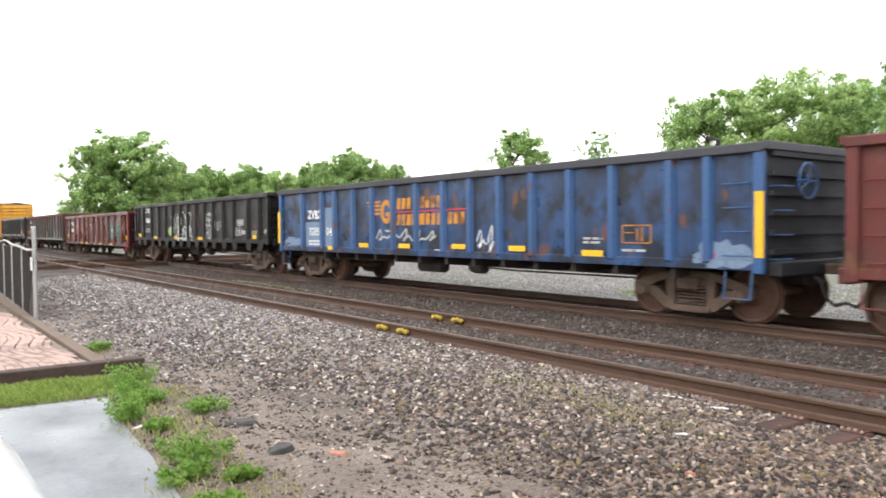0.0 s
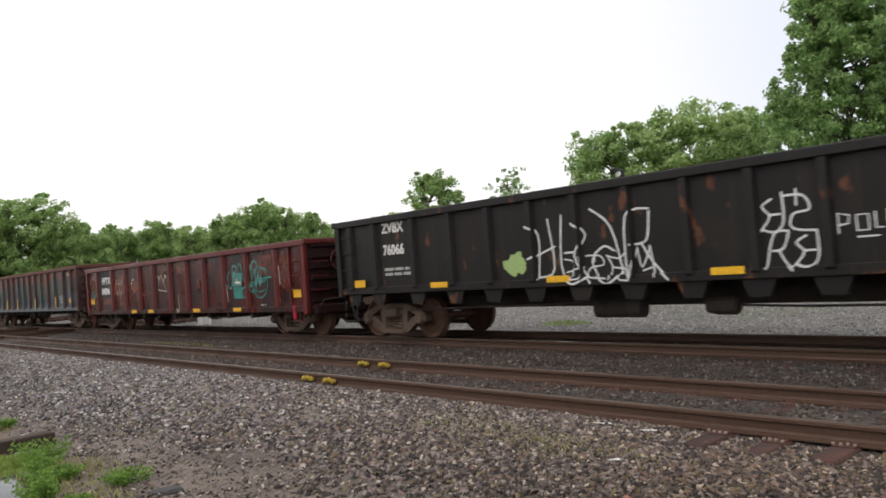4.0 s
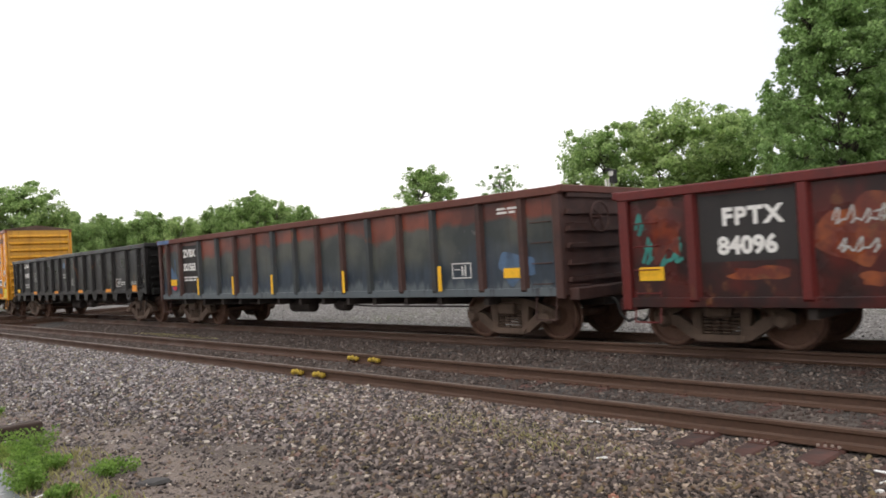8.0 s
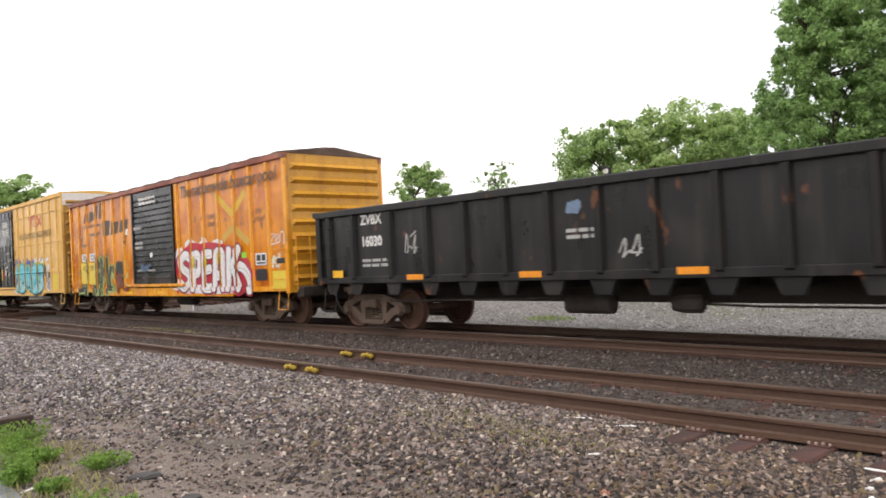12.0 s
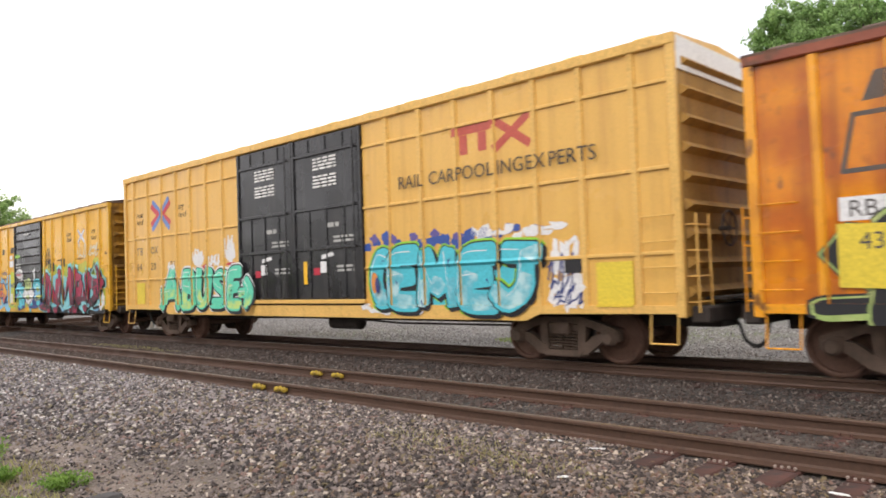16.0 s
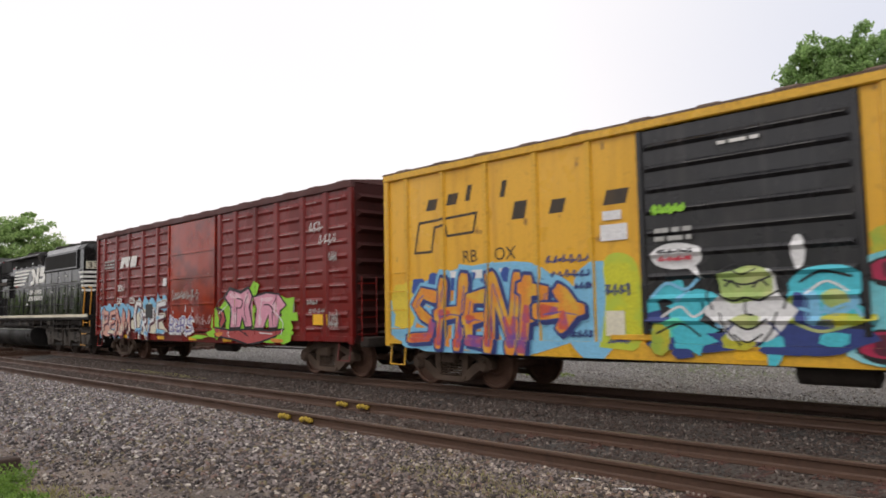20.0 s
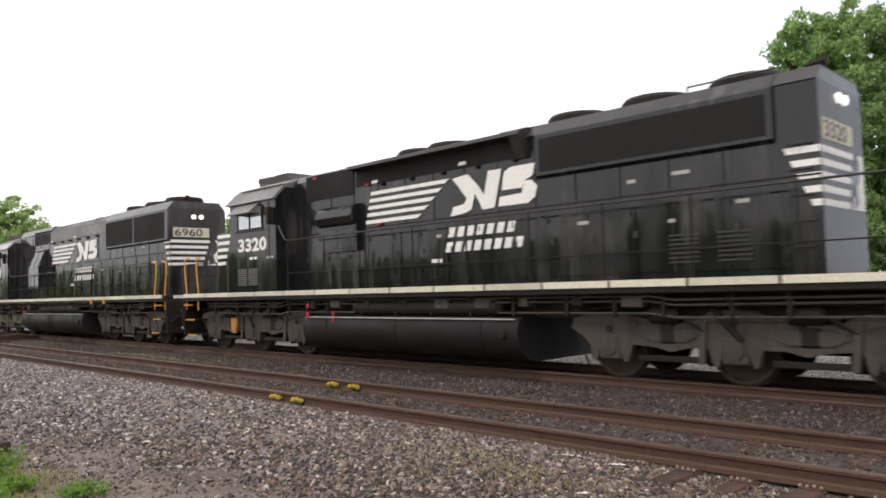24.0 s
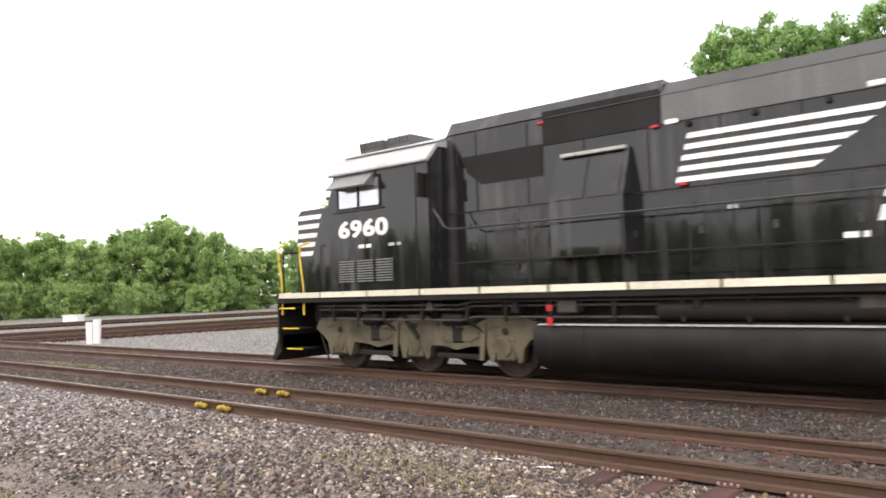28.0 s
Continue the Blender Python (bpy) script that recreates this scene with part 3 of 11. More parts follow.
for cx, cy in ((-10.49, Y_NEAR), (-9.88, Y_NEAR), (-11.0, Y_NEAR + GAUGE), (-10.39, Y_NEAR + GAUGE)):
    joint_clamp(cx, cy)

# ---- trees ----
M_BARK = paint("grey_bark", (0.10, 0.085, 0.07), (0.04, 0.035, 0.03), 0.5, 0.4, 0.95, 0.0, 2.0)
M_LEAF = [leaf("leaves_fresh", (0.14, 0.24, 0.072), (0.44, 0.58, 0.235)), leaf("leaves_deep", (0.11, 0.20, 0.06), (0.36, 0.52, 0.20)), leaf("leaves_pale", (0.165, 0.265, 0.085), (0.48, 0.60, 0.255))]


def leaf_mesh(name, centres, spread, per, size, seed, material, facing=0.0):
    """Many small bent leaves round the twig ends; facing turns their faces outwards and up."""
    rng = np.random.default_rng(seed)
    c = np.repeat(np.array(centres), per, 0)
    rad = np.repeat(np.array(spread), per, 0)
    d = rng.normal(0, 1, (len(c), 3))
    d /= np.linalg.norm(d, axis=1)[:, None]
    p = c + d * rad[:, None] * (rng.uniform(0, 1, (len(c), 1)) ** (0.6 - 0.25 * facing)) * np.array([1, 1, 0.8])
    n = len(p)
    out = rng.normal(0, 1, (n, 3)) * (1 - 0.45 * facing) + facing * (d * 0.8 + np.array([0, 0, 0.7]))
    out /= np.linalg.norm(out, axis=1)[:, None]
    u = np.cross(out, rng.normal(0, 1, (n, 3)))
    u /= np.linalg.norm(u, axis=1)[:, None]
    w = np.cross(out, u)
    s = size * rng.uniform(0.6, 1.3, (n, 1))
    nn = out * s * 0.25
    quad = np.stack([p - u * s, p + w * s * 0.55 + nn, p + u * s, p - w * s * 0.55 + nn], 1)
    me = bpy.data.meshes.new(name)
    me.vertices.add(4 * n)
    me.vertices.foreach_set("co", quad.ravel())
    me.loops.add(4 * n)
    me.loops.foreach_set("vertex_index", np.arange(4 * n))
    me.polygons.add(n)
    me.polygons.foreach_set("loop_start", np.arange(0, 4 * n, 4))
    me.update(calc_edges=True)
    me.materials.append(material)
    return me


def tree_kind(seed, tall, wide, base, boughs, per, size, material, bough=0.13, stem=True):
    """Trunk with limbs, and a crown of leafy boughs of uneven size. tall, wide: in metres; base: where the crown begins; bough: size of one against the width."""
    rnd = random.Random(seed)
    k = Kit()
    tips, rad = [], []
    bend = [Vector((0, 0, -0.3))]
    for i in range(1, 6):
        bend.append(Vector((rnd.uniform(-1, 1) * wide * 0.04 * i, rnd.uniform(-1, 1) * wide * 0.04 * i, tall * 0.85 * i / 5)))
    r0 = tall * (0.017 if stem else 0.008)
    for i in range(5):
        k.rod(bend[i], bend[i + 1], r0 * (1 - i / 6), 8, r0 * (1 - (i + 1) / 6))
    lobes = [(rnd.uniform(0, 6.28), rnd.uniform(0.0, 1.0), rnd.uniform(0.75, 1.15)) for _ in range(7)]
    for i in range(boughs):
        t = (i + rnd.random()) / boughs
        a = i * 2.4 + rnd.uniform(-0.6, 0.6)
        swell = max(q * math.exp(-2.2 * (1 - math.cos(a - la)) - 6.0 * (t - lt) ** 2) for la, lt, q in lobes)
        prof = math.sin(math.pi * min(1, 0.2 + 0.72 * t)) ** 0.6 * (0.78 + 0.3 * swell)
        rr = wide * 0.5 * prof * (rnd.uniform(0.12, 1.0) ** 0.6)
        z = base + (tall - base) * t * (0.93 + 0.06 * swell)
        tip = Vector((rr * math.cos(a), rr * math.sin(a), z + rnd.uniform(-0.03, 0.03) * tall))
        j = min(4, int(max(0, (z - rr * 0.6)) / (tall * 0.85) * 5))
        start = bend[j].lerp(bend[j + 1], rnd.random())
        mid = start.lerp(tip, 0.55) + Vector((0, 0, rr * 0.12))
        if rnd.random() > 0.3:
            k.rod(start, mid, r0 * 0.28, 5, r0 * 0.16)
            k.rod(mid, tip, r0 * 0.16, 5, r0 * 0.05)
        big = wide * bough * rnd.uniform(0.55, 1.2)
        for q in range(4):
            off = Vector((rnd.gauss(0, 1), rnd.gauss(0, 1), rnd.gauss(0, 0.6))) * big * 0.7
            tips.append(tuple(tip + off))
            rad.append(big * rnd.uniform(0.35, 0.75))
    trunk = k.mesh("trunk", M_BARK, 40)
    crown = leaf_mesh("crown", tips, rad, per, size, seed, material, 0.6)
    return trunk, crown


NATIVE = {"broad": (12, 8), "round": (10, 8), "tall": (12, 6), "thin": (13.6, 6), "pale": (10.5, 8), "near": (15, 7), "bush": (3.6, 6)}
KINDS = {
    "broad": tree_kind(11, 12, 8, 1.0, 105, 75, 0.15, M_LEAF[0]),
    "round": tree_kind(12, 10, 8, 0.8, 95, 70, 0.15, M_LEAF[0]),
    "tall": tree_kind(13, 12, 6, 1.6, 90, 70, 0.14, M_LEAF[0]),
    "thin": tree_kind(14, 13.6, 6, 7.2, 34, 36, 0.12, M_LEAF[1], 0.11),
    "pale": tree_kind(15, 10.5, 8, 0.6, 95, 75, 0.15, M_LEAF[2]),
    "near": tree_kind(16, 15, 7, 0.6, 220, 75, 0.115, M_LEAF[1], 0.11),
    "bush": tree_kind(17, 3.6, 6, 0.2, 50, 65, 0.12, M_LEAF[2], 0.12, False),
}


def plant(kind, x, y, height, width, label, group, turn=0.0):
    trunk, crown = KINDS[kind]
    native = NATIVE[kind]
    if group == "tree row":
        width, height = width * 0.78, height * (0.86 + 0.3 * (turn * 7 % 100) / 100)
    ob = thing("tree", label, "tree", group, (x, y, -0.45), turn)
    ob.scale = (width / native[1], width / native[1], height / native[0])
    for nm, me in (("trunk", trunk), ("crown", crown)):
        c = new(nm, me)
        c.parent = ob
    return ob


plant("near", -12.1, 38.0, 14.9, 6.9, "tall dense dark green leafy tree", "trees behind the train", 0)
plant("near", -9.6, 42.8, 15.8, 7.6, "tall dense dark green leafy tree", "trees behind the train", 77)
plant("pale", -25.1, 45.5, 10.7, 9.4, "broad green leafy tree with a rounded crown", "trees behind the train", 154)
plant("broad", -30.2, 44.7, 10.5, 6.5, "broad green leafy tree with a rounded crown", "trees behind the train", 231)
plant("broad", -22.7, 50.1, 10.9, 6.8, "broad green leafy tree with a rounded crown", "trees behind the train", 308)
plant("tall", -66.1, 61.1, 13.2, 7.5, "small green tree standing alone", "trees behind the train", 25)
plant("thin", -62.6, 71.4, 13.6, 6.0, "thin sparse tree with open branches", "trees behind the train", 102)
plant("broad", -91.0, 52.3, 12.4, 7.5, "leafy green tree beyond the yard", "trees behind the train", 179)
plant("tall", -97.8, 50.3, 11.4, 6.1, "leafy green tree beyond the yard", "trees behind the train", 256)
plant("round", -93.0, 58.7, 10.7, 7.2, "leafy green tree beyond the yard", "trees behind the train", 333)
plant("round", -100.0, 40.8, 10.7, 7.1, "leafy green tree beyond the yard", "trees behind the train", 50)
plant("pale", -96.0, 28.1, 10.8, 7.3, "leafy green tree beyond the yard", "trees behind the train", 127)
plant("broad", -97.8, 20.9, 12.3, 7.8, "leafy green tree beyond the yard", "trees behind the train", 204)
plant("pale", -94.5, 43.3, 9.2, 6.4, "leafy green tree beyond the yard", "trees behind the train", 281)
plant("pale", -91.8, 64.2, 8.7, 7.5, "leafy green tree beyond the yard", "trees behind the train", 358)
plant("round", -94.9, 31.4, 8.8, 5.6, "leafy green tree beyond the yard", "trees behind the train", 75)
plant("broad", -101.5, 36.9, 10.1, 5.5, "leafy green tree beyond the yard", "trees behind the train", 152)
plant("tall", -106.8, 33.6, 10.8, 3.0, "leafy green tree beyond the yard", "trees behind the train", 229)
plant("broad", -96.9, 24.5, 13.6, 10.0, "leafy green tree beyond the yard", "trees behind the train", 306)
plant("broad", -101.3, 35.4, 9.9, 6.7, "dense green tree in the row beside the yard", "tree row", 23)
plant("pale", -107.4, 40.2, 10.8, 8.0, "dense green tree in the row beside the yard", "tree row", 100)
plant("broad", -112.9, 46.5, 11.4, 8.8, "dense green tree in the row beside the yard", "tree row", 177)
plant("round", -101.2, 45.6, 9.2, 6.9, "dense green tree in the row beside the yard", "tree row", 254)
plant("pale", -99.8, 48.7, 10.2, 7.8, "dense green tree in the row beside the yard", "tree row", 331)
plant("tall", -109.2, 54.7, 12.1, 3.9, "dense green tree in the row beside the yard", "tree row", 48)
plant("round", -94.7, 50.5, 10.3, 7.1, "dense green tree in the row beside the yard", "tree row", 125)
plant("broad", -96.6, 54.8, 12.7, 9.0, "dense green tree in the row beside the yard", "tree row", 202)
plant("pale", -91.7, 55.8, 11.0, 7.3, "dense green tree in the row beside the yard", "tree row", 279)
plant("round", -86.7, 56.8, 9.2, 8.0, "dense green tree in the row beside the yard", "tree row", 356)
plant("pale", -90.9, 63.7, 8.2, 7.9, "dense green tree in the row beside the yard", "tree row", 73)
plant("broad", -91.8, 68.8, 8.6, 9.9, "dense green tree in the row beside the yard", "tree row", 150)
plant("pale", -94.5, 77.4, 9.4, 10.8, "dense green tree in the row beside the yard", "tree row", 227)
plant("broad", -96.5, 86.5, 9.7, 11.6, "dense green tree in the row beside the yard", "tree row", 304)
plant("round", -97.8, 95.9, 10.0, 12.3, "dense green tree in the row beside the yard", "tree row", 21)
plant("round", -106.1, 32.6, 10.1, 7.2, "dense green tree in the row beside the yard", "tree row", 98)
plant("broad", -110.8, 29.7, 10.7, 7.1, "dense green tree in the row beside the yard", "tree row", 175)
plant("bush", -94.2, 33.5, 4.0, 5.1, "low green scrub tree at the yard's edge", "scrub", 252)
plant("bush", -96.8, 38.2, 4.0, 5.5, "low green scrub tree at the yard's edge", "scrub", 329)
plant("bush", -91.7, 40.0, 3.8, 5.5, "low green scrub tree at the yard's edge", "scrub", 46)
plant("bush", -93.8, 45.1, 3.8, 5.3, "low green scrub tree at the yard's edge", "scrub", 123)
plant("bush", -88.4, 46.7, 3.6, 5.9, "low green scrub tree at the yard's edge", "scrub", 200)
plant("bush", -90.0, 52.2, 3.5, 6.3, "low green scrub tree at the yard's edge", "scrub", 277)
plant("bush", -84.4, 53.6, 3.4, 6.2, "low green scrub tree at the yard's edge", "scrub", 354)
plant("bush", -88.7, 61.6, 3.3, 6.9, "low green scrub tree at the yard's edge", "scrub", 71)
plant("near", -5.9, 41.5, 15.0, 7.0, "tall dense dark green leafy tree", "trees behind the train", 148)
plant("tall", -17.6, 46.8, 10.6, 5.0, "slim green tree beside a taller one", "trees behind the train", 225)
plant("round", -87.6, 82.1, 9.1, 10.8, "dense green tree in the row beyond the yard", "tree row", 302)
plant("broad", -81.1, 85.7, 8.8, 10.7, "dense green tree in the row beyond the yard", "tree row", 19)
plant("pale", -74.5, 88.9, 8.0, 10.5, "dense green tree in the row beyond the yard", "tree row", 96)
plant("round", -67.9, 91.7, 8.1, 10.3, "dense green tree in the row beyond the yard", "tree row", 173)
plant("broad", -61.1, 93.9, 8.6, 9.9, "dense green tree in the row beyond the yard", "tree row", 250)
plant("round", -52.0, 91.3, 8.7, 9.1, "dense green tree in the row beyond the yard", "tree row", 327)
plant("broad", -43.5, 87.9, 9.5, 8.3, "dense green tree in the row beyond the yard", "tree row", 44)
plant("round", -35.3, 82.8, 9.3, 7.4, "dense green tree in the row beyond the yard", "tree row", 121)
plant("pale", -28.6, 79.0, 9.7, 6.6, "dense green tree in the row beyond the yard", "tree row", 198)
# unseen trees behind the camera, added to darken reflections in the engines
plant("broad", -62.0, -46.0, 8.6, 13.0, "leafy green tree out of view, added for reflections", "trees beyond the drive", 275)
plant("round", -50.0, -44.0, 7.0, 12.0, "leafy green tree out of view, added for reflections", "trees beyond the drive", 352)
plant("pale", -38.0, -47.0, 9.0, 13.0, "leafy green tree out of view, added for reflections", "trees beyond the drive", 69)
plant("broad", -27.0, -45.0, 7.2, 12.0, "leafy green tree out of view, added for reflections", "trees beyond the drive", 146)
plant("round", -16.0, -46.0, 8.4, 12.0, "leafy green tree out of view, added for reflections", "trees beyond the drive", 223)
plant("broad", -5.0, -44.0, 7.2, 13.0, "leafy green tree out of view, added for reflections", "trees beyond the drive", 300)
plant("pale", 6.0, -46.0, 8.6, 12.0, "leafy green tree out of view, added for reflections", "trees beyond the drive", 17)
plant("round", 17.0, -45.0, 7.4, 12.0, "leafy green tree out of view, added for reflections", "trees beyond the drive", 94)
plant("pale", -74.0, -45.0, 6.0, 13.0, "leafy green tree out of view, added for reflections", "trees beyond the drive", 171)
plant("round", -88.0, -46.0, 6.5, 14.0, "leafy green tree out of view, added for reflections", "trees beyond the drive", 248)
plant("broad", -104.0, -44.0, 7.5, 14.0, "leafy green tree out of view, added for reflections", "trees beyond the drive", 325)
plant("round", -117.0, -45.5, 8.6, 14.0, "leafy green tree out of view, added for reflections", "trees beyond the drive", 42)
plant("pale", -130.0, -47.0, 9.7, 14.0, "leafy green tree out of view, added for reflections", "trees beyond the drive", 119)
plant("tall", -143.0, -48.5, 8.1, 14.0, "leafy green tree out of view, added for reflections", "trees beyond the drive", 196)
plant("broad", -156.0, -50.0, 9.2, 14.0, "leafy green tree out of view, added for reflections", "trees beyond the drive", 273)
plant("round", -169.0, -44.0, 7.5, 14.0, "leafy green tree out of view, added for reflections", "trees beyond the drive", 350)
plant("pale", -182.0, -45.5, 8.6, 14.0, "leafy green tree out of view, added for reflections", "trees beyond the drive", 67)
plant("tall", -195.0, -47.0, 9.7, 14.0, "leafy green tree out of view, added for reflections", "trees beyond the drive", 144)
plant("broad", -208.0, -48.5, 8.1, 14.0, "leafy green tree out of view, added for reflections", "trees beyond the drive", 221)
plant("round", -221.0, -50.0, 9.2, 14.0, "leafy green tree out of view, added for reflections", "trees beyond the drive", 298)
plant("pale", -234.0, -44.0, 7.5, 14.0, "leafy green tree out of view, added for reflections", "trees beyond the drive", 15)
plant("tall", -247.0, -45.5, 8.6, 14.0, "leafy green tree out of view, added for reflections", "trees beyond the drive", 92)
plant("broad", -260.0, -47.0, 9.7, 14.0, "leafy green tree out of view, added for reflections", "trees beyond the drive", 169)
plant("round", -273.0, -48.5, 8.1, 14.0, "leafy green tree out of view, added for reflections", "trees beyond the drive", 246)
plant("pale", -286.0, -50.0, 9.2, 14.0, "leafy green tree out of view, added for reflections", "trees beyond the drive", 323)
plant("tall", -299.0, -44.0, 7.5, 14.0, "leafy green tree out of view, added for reflections", "trees beyond the drive", 40)


# ---- the train: shared running gear ----
TRAIN, WHEELS = [], []
Y_TRAIN = Y_FAR + GAUGE / 2
M_CAST = paint("dusty_cast_steel", (0.125, 0.083, 0.06), (0.03, 0.024, 0.02), 0.5, 0.3, 0.85, 0.1, 3.0)
M_WHEEL = paint("rusty_wheel_steel", (0.15, 0.08, 0.055), (0.05, 0.034, 0.028), 0.4, 0.0, 0.7, 0.3, 4.0)
M_WHEELB = paint("sooty_wheel_steel", (0.065, 0.045, 0.035), (0.03, 0.022, 0.018), 0.4, 0.0, 0.7, 0.3, 4.0)
M_UNDER = paint("sooty_underframe", (0.045, 0.035, 0.03), (0.012, 0.01, 0.009), 0.5, 0.2, 0.9, 0.0, 2.0)
M_HOSE = plain("black_rubber_hose", (0.018, 0.017, 0.016), 0.7)
M_STRIP = paint("yellow_reflective_strip", (0.85, 0.47, 0.015), (0.3, 0.16, 0.03), 0.15, 0.1, 0.45, 0.0, 4.0, grime=0.1)
M_STRIPO = paint("orange_reflective_strip", (0.80, 0.29, 0.015), (0.3, 0.11, 0.03), 0.2, 0.1, 0.45, 0.0, 4.0, grime=0.1)
M_WHITE = paint("white_stencil_paint", (0.74, 0.73, 0.70), (0.3, 0.27, 0.24), 0.2, 0.25, 0.6, 0.0, 3.0, grime=0.15)
M_GREYW = paint("faded_white_stencil", (0.42, 0.42, 0.40), (0.18, 0.16, 0.14), 0.3, 0.4, 0.7, 0.0, 3.0)


def wheelset_mesh(r, material):
    k = Kit()
    for s in (-1, 1):
        o = [(-0.07, r - 0.06), (-0.068, r - 0.03), (-0.05, r - 0.006), (0.045, r), (0.05, r + 0.028), (0.07, r + 0.026), (0.072, r - 0.06), (0.03, r - 0.08), (0.02, 0.17), (0.08, 0.13), (0.08, 0.085)]
        back = [(-0.062, r - 0.075), (-0.02, r - 0.09), (-0.03, 0.18), (-0.08, 0.14), (-0.09, 0.085)]
        rings = back[::-1] + o
        k.disc_stack((0, s * 0.7525, 0), [(-s * a, b) for a, b in rings], 24)
    k.rod((0, -1.05, 0), (0, 1.05, 0), 0.08, 10)
    return k.mesh("wheelset", material, 35)


WHEELSET, WHEELSET_BIG = wheelset_mesh(0.455, M_WHEEL), wheelset_mesh(0.508, M_WHEELB)


AXLE = 0.93


def side_frame_mesh():
    """Cast side frame of a two-axle freight truck, on the near side at y = 0: arched top bar, V-shaped tension arms, spring basket."""
    k = Kit()
    for s in (-1, 1):
        k.prism([(s * x, z) for x, z in ((1.10, 0.41), (1.10, 0.56), (1.0, 0.63), (0.70, 0.72), (0.40, 0.80), (0.0, 0.81), (0.0, 0.70), (0.36, 0.69), (0.6, 0.62), (0.78, 0.54), (0.78, 0.41))], "y", -0.085, 0.085)
        k.prism([(s * x, z) for x, z in ((0.80, 0.54), (0.80, 0.39), (0.48, 0.17), (0.3, 0.14), (0.3, 0.30), (0.46, 0.37), (0.64, 0.5))], "y", -0.08, 0.08)
        k.prism([(s * x, z) for x, z in ((0.29, 0.24), (0.44, 0.28), (0.48, 0.72), (0.31, 0.74))], "y", -0.07, 0.07)
        k.disc_stack((s * AXLE, -0.1, 0.455), [(-0.07, 0.05), (-0.065, 0.085), (-0.03, 0.10), (0.0, 0.125), (0.05, 0.125)], 14)
        k.box(s * AXLE - 0.15, s * AXLE + 0.15, -0.1, 0.09, 0.50, 0.60, 0.02)
    k.prism([(-0.36, 0.14), (0.36, 0.14), (0.42, 0.24), (-0.42, 0.24)], "y", -0.1, 0.1)
    return k.mesh("side_frame", M_CAST, 30)


def spring_mesh():
    k = Kit()
    for x in (-0.22, -0.075, 0.075, 0.22):
        for i in range(6):
            k.disc_stack((x, -0.02, 0.25 + i * 0.052), [(0.0, 0.05), (0.01, 0.068), (0.026, 0.068), (0.036, 0.05)], 9, "z")
    k.box(-0.31, 0.31, -0.06, 0.06, 0.56, 0.68, 0.015)
    return k.mesh("spring_pack", M_CAST, 40)


SIDE_FRAME, SPRINGS = side_frame_mesh(), spring_mesh()


def freight_truck(car, x):
    for y, s in ((-1.02, 1), (1.02, -1)):
        f = new("side_frame", SIDE_FRAME)
        f.parent = car
        f.matrix_basis = pose(x, y, 0, 0, 0, 0 if s > 0 else 180)
        p = new("spring_pack", SPRINGS)
        p.parent = f
    k = Kit()
    k.box(x - 0.2, x + 0.2, -1.2, 1.2, 0.5, 0.72, 0.03)
    k.part("bolster", M_CAST, car)
    b = Kit()
    for s in (-1, 1):
        b.box(x + s * 0.42 - 0.04, x + s * 0.42 + 0.04, -0.85, 0.85, 0.34, 0.44)
        for y in (-0.75, 0.75):
            b.box(x + s * 0.42 - 0.02, x + s * 0.42 + 0.1, y - 0.06, y + 0.06, 0.3, 0.56, 0.01)
    b.part("brake_beam", M_UNDER, car)
    for s in (-1, 1):
        w = new("wheelset", WHEELSET)
        w.parent = car
        w["axle"] = (x + s * AXLE, 0.0, 0.455)
        w.matrix_basis = pose(*w["axle"])
        WHEELS.append((w, 0.455))


def coupler(car, x, s, material=None):
    """Coupler, hose and cut lever at the end x that points along s."""
    k = Kit()
    k.box(min(x, x + s * 0.42), max(x, x + s * 0.42), -0.09, 0.09, 0.79, 0.95, 0.02)
    k.prism([(x + s * 0.38, -0.14), (x + s * 0.62, -0.2), (x + s * 0.66, -0.05), (x + s * 0.5, 0.0), (x + s * 0.6, 0.14), (x + s * 0.38, 0.14)], "z", 0.74, 1.0)
    k.part("coupler", M_CAST, car, "rusty cast coupler", 30)
    h = Kit()
    h.path([(x, -0.35, 0.8), (x + s * 0.15, -0.35, 0.7), (x + s * 0.22, -0.33, 0.45), (x + s * 0.34, -0.3, 0.33), (x + s * 0.5, -0.28, 0.38)], 0.026, 7)
    h.part("air_hose", M_HOSE, car, smooth=40)
    c = Kit()
    c.path([(x + s * 0.06, -1.3, 0.78), (x + s * 0.06, -1.15, 0.95), (x + s * 0.06, -0.25, 0.98), (x + s * 0.3, -0.12, 1.02)], 0.014, 6)
    c.part("cut_lever", M_UNDER, car)


def rungs(car, x, y, zs, half, material, name="grab_iron", along="x"):
    for z in zs:
        k = Kit()
        if along == "x":
            k.path([(x - half, y + 0.06, z), (x - half, y, z), (x + half, y, z), (x + half, y + 0.06, z)], 0.011, 6)
        else:
            k.path([(x + 0.06 * along_sign(x), y - half, z), (x, y - half, z), (x, y + half, z), (x + 0.06 * along_sign(x), y + half, z)], 0.011, 6)
        k.part(name, material, car)


def along_sign(x):
    return -1 if x > 0 else 1



def brake_wheel(car, x, y, z, material):
    """A spoked hand brake wheel that stands across the track."""
    k = Kit()
    k.path([(x, y + 0.27 * math.cos(a * math.pi / 9), z + 0.27 * math.sin(a * math.pi / 9)) for a in range(19)], 0.018, 6)
    for a in range(5):
        k.rod((x, y, z), (x, y + 0.27 * math.cos(a * 1.257), z + 0.27 * math.sin(a * 1.257)), 0.012, 5)
    k.rod((x - 0.16, y, z), (x + 0.03, y, z), 0.035, 8)
    k.part("brake_wheel", material, car)


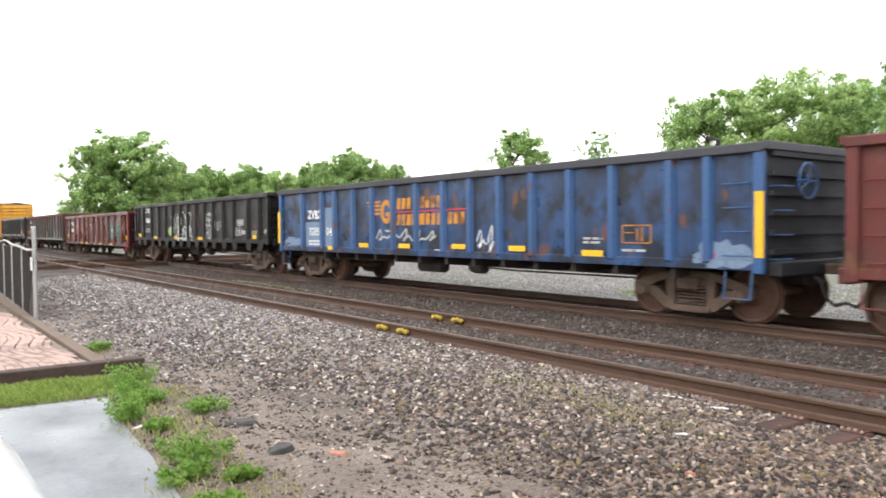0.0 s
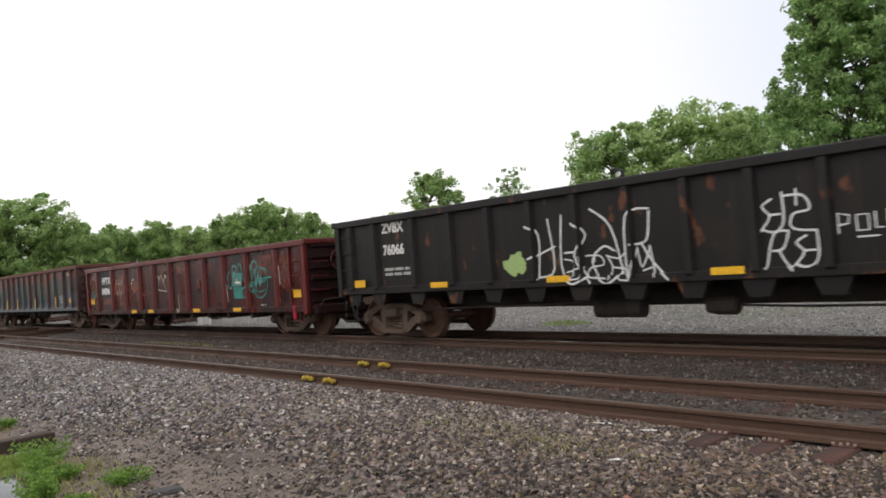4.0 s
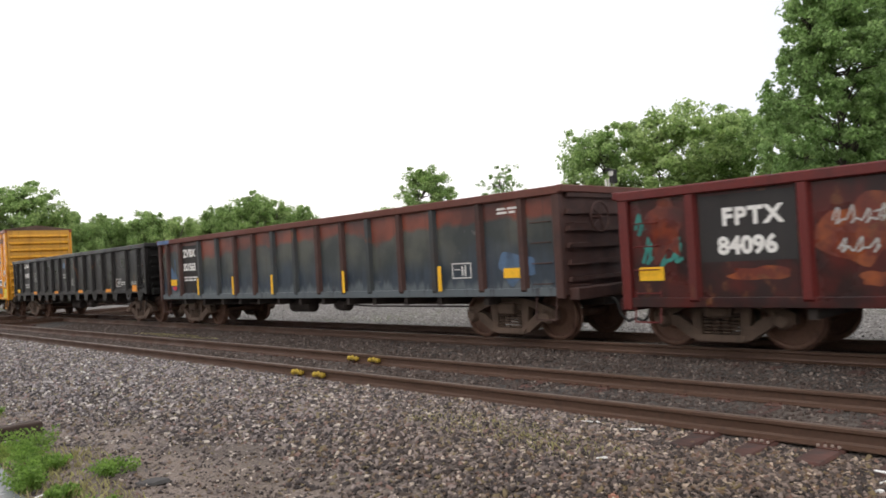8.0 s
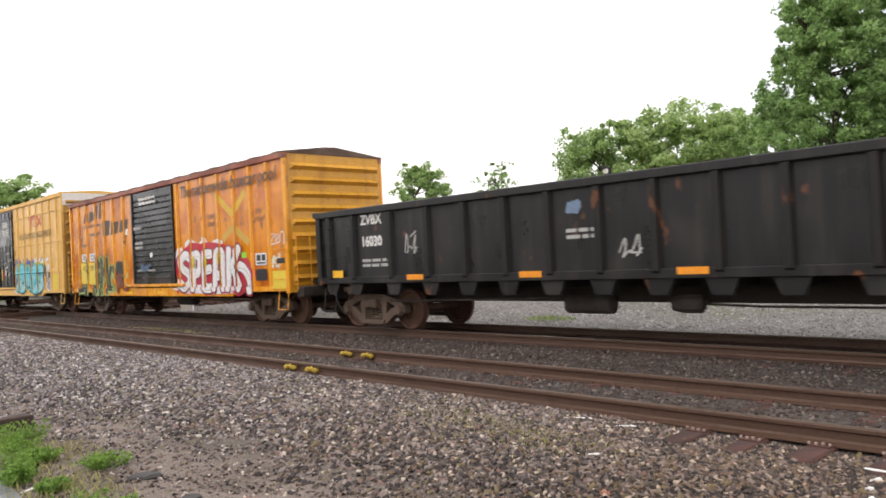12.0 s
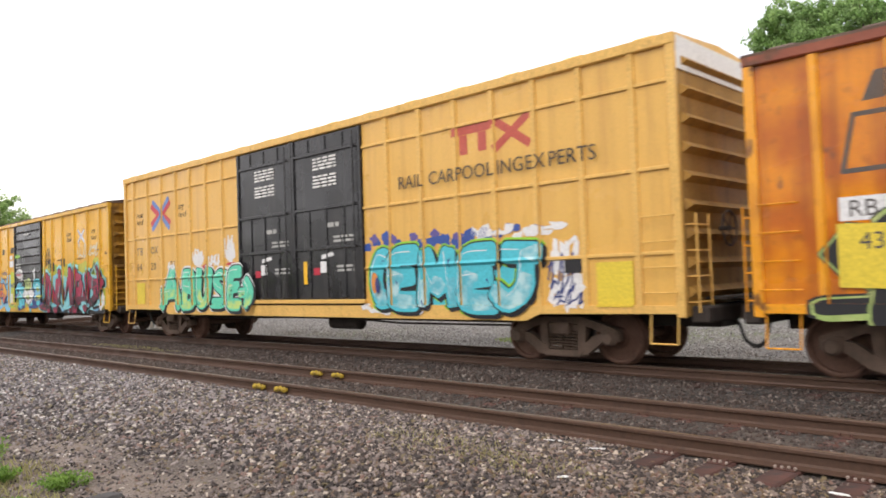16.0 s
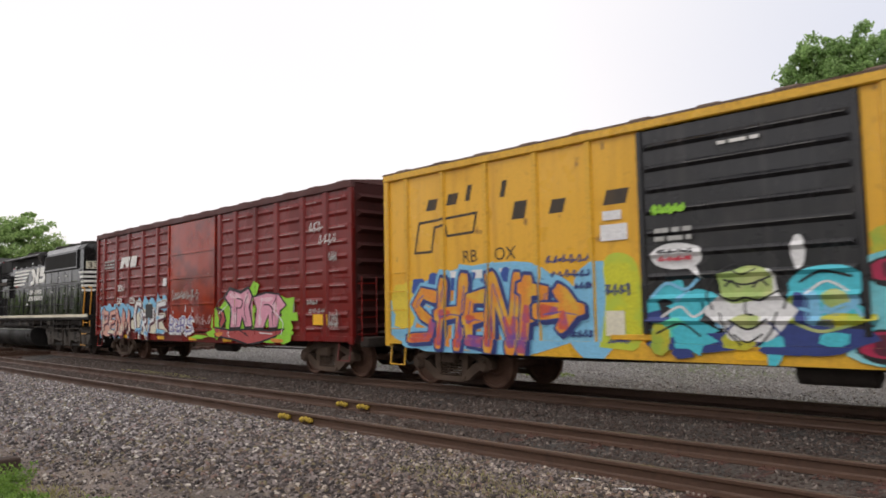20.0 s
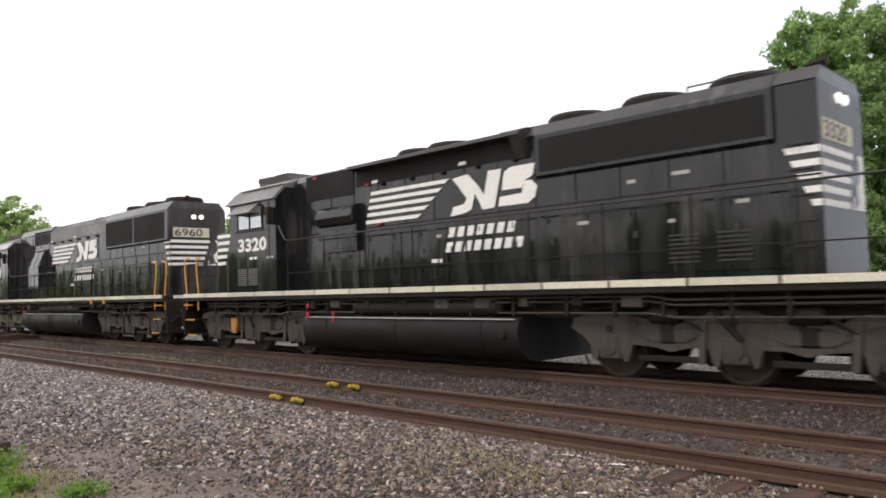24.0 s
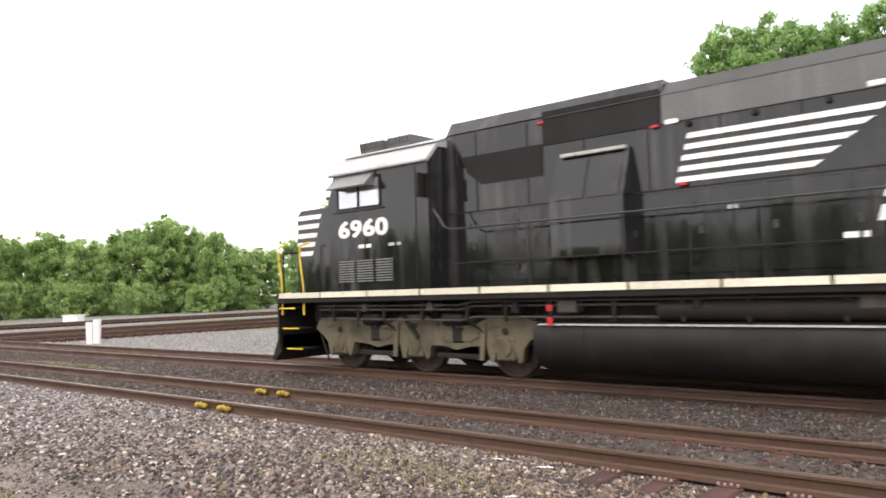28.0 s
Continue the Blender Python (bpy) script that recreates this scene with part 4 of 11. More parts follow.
def stirrup(car, x, material):
    k = Kit()
    k.path([(x - 0.22, -1.5, 0.95), (x - 0.22, -1.56, 0.45), (x + 0.22, -1.56, 0.45), (x + 0.22, -1.5, 0.95)], 0.014, 6)
    k.part("stirrup_step", material, car)


def strip(car, x0, x1, z0, z1, y, material=None, name="reflective_strip"):
    k = Kit()
    k.box(x0, x1, y - 0.004, y, z0, z1)
    return k.part(name, material or M_STRIP, car)


def rest(car, x):
    car["rest_x"], car["rest_y"] = x, Y_TRAIN
    car.matrix_basis = pose(x, Y_TRAIN, 0)
    TRAIN.append(car)
    return car


def lay_paint(bm, car, y, posts, proud, name, material, ridges=()):
    """Fits flat paint to the wall: over its posts, its sill and level ridges of (z, half height, depth), cut off below."""
    def cut(co, no, clear=False):
        bmesh.ops.bisect_plane(bm, geom=bm.verts[:] + bm.edges[:] + bm.faces[:], plane_co=co, plane_no=no, clear_outer=clear)
    zs = [v.co.z for v in bm.verts]
    xs = [v.co.x for v in bm.verts]
    low, ledge = car.get("paint_low", 0.0), car.get("paint_ledge", 0.0)
    if min(zs) < low:
        cut((0, 0, low), (0, 0, -1), True)
    if not bm.faces:
        return bm.free()
    for a, b in posts:
        for c in (a, b):
            if min(xs) < c < max(xs):
                cut((c, 0, 0), (1, 0, 0))
    for z, h, d in ridges:
        for c in (z - h, z, z + h):
            if min(zs) < c < max(zs):
                cut((0, 0, c), (0, 0, 1))
    on_sill = min(zs) < ledge
    if on_sill:
        cut((0, 0, ledge), (0, 0, 1))
    lift = {}
    for f in bm.faces:
        m = f.calc_center_median()
        lift[f] = max(proud if any(a < m.x < b for a, b in posts) else 0.0, car["paint_step"] if on_sill and m.z < ledge else 0.0)
    for d in sorted(set(lift.values()) - {0.0}):
        r = bmesh.ops.split(bm, geom=[f for f in bm.faces if lift.get(f) == d])
        for v in {v for g in r["geom"] if isinstance(g, bmesh.types.BMFace) for v in g.verts}:
            v.co.y -= d
        lift = {f: lift.get(f, 0.0) for f in bm.faces if f in lift}
    for v in bm.verts:
        v.co.y += y - max([d * max(0.0, 1 - abs(v.co.z - z) / h) for z, h, d in ridges], default=0.0)
    for f in bm.faces:
        if f.normal.y > 0:
            f.normal_flip()
    me = bpy.data.meshes.new(name)
    bm.to_mesh(me)
    bm.free()
    me.materials.append(material)
    ob = new(name, me)
    ob.parent = car
    return ob


def flat_paint(car, layers, y, posts=(), proud=0.0, name="graffiti", ridges=()):
    """Sprayed paint: layers of (material, outlines in x, z), lying on the wall and over the posts on it."""
    for i, (material, outlines) in enumerate(layers):
        for j, o in enumerate(outlines):
            bm = bmesh.new()
            bm.faces.new([bm.verts.new((px, 0.0, pz)) for px, pz in o])
            bmesh.ops.triangulate(bm, faces=bm.faces)
            lay_paint(bm, car, y - 0.0025 - 0.0018 * i - 0.0004 * j, posts, proud, name, material, ridges)


def stroke(car, pts, width, y, material, posts=(), proud=0.0, taper=0.0, cap=0.5, name="graffiti", ridges=()):
    """One sprayed line on the wall."""
    left, right = stroke_strip(pts, width, taper, cap)
    bm = bmesh.new()
    n = len(left)
    va = [bm.verts.new((x, -0.00002 * i, z)) for i, (x, z) in enumerate(left)]
    vb = [bm.verts.new((x, -0.00002 * i, z)) for i, (x, z) in enumerate(right)]
    for i in range(n - 1):
        bm.faces.new((va[i], va[i + 1], vb[i + 1], vb[i]))
    bm.normal_update()
    return lay_paint(bm, car, y, posts, proud, name, material, ridges)


def ribbon(strokes, width, y, material, car, posts=(), proud=0.0, name="graffiti"):
    """Loose sprayed lines, one part each."""
    for i, pts in enumerate(strokes):
        stroke(car, pts, width, y - 0.002 - 0.0006 * i, material, posts, proud, name=name)


def band(pts, width):
    """The outline of a thick mitred line through points (x, z)."""
    out = []
    for (x0, z0), (x1, z1) in zip(pts, pts[1:]):
        d = math.hypot(x1 - x0, z1 - z0) or 1e-6
        ux, uz = (x1 - x0) / d * width * 0.5, (z1 - z0) / d * width * 0.5
        out.append([(x0 - ux * 0.6 + uz, z0 - uz * 0.6 - ux), (x1 + ux * 0.6 + uz, z1 + uz * 0.6 - ux), (x1 + ux * 0.6 - uz, z1 + uz * 0.6 + ux), (x0 - ux * 0.6 - uz, z0 - uz * 0.6 + ux)])
    return out


FORMS = [
    [[(0.1, 0.0), (0.28, 0.5), (0.1, 1.0)], [(0.05, 1.0), (0.55, 0.86), (0.9, 1.08)], [(0.3, 0.5), (0.8, 0.42)], [(0.6, 0.9), (0.72, 0.42), (0.55, 0.02), (1.0, -0.06)]],
    [[(-0.05, 0.92), (0.42, 0.76), (0.38, 0.05)], [(0.38, 0.08), (0.9, 0.2), (0.74, 1.0)], [(0.1, 0.38), (0.95, 0.56)]],
    [[(0.95, 0.96), (0.3, 0.92), (0.14, 0.56), (0.72, 0.46), (0.8, 0.1), (0.0, 0.0)], [(0.5, 1.1), (0.56, 0.68)]],
    [[(0.0, -0.04), (0.3, 1.06)], [(0.28, 1.0), (0.56, 0.32), (0.8, 1.0)], [(0.8, 1.02), (1.0, -0.06)], [(0.16, 0.3), (0.5, 0.2)]],
    [[(0.14, 1.12), (0.1, 0.3), (0.42, 0.0), (0.92, 0.1)], [(0.5, 0.96), (0.86, 0.76), (0.6, 0.44), (1.0, 0.0)], [(0.2, 0.5), (0.6, 0.5)]],
    [[(0.9, 1.1), (0.35, 0.8), (0.1, 0.1)], [(0.1, 0.12), (0.6, -0.04), (0.95, 0.3), (0.6, 0.52), (0.3, 0.44)]],
    [[(0.05, 0.0), (0.2, 0.96), (0.75, 1.04)], [(0.75, 1.0), (0.6, 0.56), (0.2, 0.5)], [(0.45, 0.52), (0.7, 0.2), (1.06, -0.08)]],
]


def wild(x0, x1, z0, z1, n, seed):
    """Interlocking abstract forms in a row: each a list of strokes of points."""
    rnd = random.Random(seed)
    out, w, h = [], (x1 - x0) / n, z1 - z0
    order = rnd.sample(range(len(FORMS)), len(FORMS))
    for i in range(n):
        x, lift, tall, lean = x0 + w * i, rnd.uniform(-0.04, 0.06) * h, rnd.uniform(0.86, 1.04) * h, rnd.uniform(-0.1, 0.2) * w
        flip = rnd.random() < 0.3
        out.append([[(x + w * 0.98 * (1 - a if flip else a) + lean * b, z0 + lift + tall * b) for a, b in s] for s in FORMS[order[i % len(order)]]])
    return out


def piece(car, x0, x1, z0, z1, n, seed, fill, edge, glow, y, posts, proud, cloud=None, width=0.17, second=None, style="round", shine=None, ridges=()):
    """A sprayed mural: clouds, halo, shadow, then letter forms over one another with dark edges and thin highlights."""
    forms = wild(x0 + 0.2, x1 - 0.2, z0 + 0.16, z1 - 0.16, n, seed)
    rnd = random.Random(seed + 1)
    if cloud:
        layers = []
        for c_i, c in enumerate(cloud):
            outs = []
            for j in range(6):
                cx = x0 + (x1 - x0) * (j + rnd.random()) / 6
                outs.append(smooth_ring(blob(cx, rnd.uniform(z0 + 0.3, z1 - 0.4) + 0.06 * c_i, (x1 - x0) / 7.5, (z1 - z0) * rnd.uniform(0.28, 0.46), seed * 7 + j + 31 * c_i, 11, 0.3)))
            layers.append((c, outs))
        flat_paint(car, layers, y, posts, proud, ridges=ridges)
        y -= 0.009
    depth = [y]

    def lay(pts, width_, material, taper=0.0, cap=0.6):
        stroke(car, pts, width_, depth[0], material, posts, proud, taper, cap, ridges=ridges)
        depth[0] -= 0.0003
    sharp = style == "blade"
    curve = [[s if sharp else smooth(s, 5) for s in f] for f in forms]
    size = [[width * rnd.uniform(0.75, 1.15) for s in f] for f in forms]
    cap, tp = (1.6, 0.3) if sharp else (0.75, 0.0)
    if glow:
        for f, ws in zip(curve, size):
            for s, w in zip(f, ws):
                lay(s, w + 0.22, glow, tp * 0.5, cap)
    for f, ws in zip(curve, size):
        for s, w in zip(f, ws):
            lay([(px + 0.07, pz - 0.06) for px, pz in s], w + 0.03, edge, tp, cap)
    for f, ws in zip(curve, size):
        for s, w in zip(f, ws):
            lay(s, w + 0.065, edge, tp, cap)
        for q, (s, w) in enumerate(zip(f, ws)):
            lay(s, w, second if second and q % 3 == 1 else fill, tp, cap)
        for s, w in zip(f, ws):
            if shine:
                lay([(px - w * 0.26, pz + w * 0.18) for px, pz in s[: max(2, len(s) // 2)]], 0.026, shine, 0.6)
            if second:
                i = rnd.randrange(1, len(s))
                lay([s[i - 1], ((s[i - 1][0] + s[i][0]) / 2 + 0.03, (s[i - 1][1] + s[i][1]) / 2)], w * 0.35, second, 0.7, 1.2)
            if rnd.random() < 0.7:
                i = rnd.randrange(1, len(s))
                lay([s[i], (s[i][0] + rnd.uniform(-0.08, 0.08), s[i][1] - w * rnd.uniform(0.3, 0.8))], 0.028, edge)
    for i in range(n):
        cx, cz = rnd.uniform(x0, x1), rnd.choice((z0 + 0.05, z1 + 0.02)) + rnd.uniform(-0.08, 0.08)
        lay([(cx, cz), (cx + rnd.uniform(-0.25, 0.25), cz + rnd.uniform(0.05, 0.22))], 0.05, glow or edge, 0.6)


GLYPHS = {
    "A": [[(0.0, 0.0), (0.26, 0.6), (0.45, 1.0)], [(0.45, 1.0), (0.62, 0.6), (0.92, 0.0)], [(-0.08, 0.34), (0.74, 0.4)]],
    "B": [[(0.15, 1.0), (0.1, 0.0)], [(0.12, 0.98), (0.7, 0.95), (0.75, 0.66), (0.2, 0.55)], [(0.2, 0.55), (0.9, 0.45), (0.85, 0.06), (0.1, 0.0)]],
    "C": [[(0.95, 0.95), (0.4, 1.0), (0.08, 0.55), (0.35, 0.05), (1.0, 0.08)]],
    "D": [[(0.15, 1.0), (0.1, 0.0)], [(0.1, 0.98), (0.8, 0.85), (0.9, 0.3), (0.1, 0.0)]],
    "E": [[(0.95, 1.0), (0.2, 0.95), (0.1, 0.5), (0.15, 0.05), (1.0, 0.0)], [(0.12, 0.5), (0.8, 0.55)]],
    "H": [[(0.1, 1.0), (0.0, 0.0)], [(0.05, 0.5), (0.9, 0.55)], [(1.0, 1.05), (0.85, -0.02)]],
    "I": [[(0.4, 1.0), (0.32, 0.0)], [(-0.05, 0.95), (0.85, 1.02)], [(-0.2, 0.04), (0.8, 0.0)]],
    "J": [[(0.25, 1.0), (1.05, 0.95)], [(0.8, 0.95), (0.78, 0.3), (0.4, 0.0), (0.0, 0.2)]],
    "M": [[(0.0, 0.0), (0.12, 1.0)], [(0.12, 1.0), (0.5, 0.3), (0.85, 1.0)], [(0.85, 1.0), (1.0, 0.0)]],
    "N": [[(0.0, 0.0), (0.1, 1.0)], [(0.1, 1.0), (0.85, 0.0)], [(0.85, 0.0), (1.0, 1.0)]],
    "P": [[(0.15, 1.0), (0.05, -0.05)], [(0.1, 0.95), (0.85, 0.9), (0.8, 0.55), (0.15, 0.45)]],
    "R": [[(0.15, 1.0), (0.08, 0.0)], [(0.12, 0.95), (0.8, 0.95), (0.8, 0.6), (0.2, 0.5)], [(0.35, 0.5), (1.0, -0.02)]],
    "S": [[(0.9, 0.92), (0.4, 1.0), (0.1, 0.75), (0.4, 0.53), (0.85, 0.36), (0.75, 0.05), (0.0, 0.02)]],
    "U": [[(0.1, 1.0), (0.1, 0.35), (0.35, 0.05), (0.7, 0.1), (0.86, 0.4), (0.92, 1.0)]],
    ">": [[(-0.1, 0.5), (1.0, 0.54)], [(0.55, 0.95), (1.0, 0.54), (0.6, 0.1)]],
}


def mural(car, word, y, posts, proud, width, fill, low, edge, halo, rim=0.06, glow=0.2, blade=False, shine=None, ridges=(), seed=1, shade=None):
    """A sprayed word: letters of (form, x from, x to, z from, z to) one over the other, each with a dark rim, a second tone low down, thin lights; a halo round all."""
    rnd = random.Random(seed)
    depth = [y]

    def lay(pts, w, material, taper=0.0, cap=0.75):
        stroke(car, pts, w, depth[0], material, posts, proud, taper, cap, ridges=ridges)
        depth[0] -= 0.0003
    cap, tp = (1.5, 0.25) if blade else (0.6, 0.0)
    forms = []
    for form, x0, x1, z0, z1 in word:
        lean = rnd.uniform(0.0, 0.14) * (x1 - x0)
        put = [[(x0 + (x1 - x0) * a + lean * (b - 0.5), z0 + (z1 - z0) * b) for a, b in st] for st in GLYPHS[form]]
        forms.append([(st if blade else smooth(st, 5), width * rnd.uniform(0.88, 1.12)) for st in put])
    for f in forms if halo else ():
        for st, w in f:
            lay(st, w + glow, halo, tp * 0.5, cap)
    for f in forms:
        for st, w in f:
            lay([(px + 0.06, pz - 0.05) for px, pz in st], w + rim, edge, tp, cap)
    for (form, x0, x1, z0, z1), f in zip(word, forms):
        for st, w in f:
            lay(st, w + rim, edge, tp, cap)
        for st, w in f:
            lay(st, w, fill, tp, cap)
        for st, w in f:
            foot = [p for p in st if p[1] < z0 + 0.42 * (z1 - z0)]
            if low and len(foot) > 1:
                lay(foot, w * 0.8, low, 0.2)
            elif low:
                px, pz = min(st, key=lambda p: p[1])
                qx, qz = max(st, key=lambda p: p[1])
                lay([(px, pz), (px + (qx - px) * 0.4, pz + (qz - pz) * 0.4)], w * 0.8, low, 0.5)
            if shine:
                lay([(px - w * 0.34, pz + w * 0.16) for px, pz in st[: max(2, len(st) * 2 // 3)]], 0.022, shine, 0.5)
            if shade and rnd.random() < 0.7:
                i = rnd.randrange(1, len(st))
                (ax, az), (bx, bz) = st[i - 1], st[i]
                lay([(ax + 0.1 * w, az - 0.2 * w), ((ax + bx) / 2, (az + bz) / 2 - 0.1 * w), (bx, bz - 0.3 * w)], 0.03, shade, 0.4)


def smooth_ring(pts):
    """A closed outline with rounded corners."""
    return smooth(list(pts) + [pts[0]], 3)[:-1]


def spray(name, col, fade=None):
    """Spray paint; fade: a second colour that clouds into it."""
    return paint("spray_" + name, col, tuple(v * 0.5 for v in col), 0.25, 0.2, 0.42, 0.0, 1.6, second=fade, grime=0.14)


S_WHITE, S_BLACK, S_RED, S_TEAL, S_MINT, S_BLUE = spray("white", (0.74, 0.74, 0.74)), spray("black", (0.015, 0.015, 0.018)), spray("red", (0.50, 0.02, 0.045)), spray("turquoise", (0.06, 0.50, 0.60)), spray("mint", (0.10, 0.62, 0.42)), spray("blue", (0.03, 0.08, 0.32))
S_SKY, S_ORANGE, S_LIME, S_PINK, S_YELLOW, S_PURPLE, S_GREEN, S_NAVY = spray("sky_blue", (0.20, 0.50, 0.72)), spray("orange", (0.66, 0.24, 0.05)), spray("lime", (0.28, 0.62, 0.04)), spray("pink", (0.72, 0.32, 0.42)), spray("yellow", (0.72, 0.55, 0.05)), spray("purple", (0.12, 0.09, 0.30)), spray("leaf_green", (0.35, 0.48, 0.18)), spray("navy", (0.03, 0.05, 0.20))
F_FLAME, F_CORAL, F_AQUA, F_MINT = spray("flame_fade", (0.72, 0.26, 0.03), (0.66, 0.40, 0.04)), spray("coral_fade", (0.60, 0.10, 0.05), (0.20, 0.07, 0.28)), spray("aqua_fade", (0.10, 0.45, 0.55), (0.45, 0.66, 0.68)), spray("mint_fade", (0.10, 0.58, 0.36), (0.50, 0.66, 0.20))
S_OLIVE = spray("olive_yellow", (0.50, 0.47, 0.04), (0.30, 0.42, 0.05))
S_PEACH, S_CREAM = spray("peach", (0.66, 0.36, 0.28)), spray("cream", (0.70, 0.66, 0.52))


# ---- gondola cars ----
def gondola(label, x, half, ribs, z_top, z_bot, m_sheet, m_rib, m_chord, m_end, gussets, trucks, tub=False, rib_w=0.09):
    car = thing("gondola_car", label, "gondola car", "freight cars")
    car["paint_low"], car["paint_ledge"], car["paint_step"] = z_bot, z_bot + 0.135, 0.06
    for s in (-1, 1):
        y0, y1 = (-1.5, -1.46) if s < 0 else (1.46, 1.5)
        k = Kit()
        k.box(-half, half, y0, y1, z_bot, z_top - 0.1)
        k.part("side_sheet", m_sheet, car)
        k = Kit()
        k.box(-half - 0.03, half + 0.03, min(s * 1.42, s * 1.6), max(s * 1.42, s * 1.6), z_top - 0.15, z_top, 0.018)
        k.part("top_chord", m_chord, car)
        k = Kit()
        k.box(-half, half, min(s * 1.5, s * 1.555), max(s * 1.5, s * 1.555), z_bot - 0.02, z_bot + 0.13, 0.01)
        k.part("side_sill", m_sheet, car)
        for rx in ribs:
            k = Kit()
            d = 0.085
            k.add([(rx - rib_w, s * 1.5, z_top - 0.15), (rx - rib_w * 0.6, s * (1.5 + d), z_top - 0.15), (rx + rib_w * 0.6, s * (1.5 + d), z_top - 0.15), (rx + rib_w, s * 1.5, z_top - 0.15),
                   (rx - rib_w, s * 1.5, z_bot), (rx - rib_w * 0.6, s * (1.5 + d), z_bot + 0.1), (rx + rib_w * 0.6, s * (1.5 + d), z_bot + 0.1), (rx + rib_w, s * 1.5, z_bot)],
                  [(0, 1, 5, 4), (1, 2, 6, 5), (2, 3, 7, 6), (0, 3, 2, 1), (4, 5, 6, 7), (0, 4, 7, 3)])
            k.part("side_stake", m_rib, car)
            if gussets:
                g = Kit()
                g.prism([(rx - 0.26, z_bot), (rx + 0.26, z_bot), (rx + 0.15, z_bot - 0.27), (rx - 0.15, z_bot - 0.27)], "y", s * 1.44, s * 1.5)
                g.part("gusset", m_sheet, car)
    for s in (-1, 1):
        k = Kit()
        k.box(min(s * half, s * (half - 0.05)), max(s * half, s * (half - 0.05)), -1.46, 1.46, z_bot, z_top)
        k.part("end_wall", m_end, car)
        for i in range(6):
            z = z_bot + 0.22 + i * (z_top - z_bot - 0.3) / 5.4
            c = Kit()
            c.prism([(-1.4, z), (1.4, z), (1.36, z + 0.08), (-1.36, z + 0.08)], "x", s * half, s * (half + 0.07))
            c.part("end_rib", m_end, car)
        c = Kit()
        c.box(min(s * half, s * (half + 0.1)), max(s * half, s * (half + 0.1)), -1.6, 1.6, z_top - 0.12, z_top + 0.01, 0.015)
        c.part("end_chord", m_chord, car)
        for y in (-1.53, 1.53):
            p = Kit()
            p.box(min(s * (half - 0.14), s * (half + 0.02)), max(s * (half - 0.14), s * (half + 0.02)), y - 0.05, y + 0.05, z_bot - 0.06, z_top - 0.1, 0.012)
            p.part("corner_post", m_rib, car)
        rungs(car, s * (half - 0.42), -1.585, [z_bot + 0.2 + i * 0.36 for i in range(4)], 0.2, m_rib)
        for z in [z_bot + 0.15 + i * 0.36 for i in range(4)]:
            g = Kit()
            g.path([(s * half, -1.35, z), (s * (half + 0.14), -1.35, z), (s * (half + 0.14), -0.95, z), (s * half, -0.95, z)], 0.011, 6)
            g.part("end_ladder_rung", m_rib, car)
        stirrup(car, s * (half - 0.4), m_rib)
        e = Kit()
        e.box(min(s * half, s * (half + 0.2)), max(s * half, s * (half + 0.2)), -1.4, 1.4, z_bot - 0.1, z_bot + 0.12, 0.02)
        e.part("end_sill", m_end, car)
        coupler(car, s * (half + 0.1), s)
    f = Kit()
    f.box(-half + 0.06, half - 0.06, -1.46, 1.46, z_bot + 0.06, z_bot + 0.12)
    f.part("floor", m_end, car)
    u = Kit()
    u.box(-half, half, -0.33, 0.33, 0.62, z_bot + 0.05)
    u.part("centre_sill", M_UNDER, car)
    for rx in ribs[1:-1]:
        u = Kit()
        u.box(rx - 0.06, rx + 0.06, -1.45, 1.45, z_bot - 0.18, z_bot + 0.05)
        u.part("cross_bearer", M_UNDER, car)
    t = Kit()
    t.disc_stack((-0.8, -0.9, 0.62), [(-0.5, 0.05), (-0.46, 0.16), (0.46, 0.16), (0.5, 0.05)], 14, "x")
    t.part("air_reservoir", M_UNDER, car, smooth=40)
    t = Kit()
    t.disc_stack((1.1, -1.0, 0.66), [(-0.25, 0.12), (-0.1, 0.15), (0.2, 0.15), (0.25, 0.1)], 12, "x")
    t.part("brake_valve", M_UNDER, car)
    for pts in ([(1.3, -1.0, 0.66), (2.2, -0.9, 0.62), (trucks[1] - 0.6, -0.6, 0.6)], [(-1.3, -1.1, 0.75), (-2.4, -1.2, 0.72), (trucks[0] + 0.6, -1.1, 0.66)]):
        t = Kit()
        t.path(pts, 0.02)
        t.part("brake_rod", M_UNDER, car)
    brake_wheel(car, half + 0.18, -0.6, z_top - 0.55, m_rib)
    for tx in trucks:
        freight_truck(car, tx)
    return rest(car, x)


def spans(posts, w=0.045):
    return [(p - w, p + w) for p in posts]


STD_RIBS = [-7.55, -6.66, -5.36, -4.22, -3.18, -2.15, -1.15, -0.13, 0.88, 1.88, 2.86, 3.93, 4.97, 6.26, 7.3]
GONDOLA_TRUCKS = (-6.65, 6.5)
W_SHEET = -1.502


def load_plate(car, x, z, w, hgt, y, m):
    """Framed white stencil box with a few bars in it."""
    bars([(x, x + w, z, z + 0.02), (x, x + w, z + hgt - 0.02, z + hgt), (x, x + 0.02, z, z + hgt), (x + w - 0.02, x + w, z, z + hgt), (x + w * 0.5, x + w * 0.56, z + 0.05, z + hgt * 0.8),
          (x + 0.06, x + w * 0.42, z + hgt * 0.55, z + hgt * 0.6), (x + w * 0.66, x + w * 0.72, z + 0.04, z + hgt * 0.85)], m, car, y, "stencil_frame")


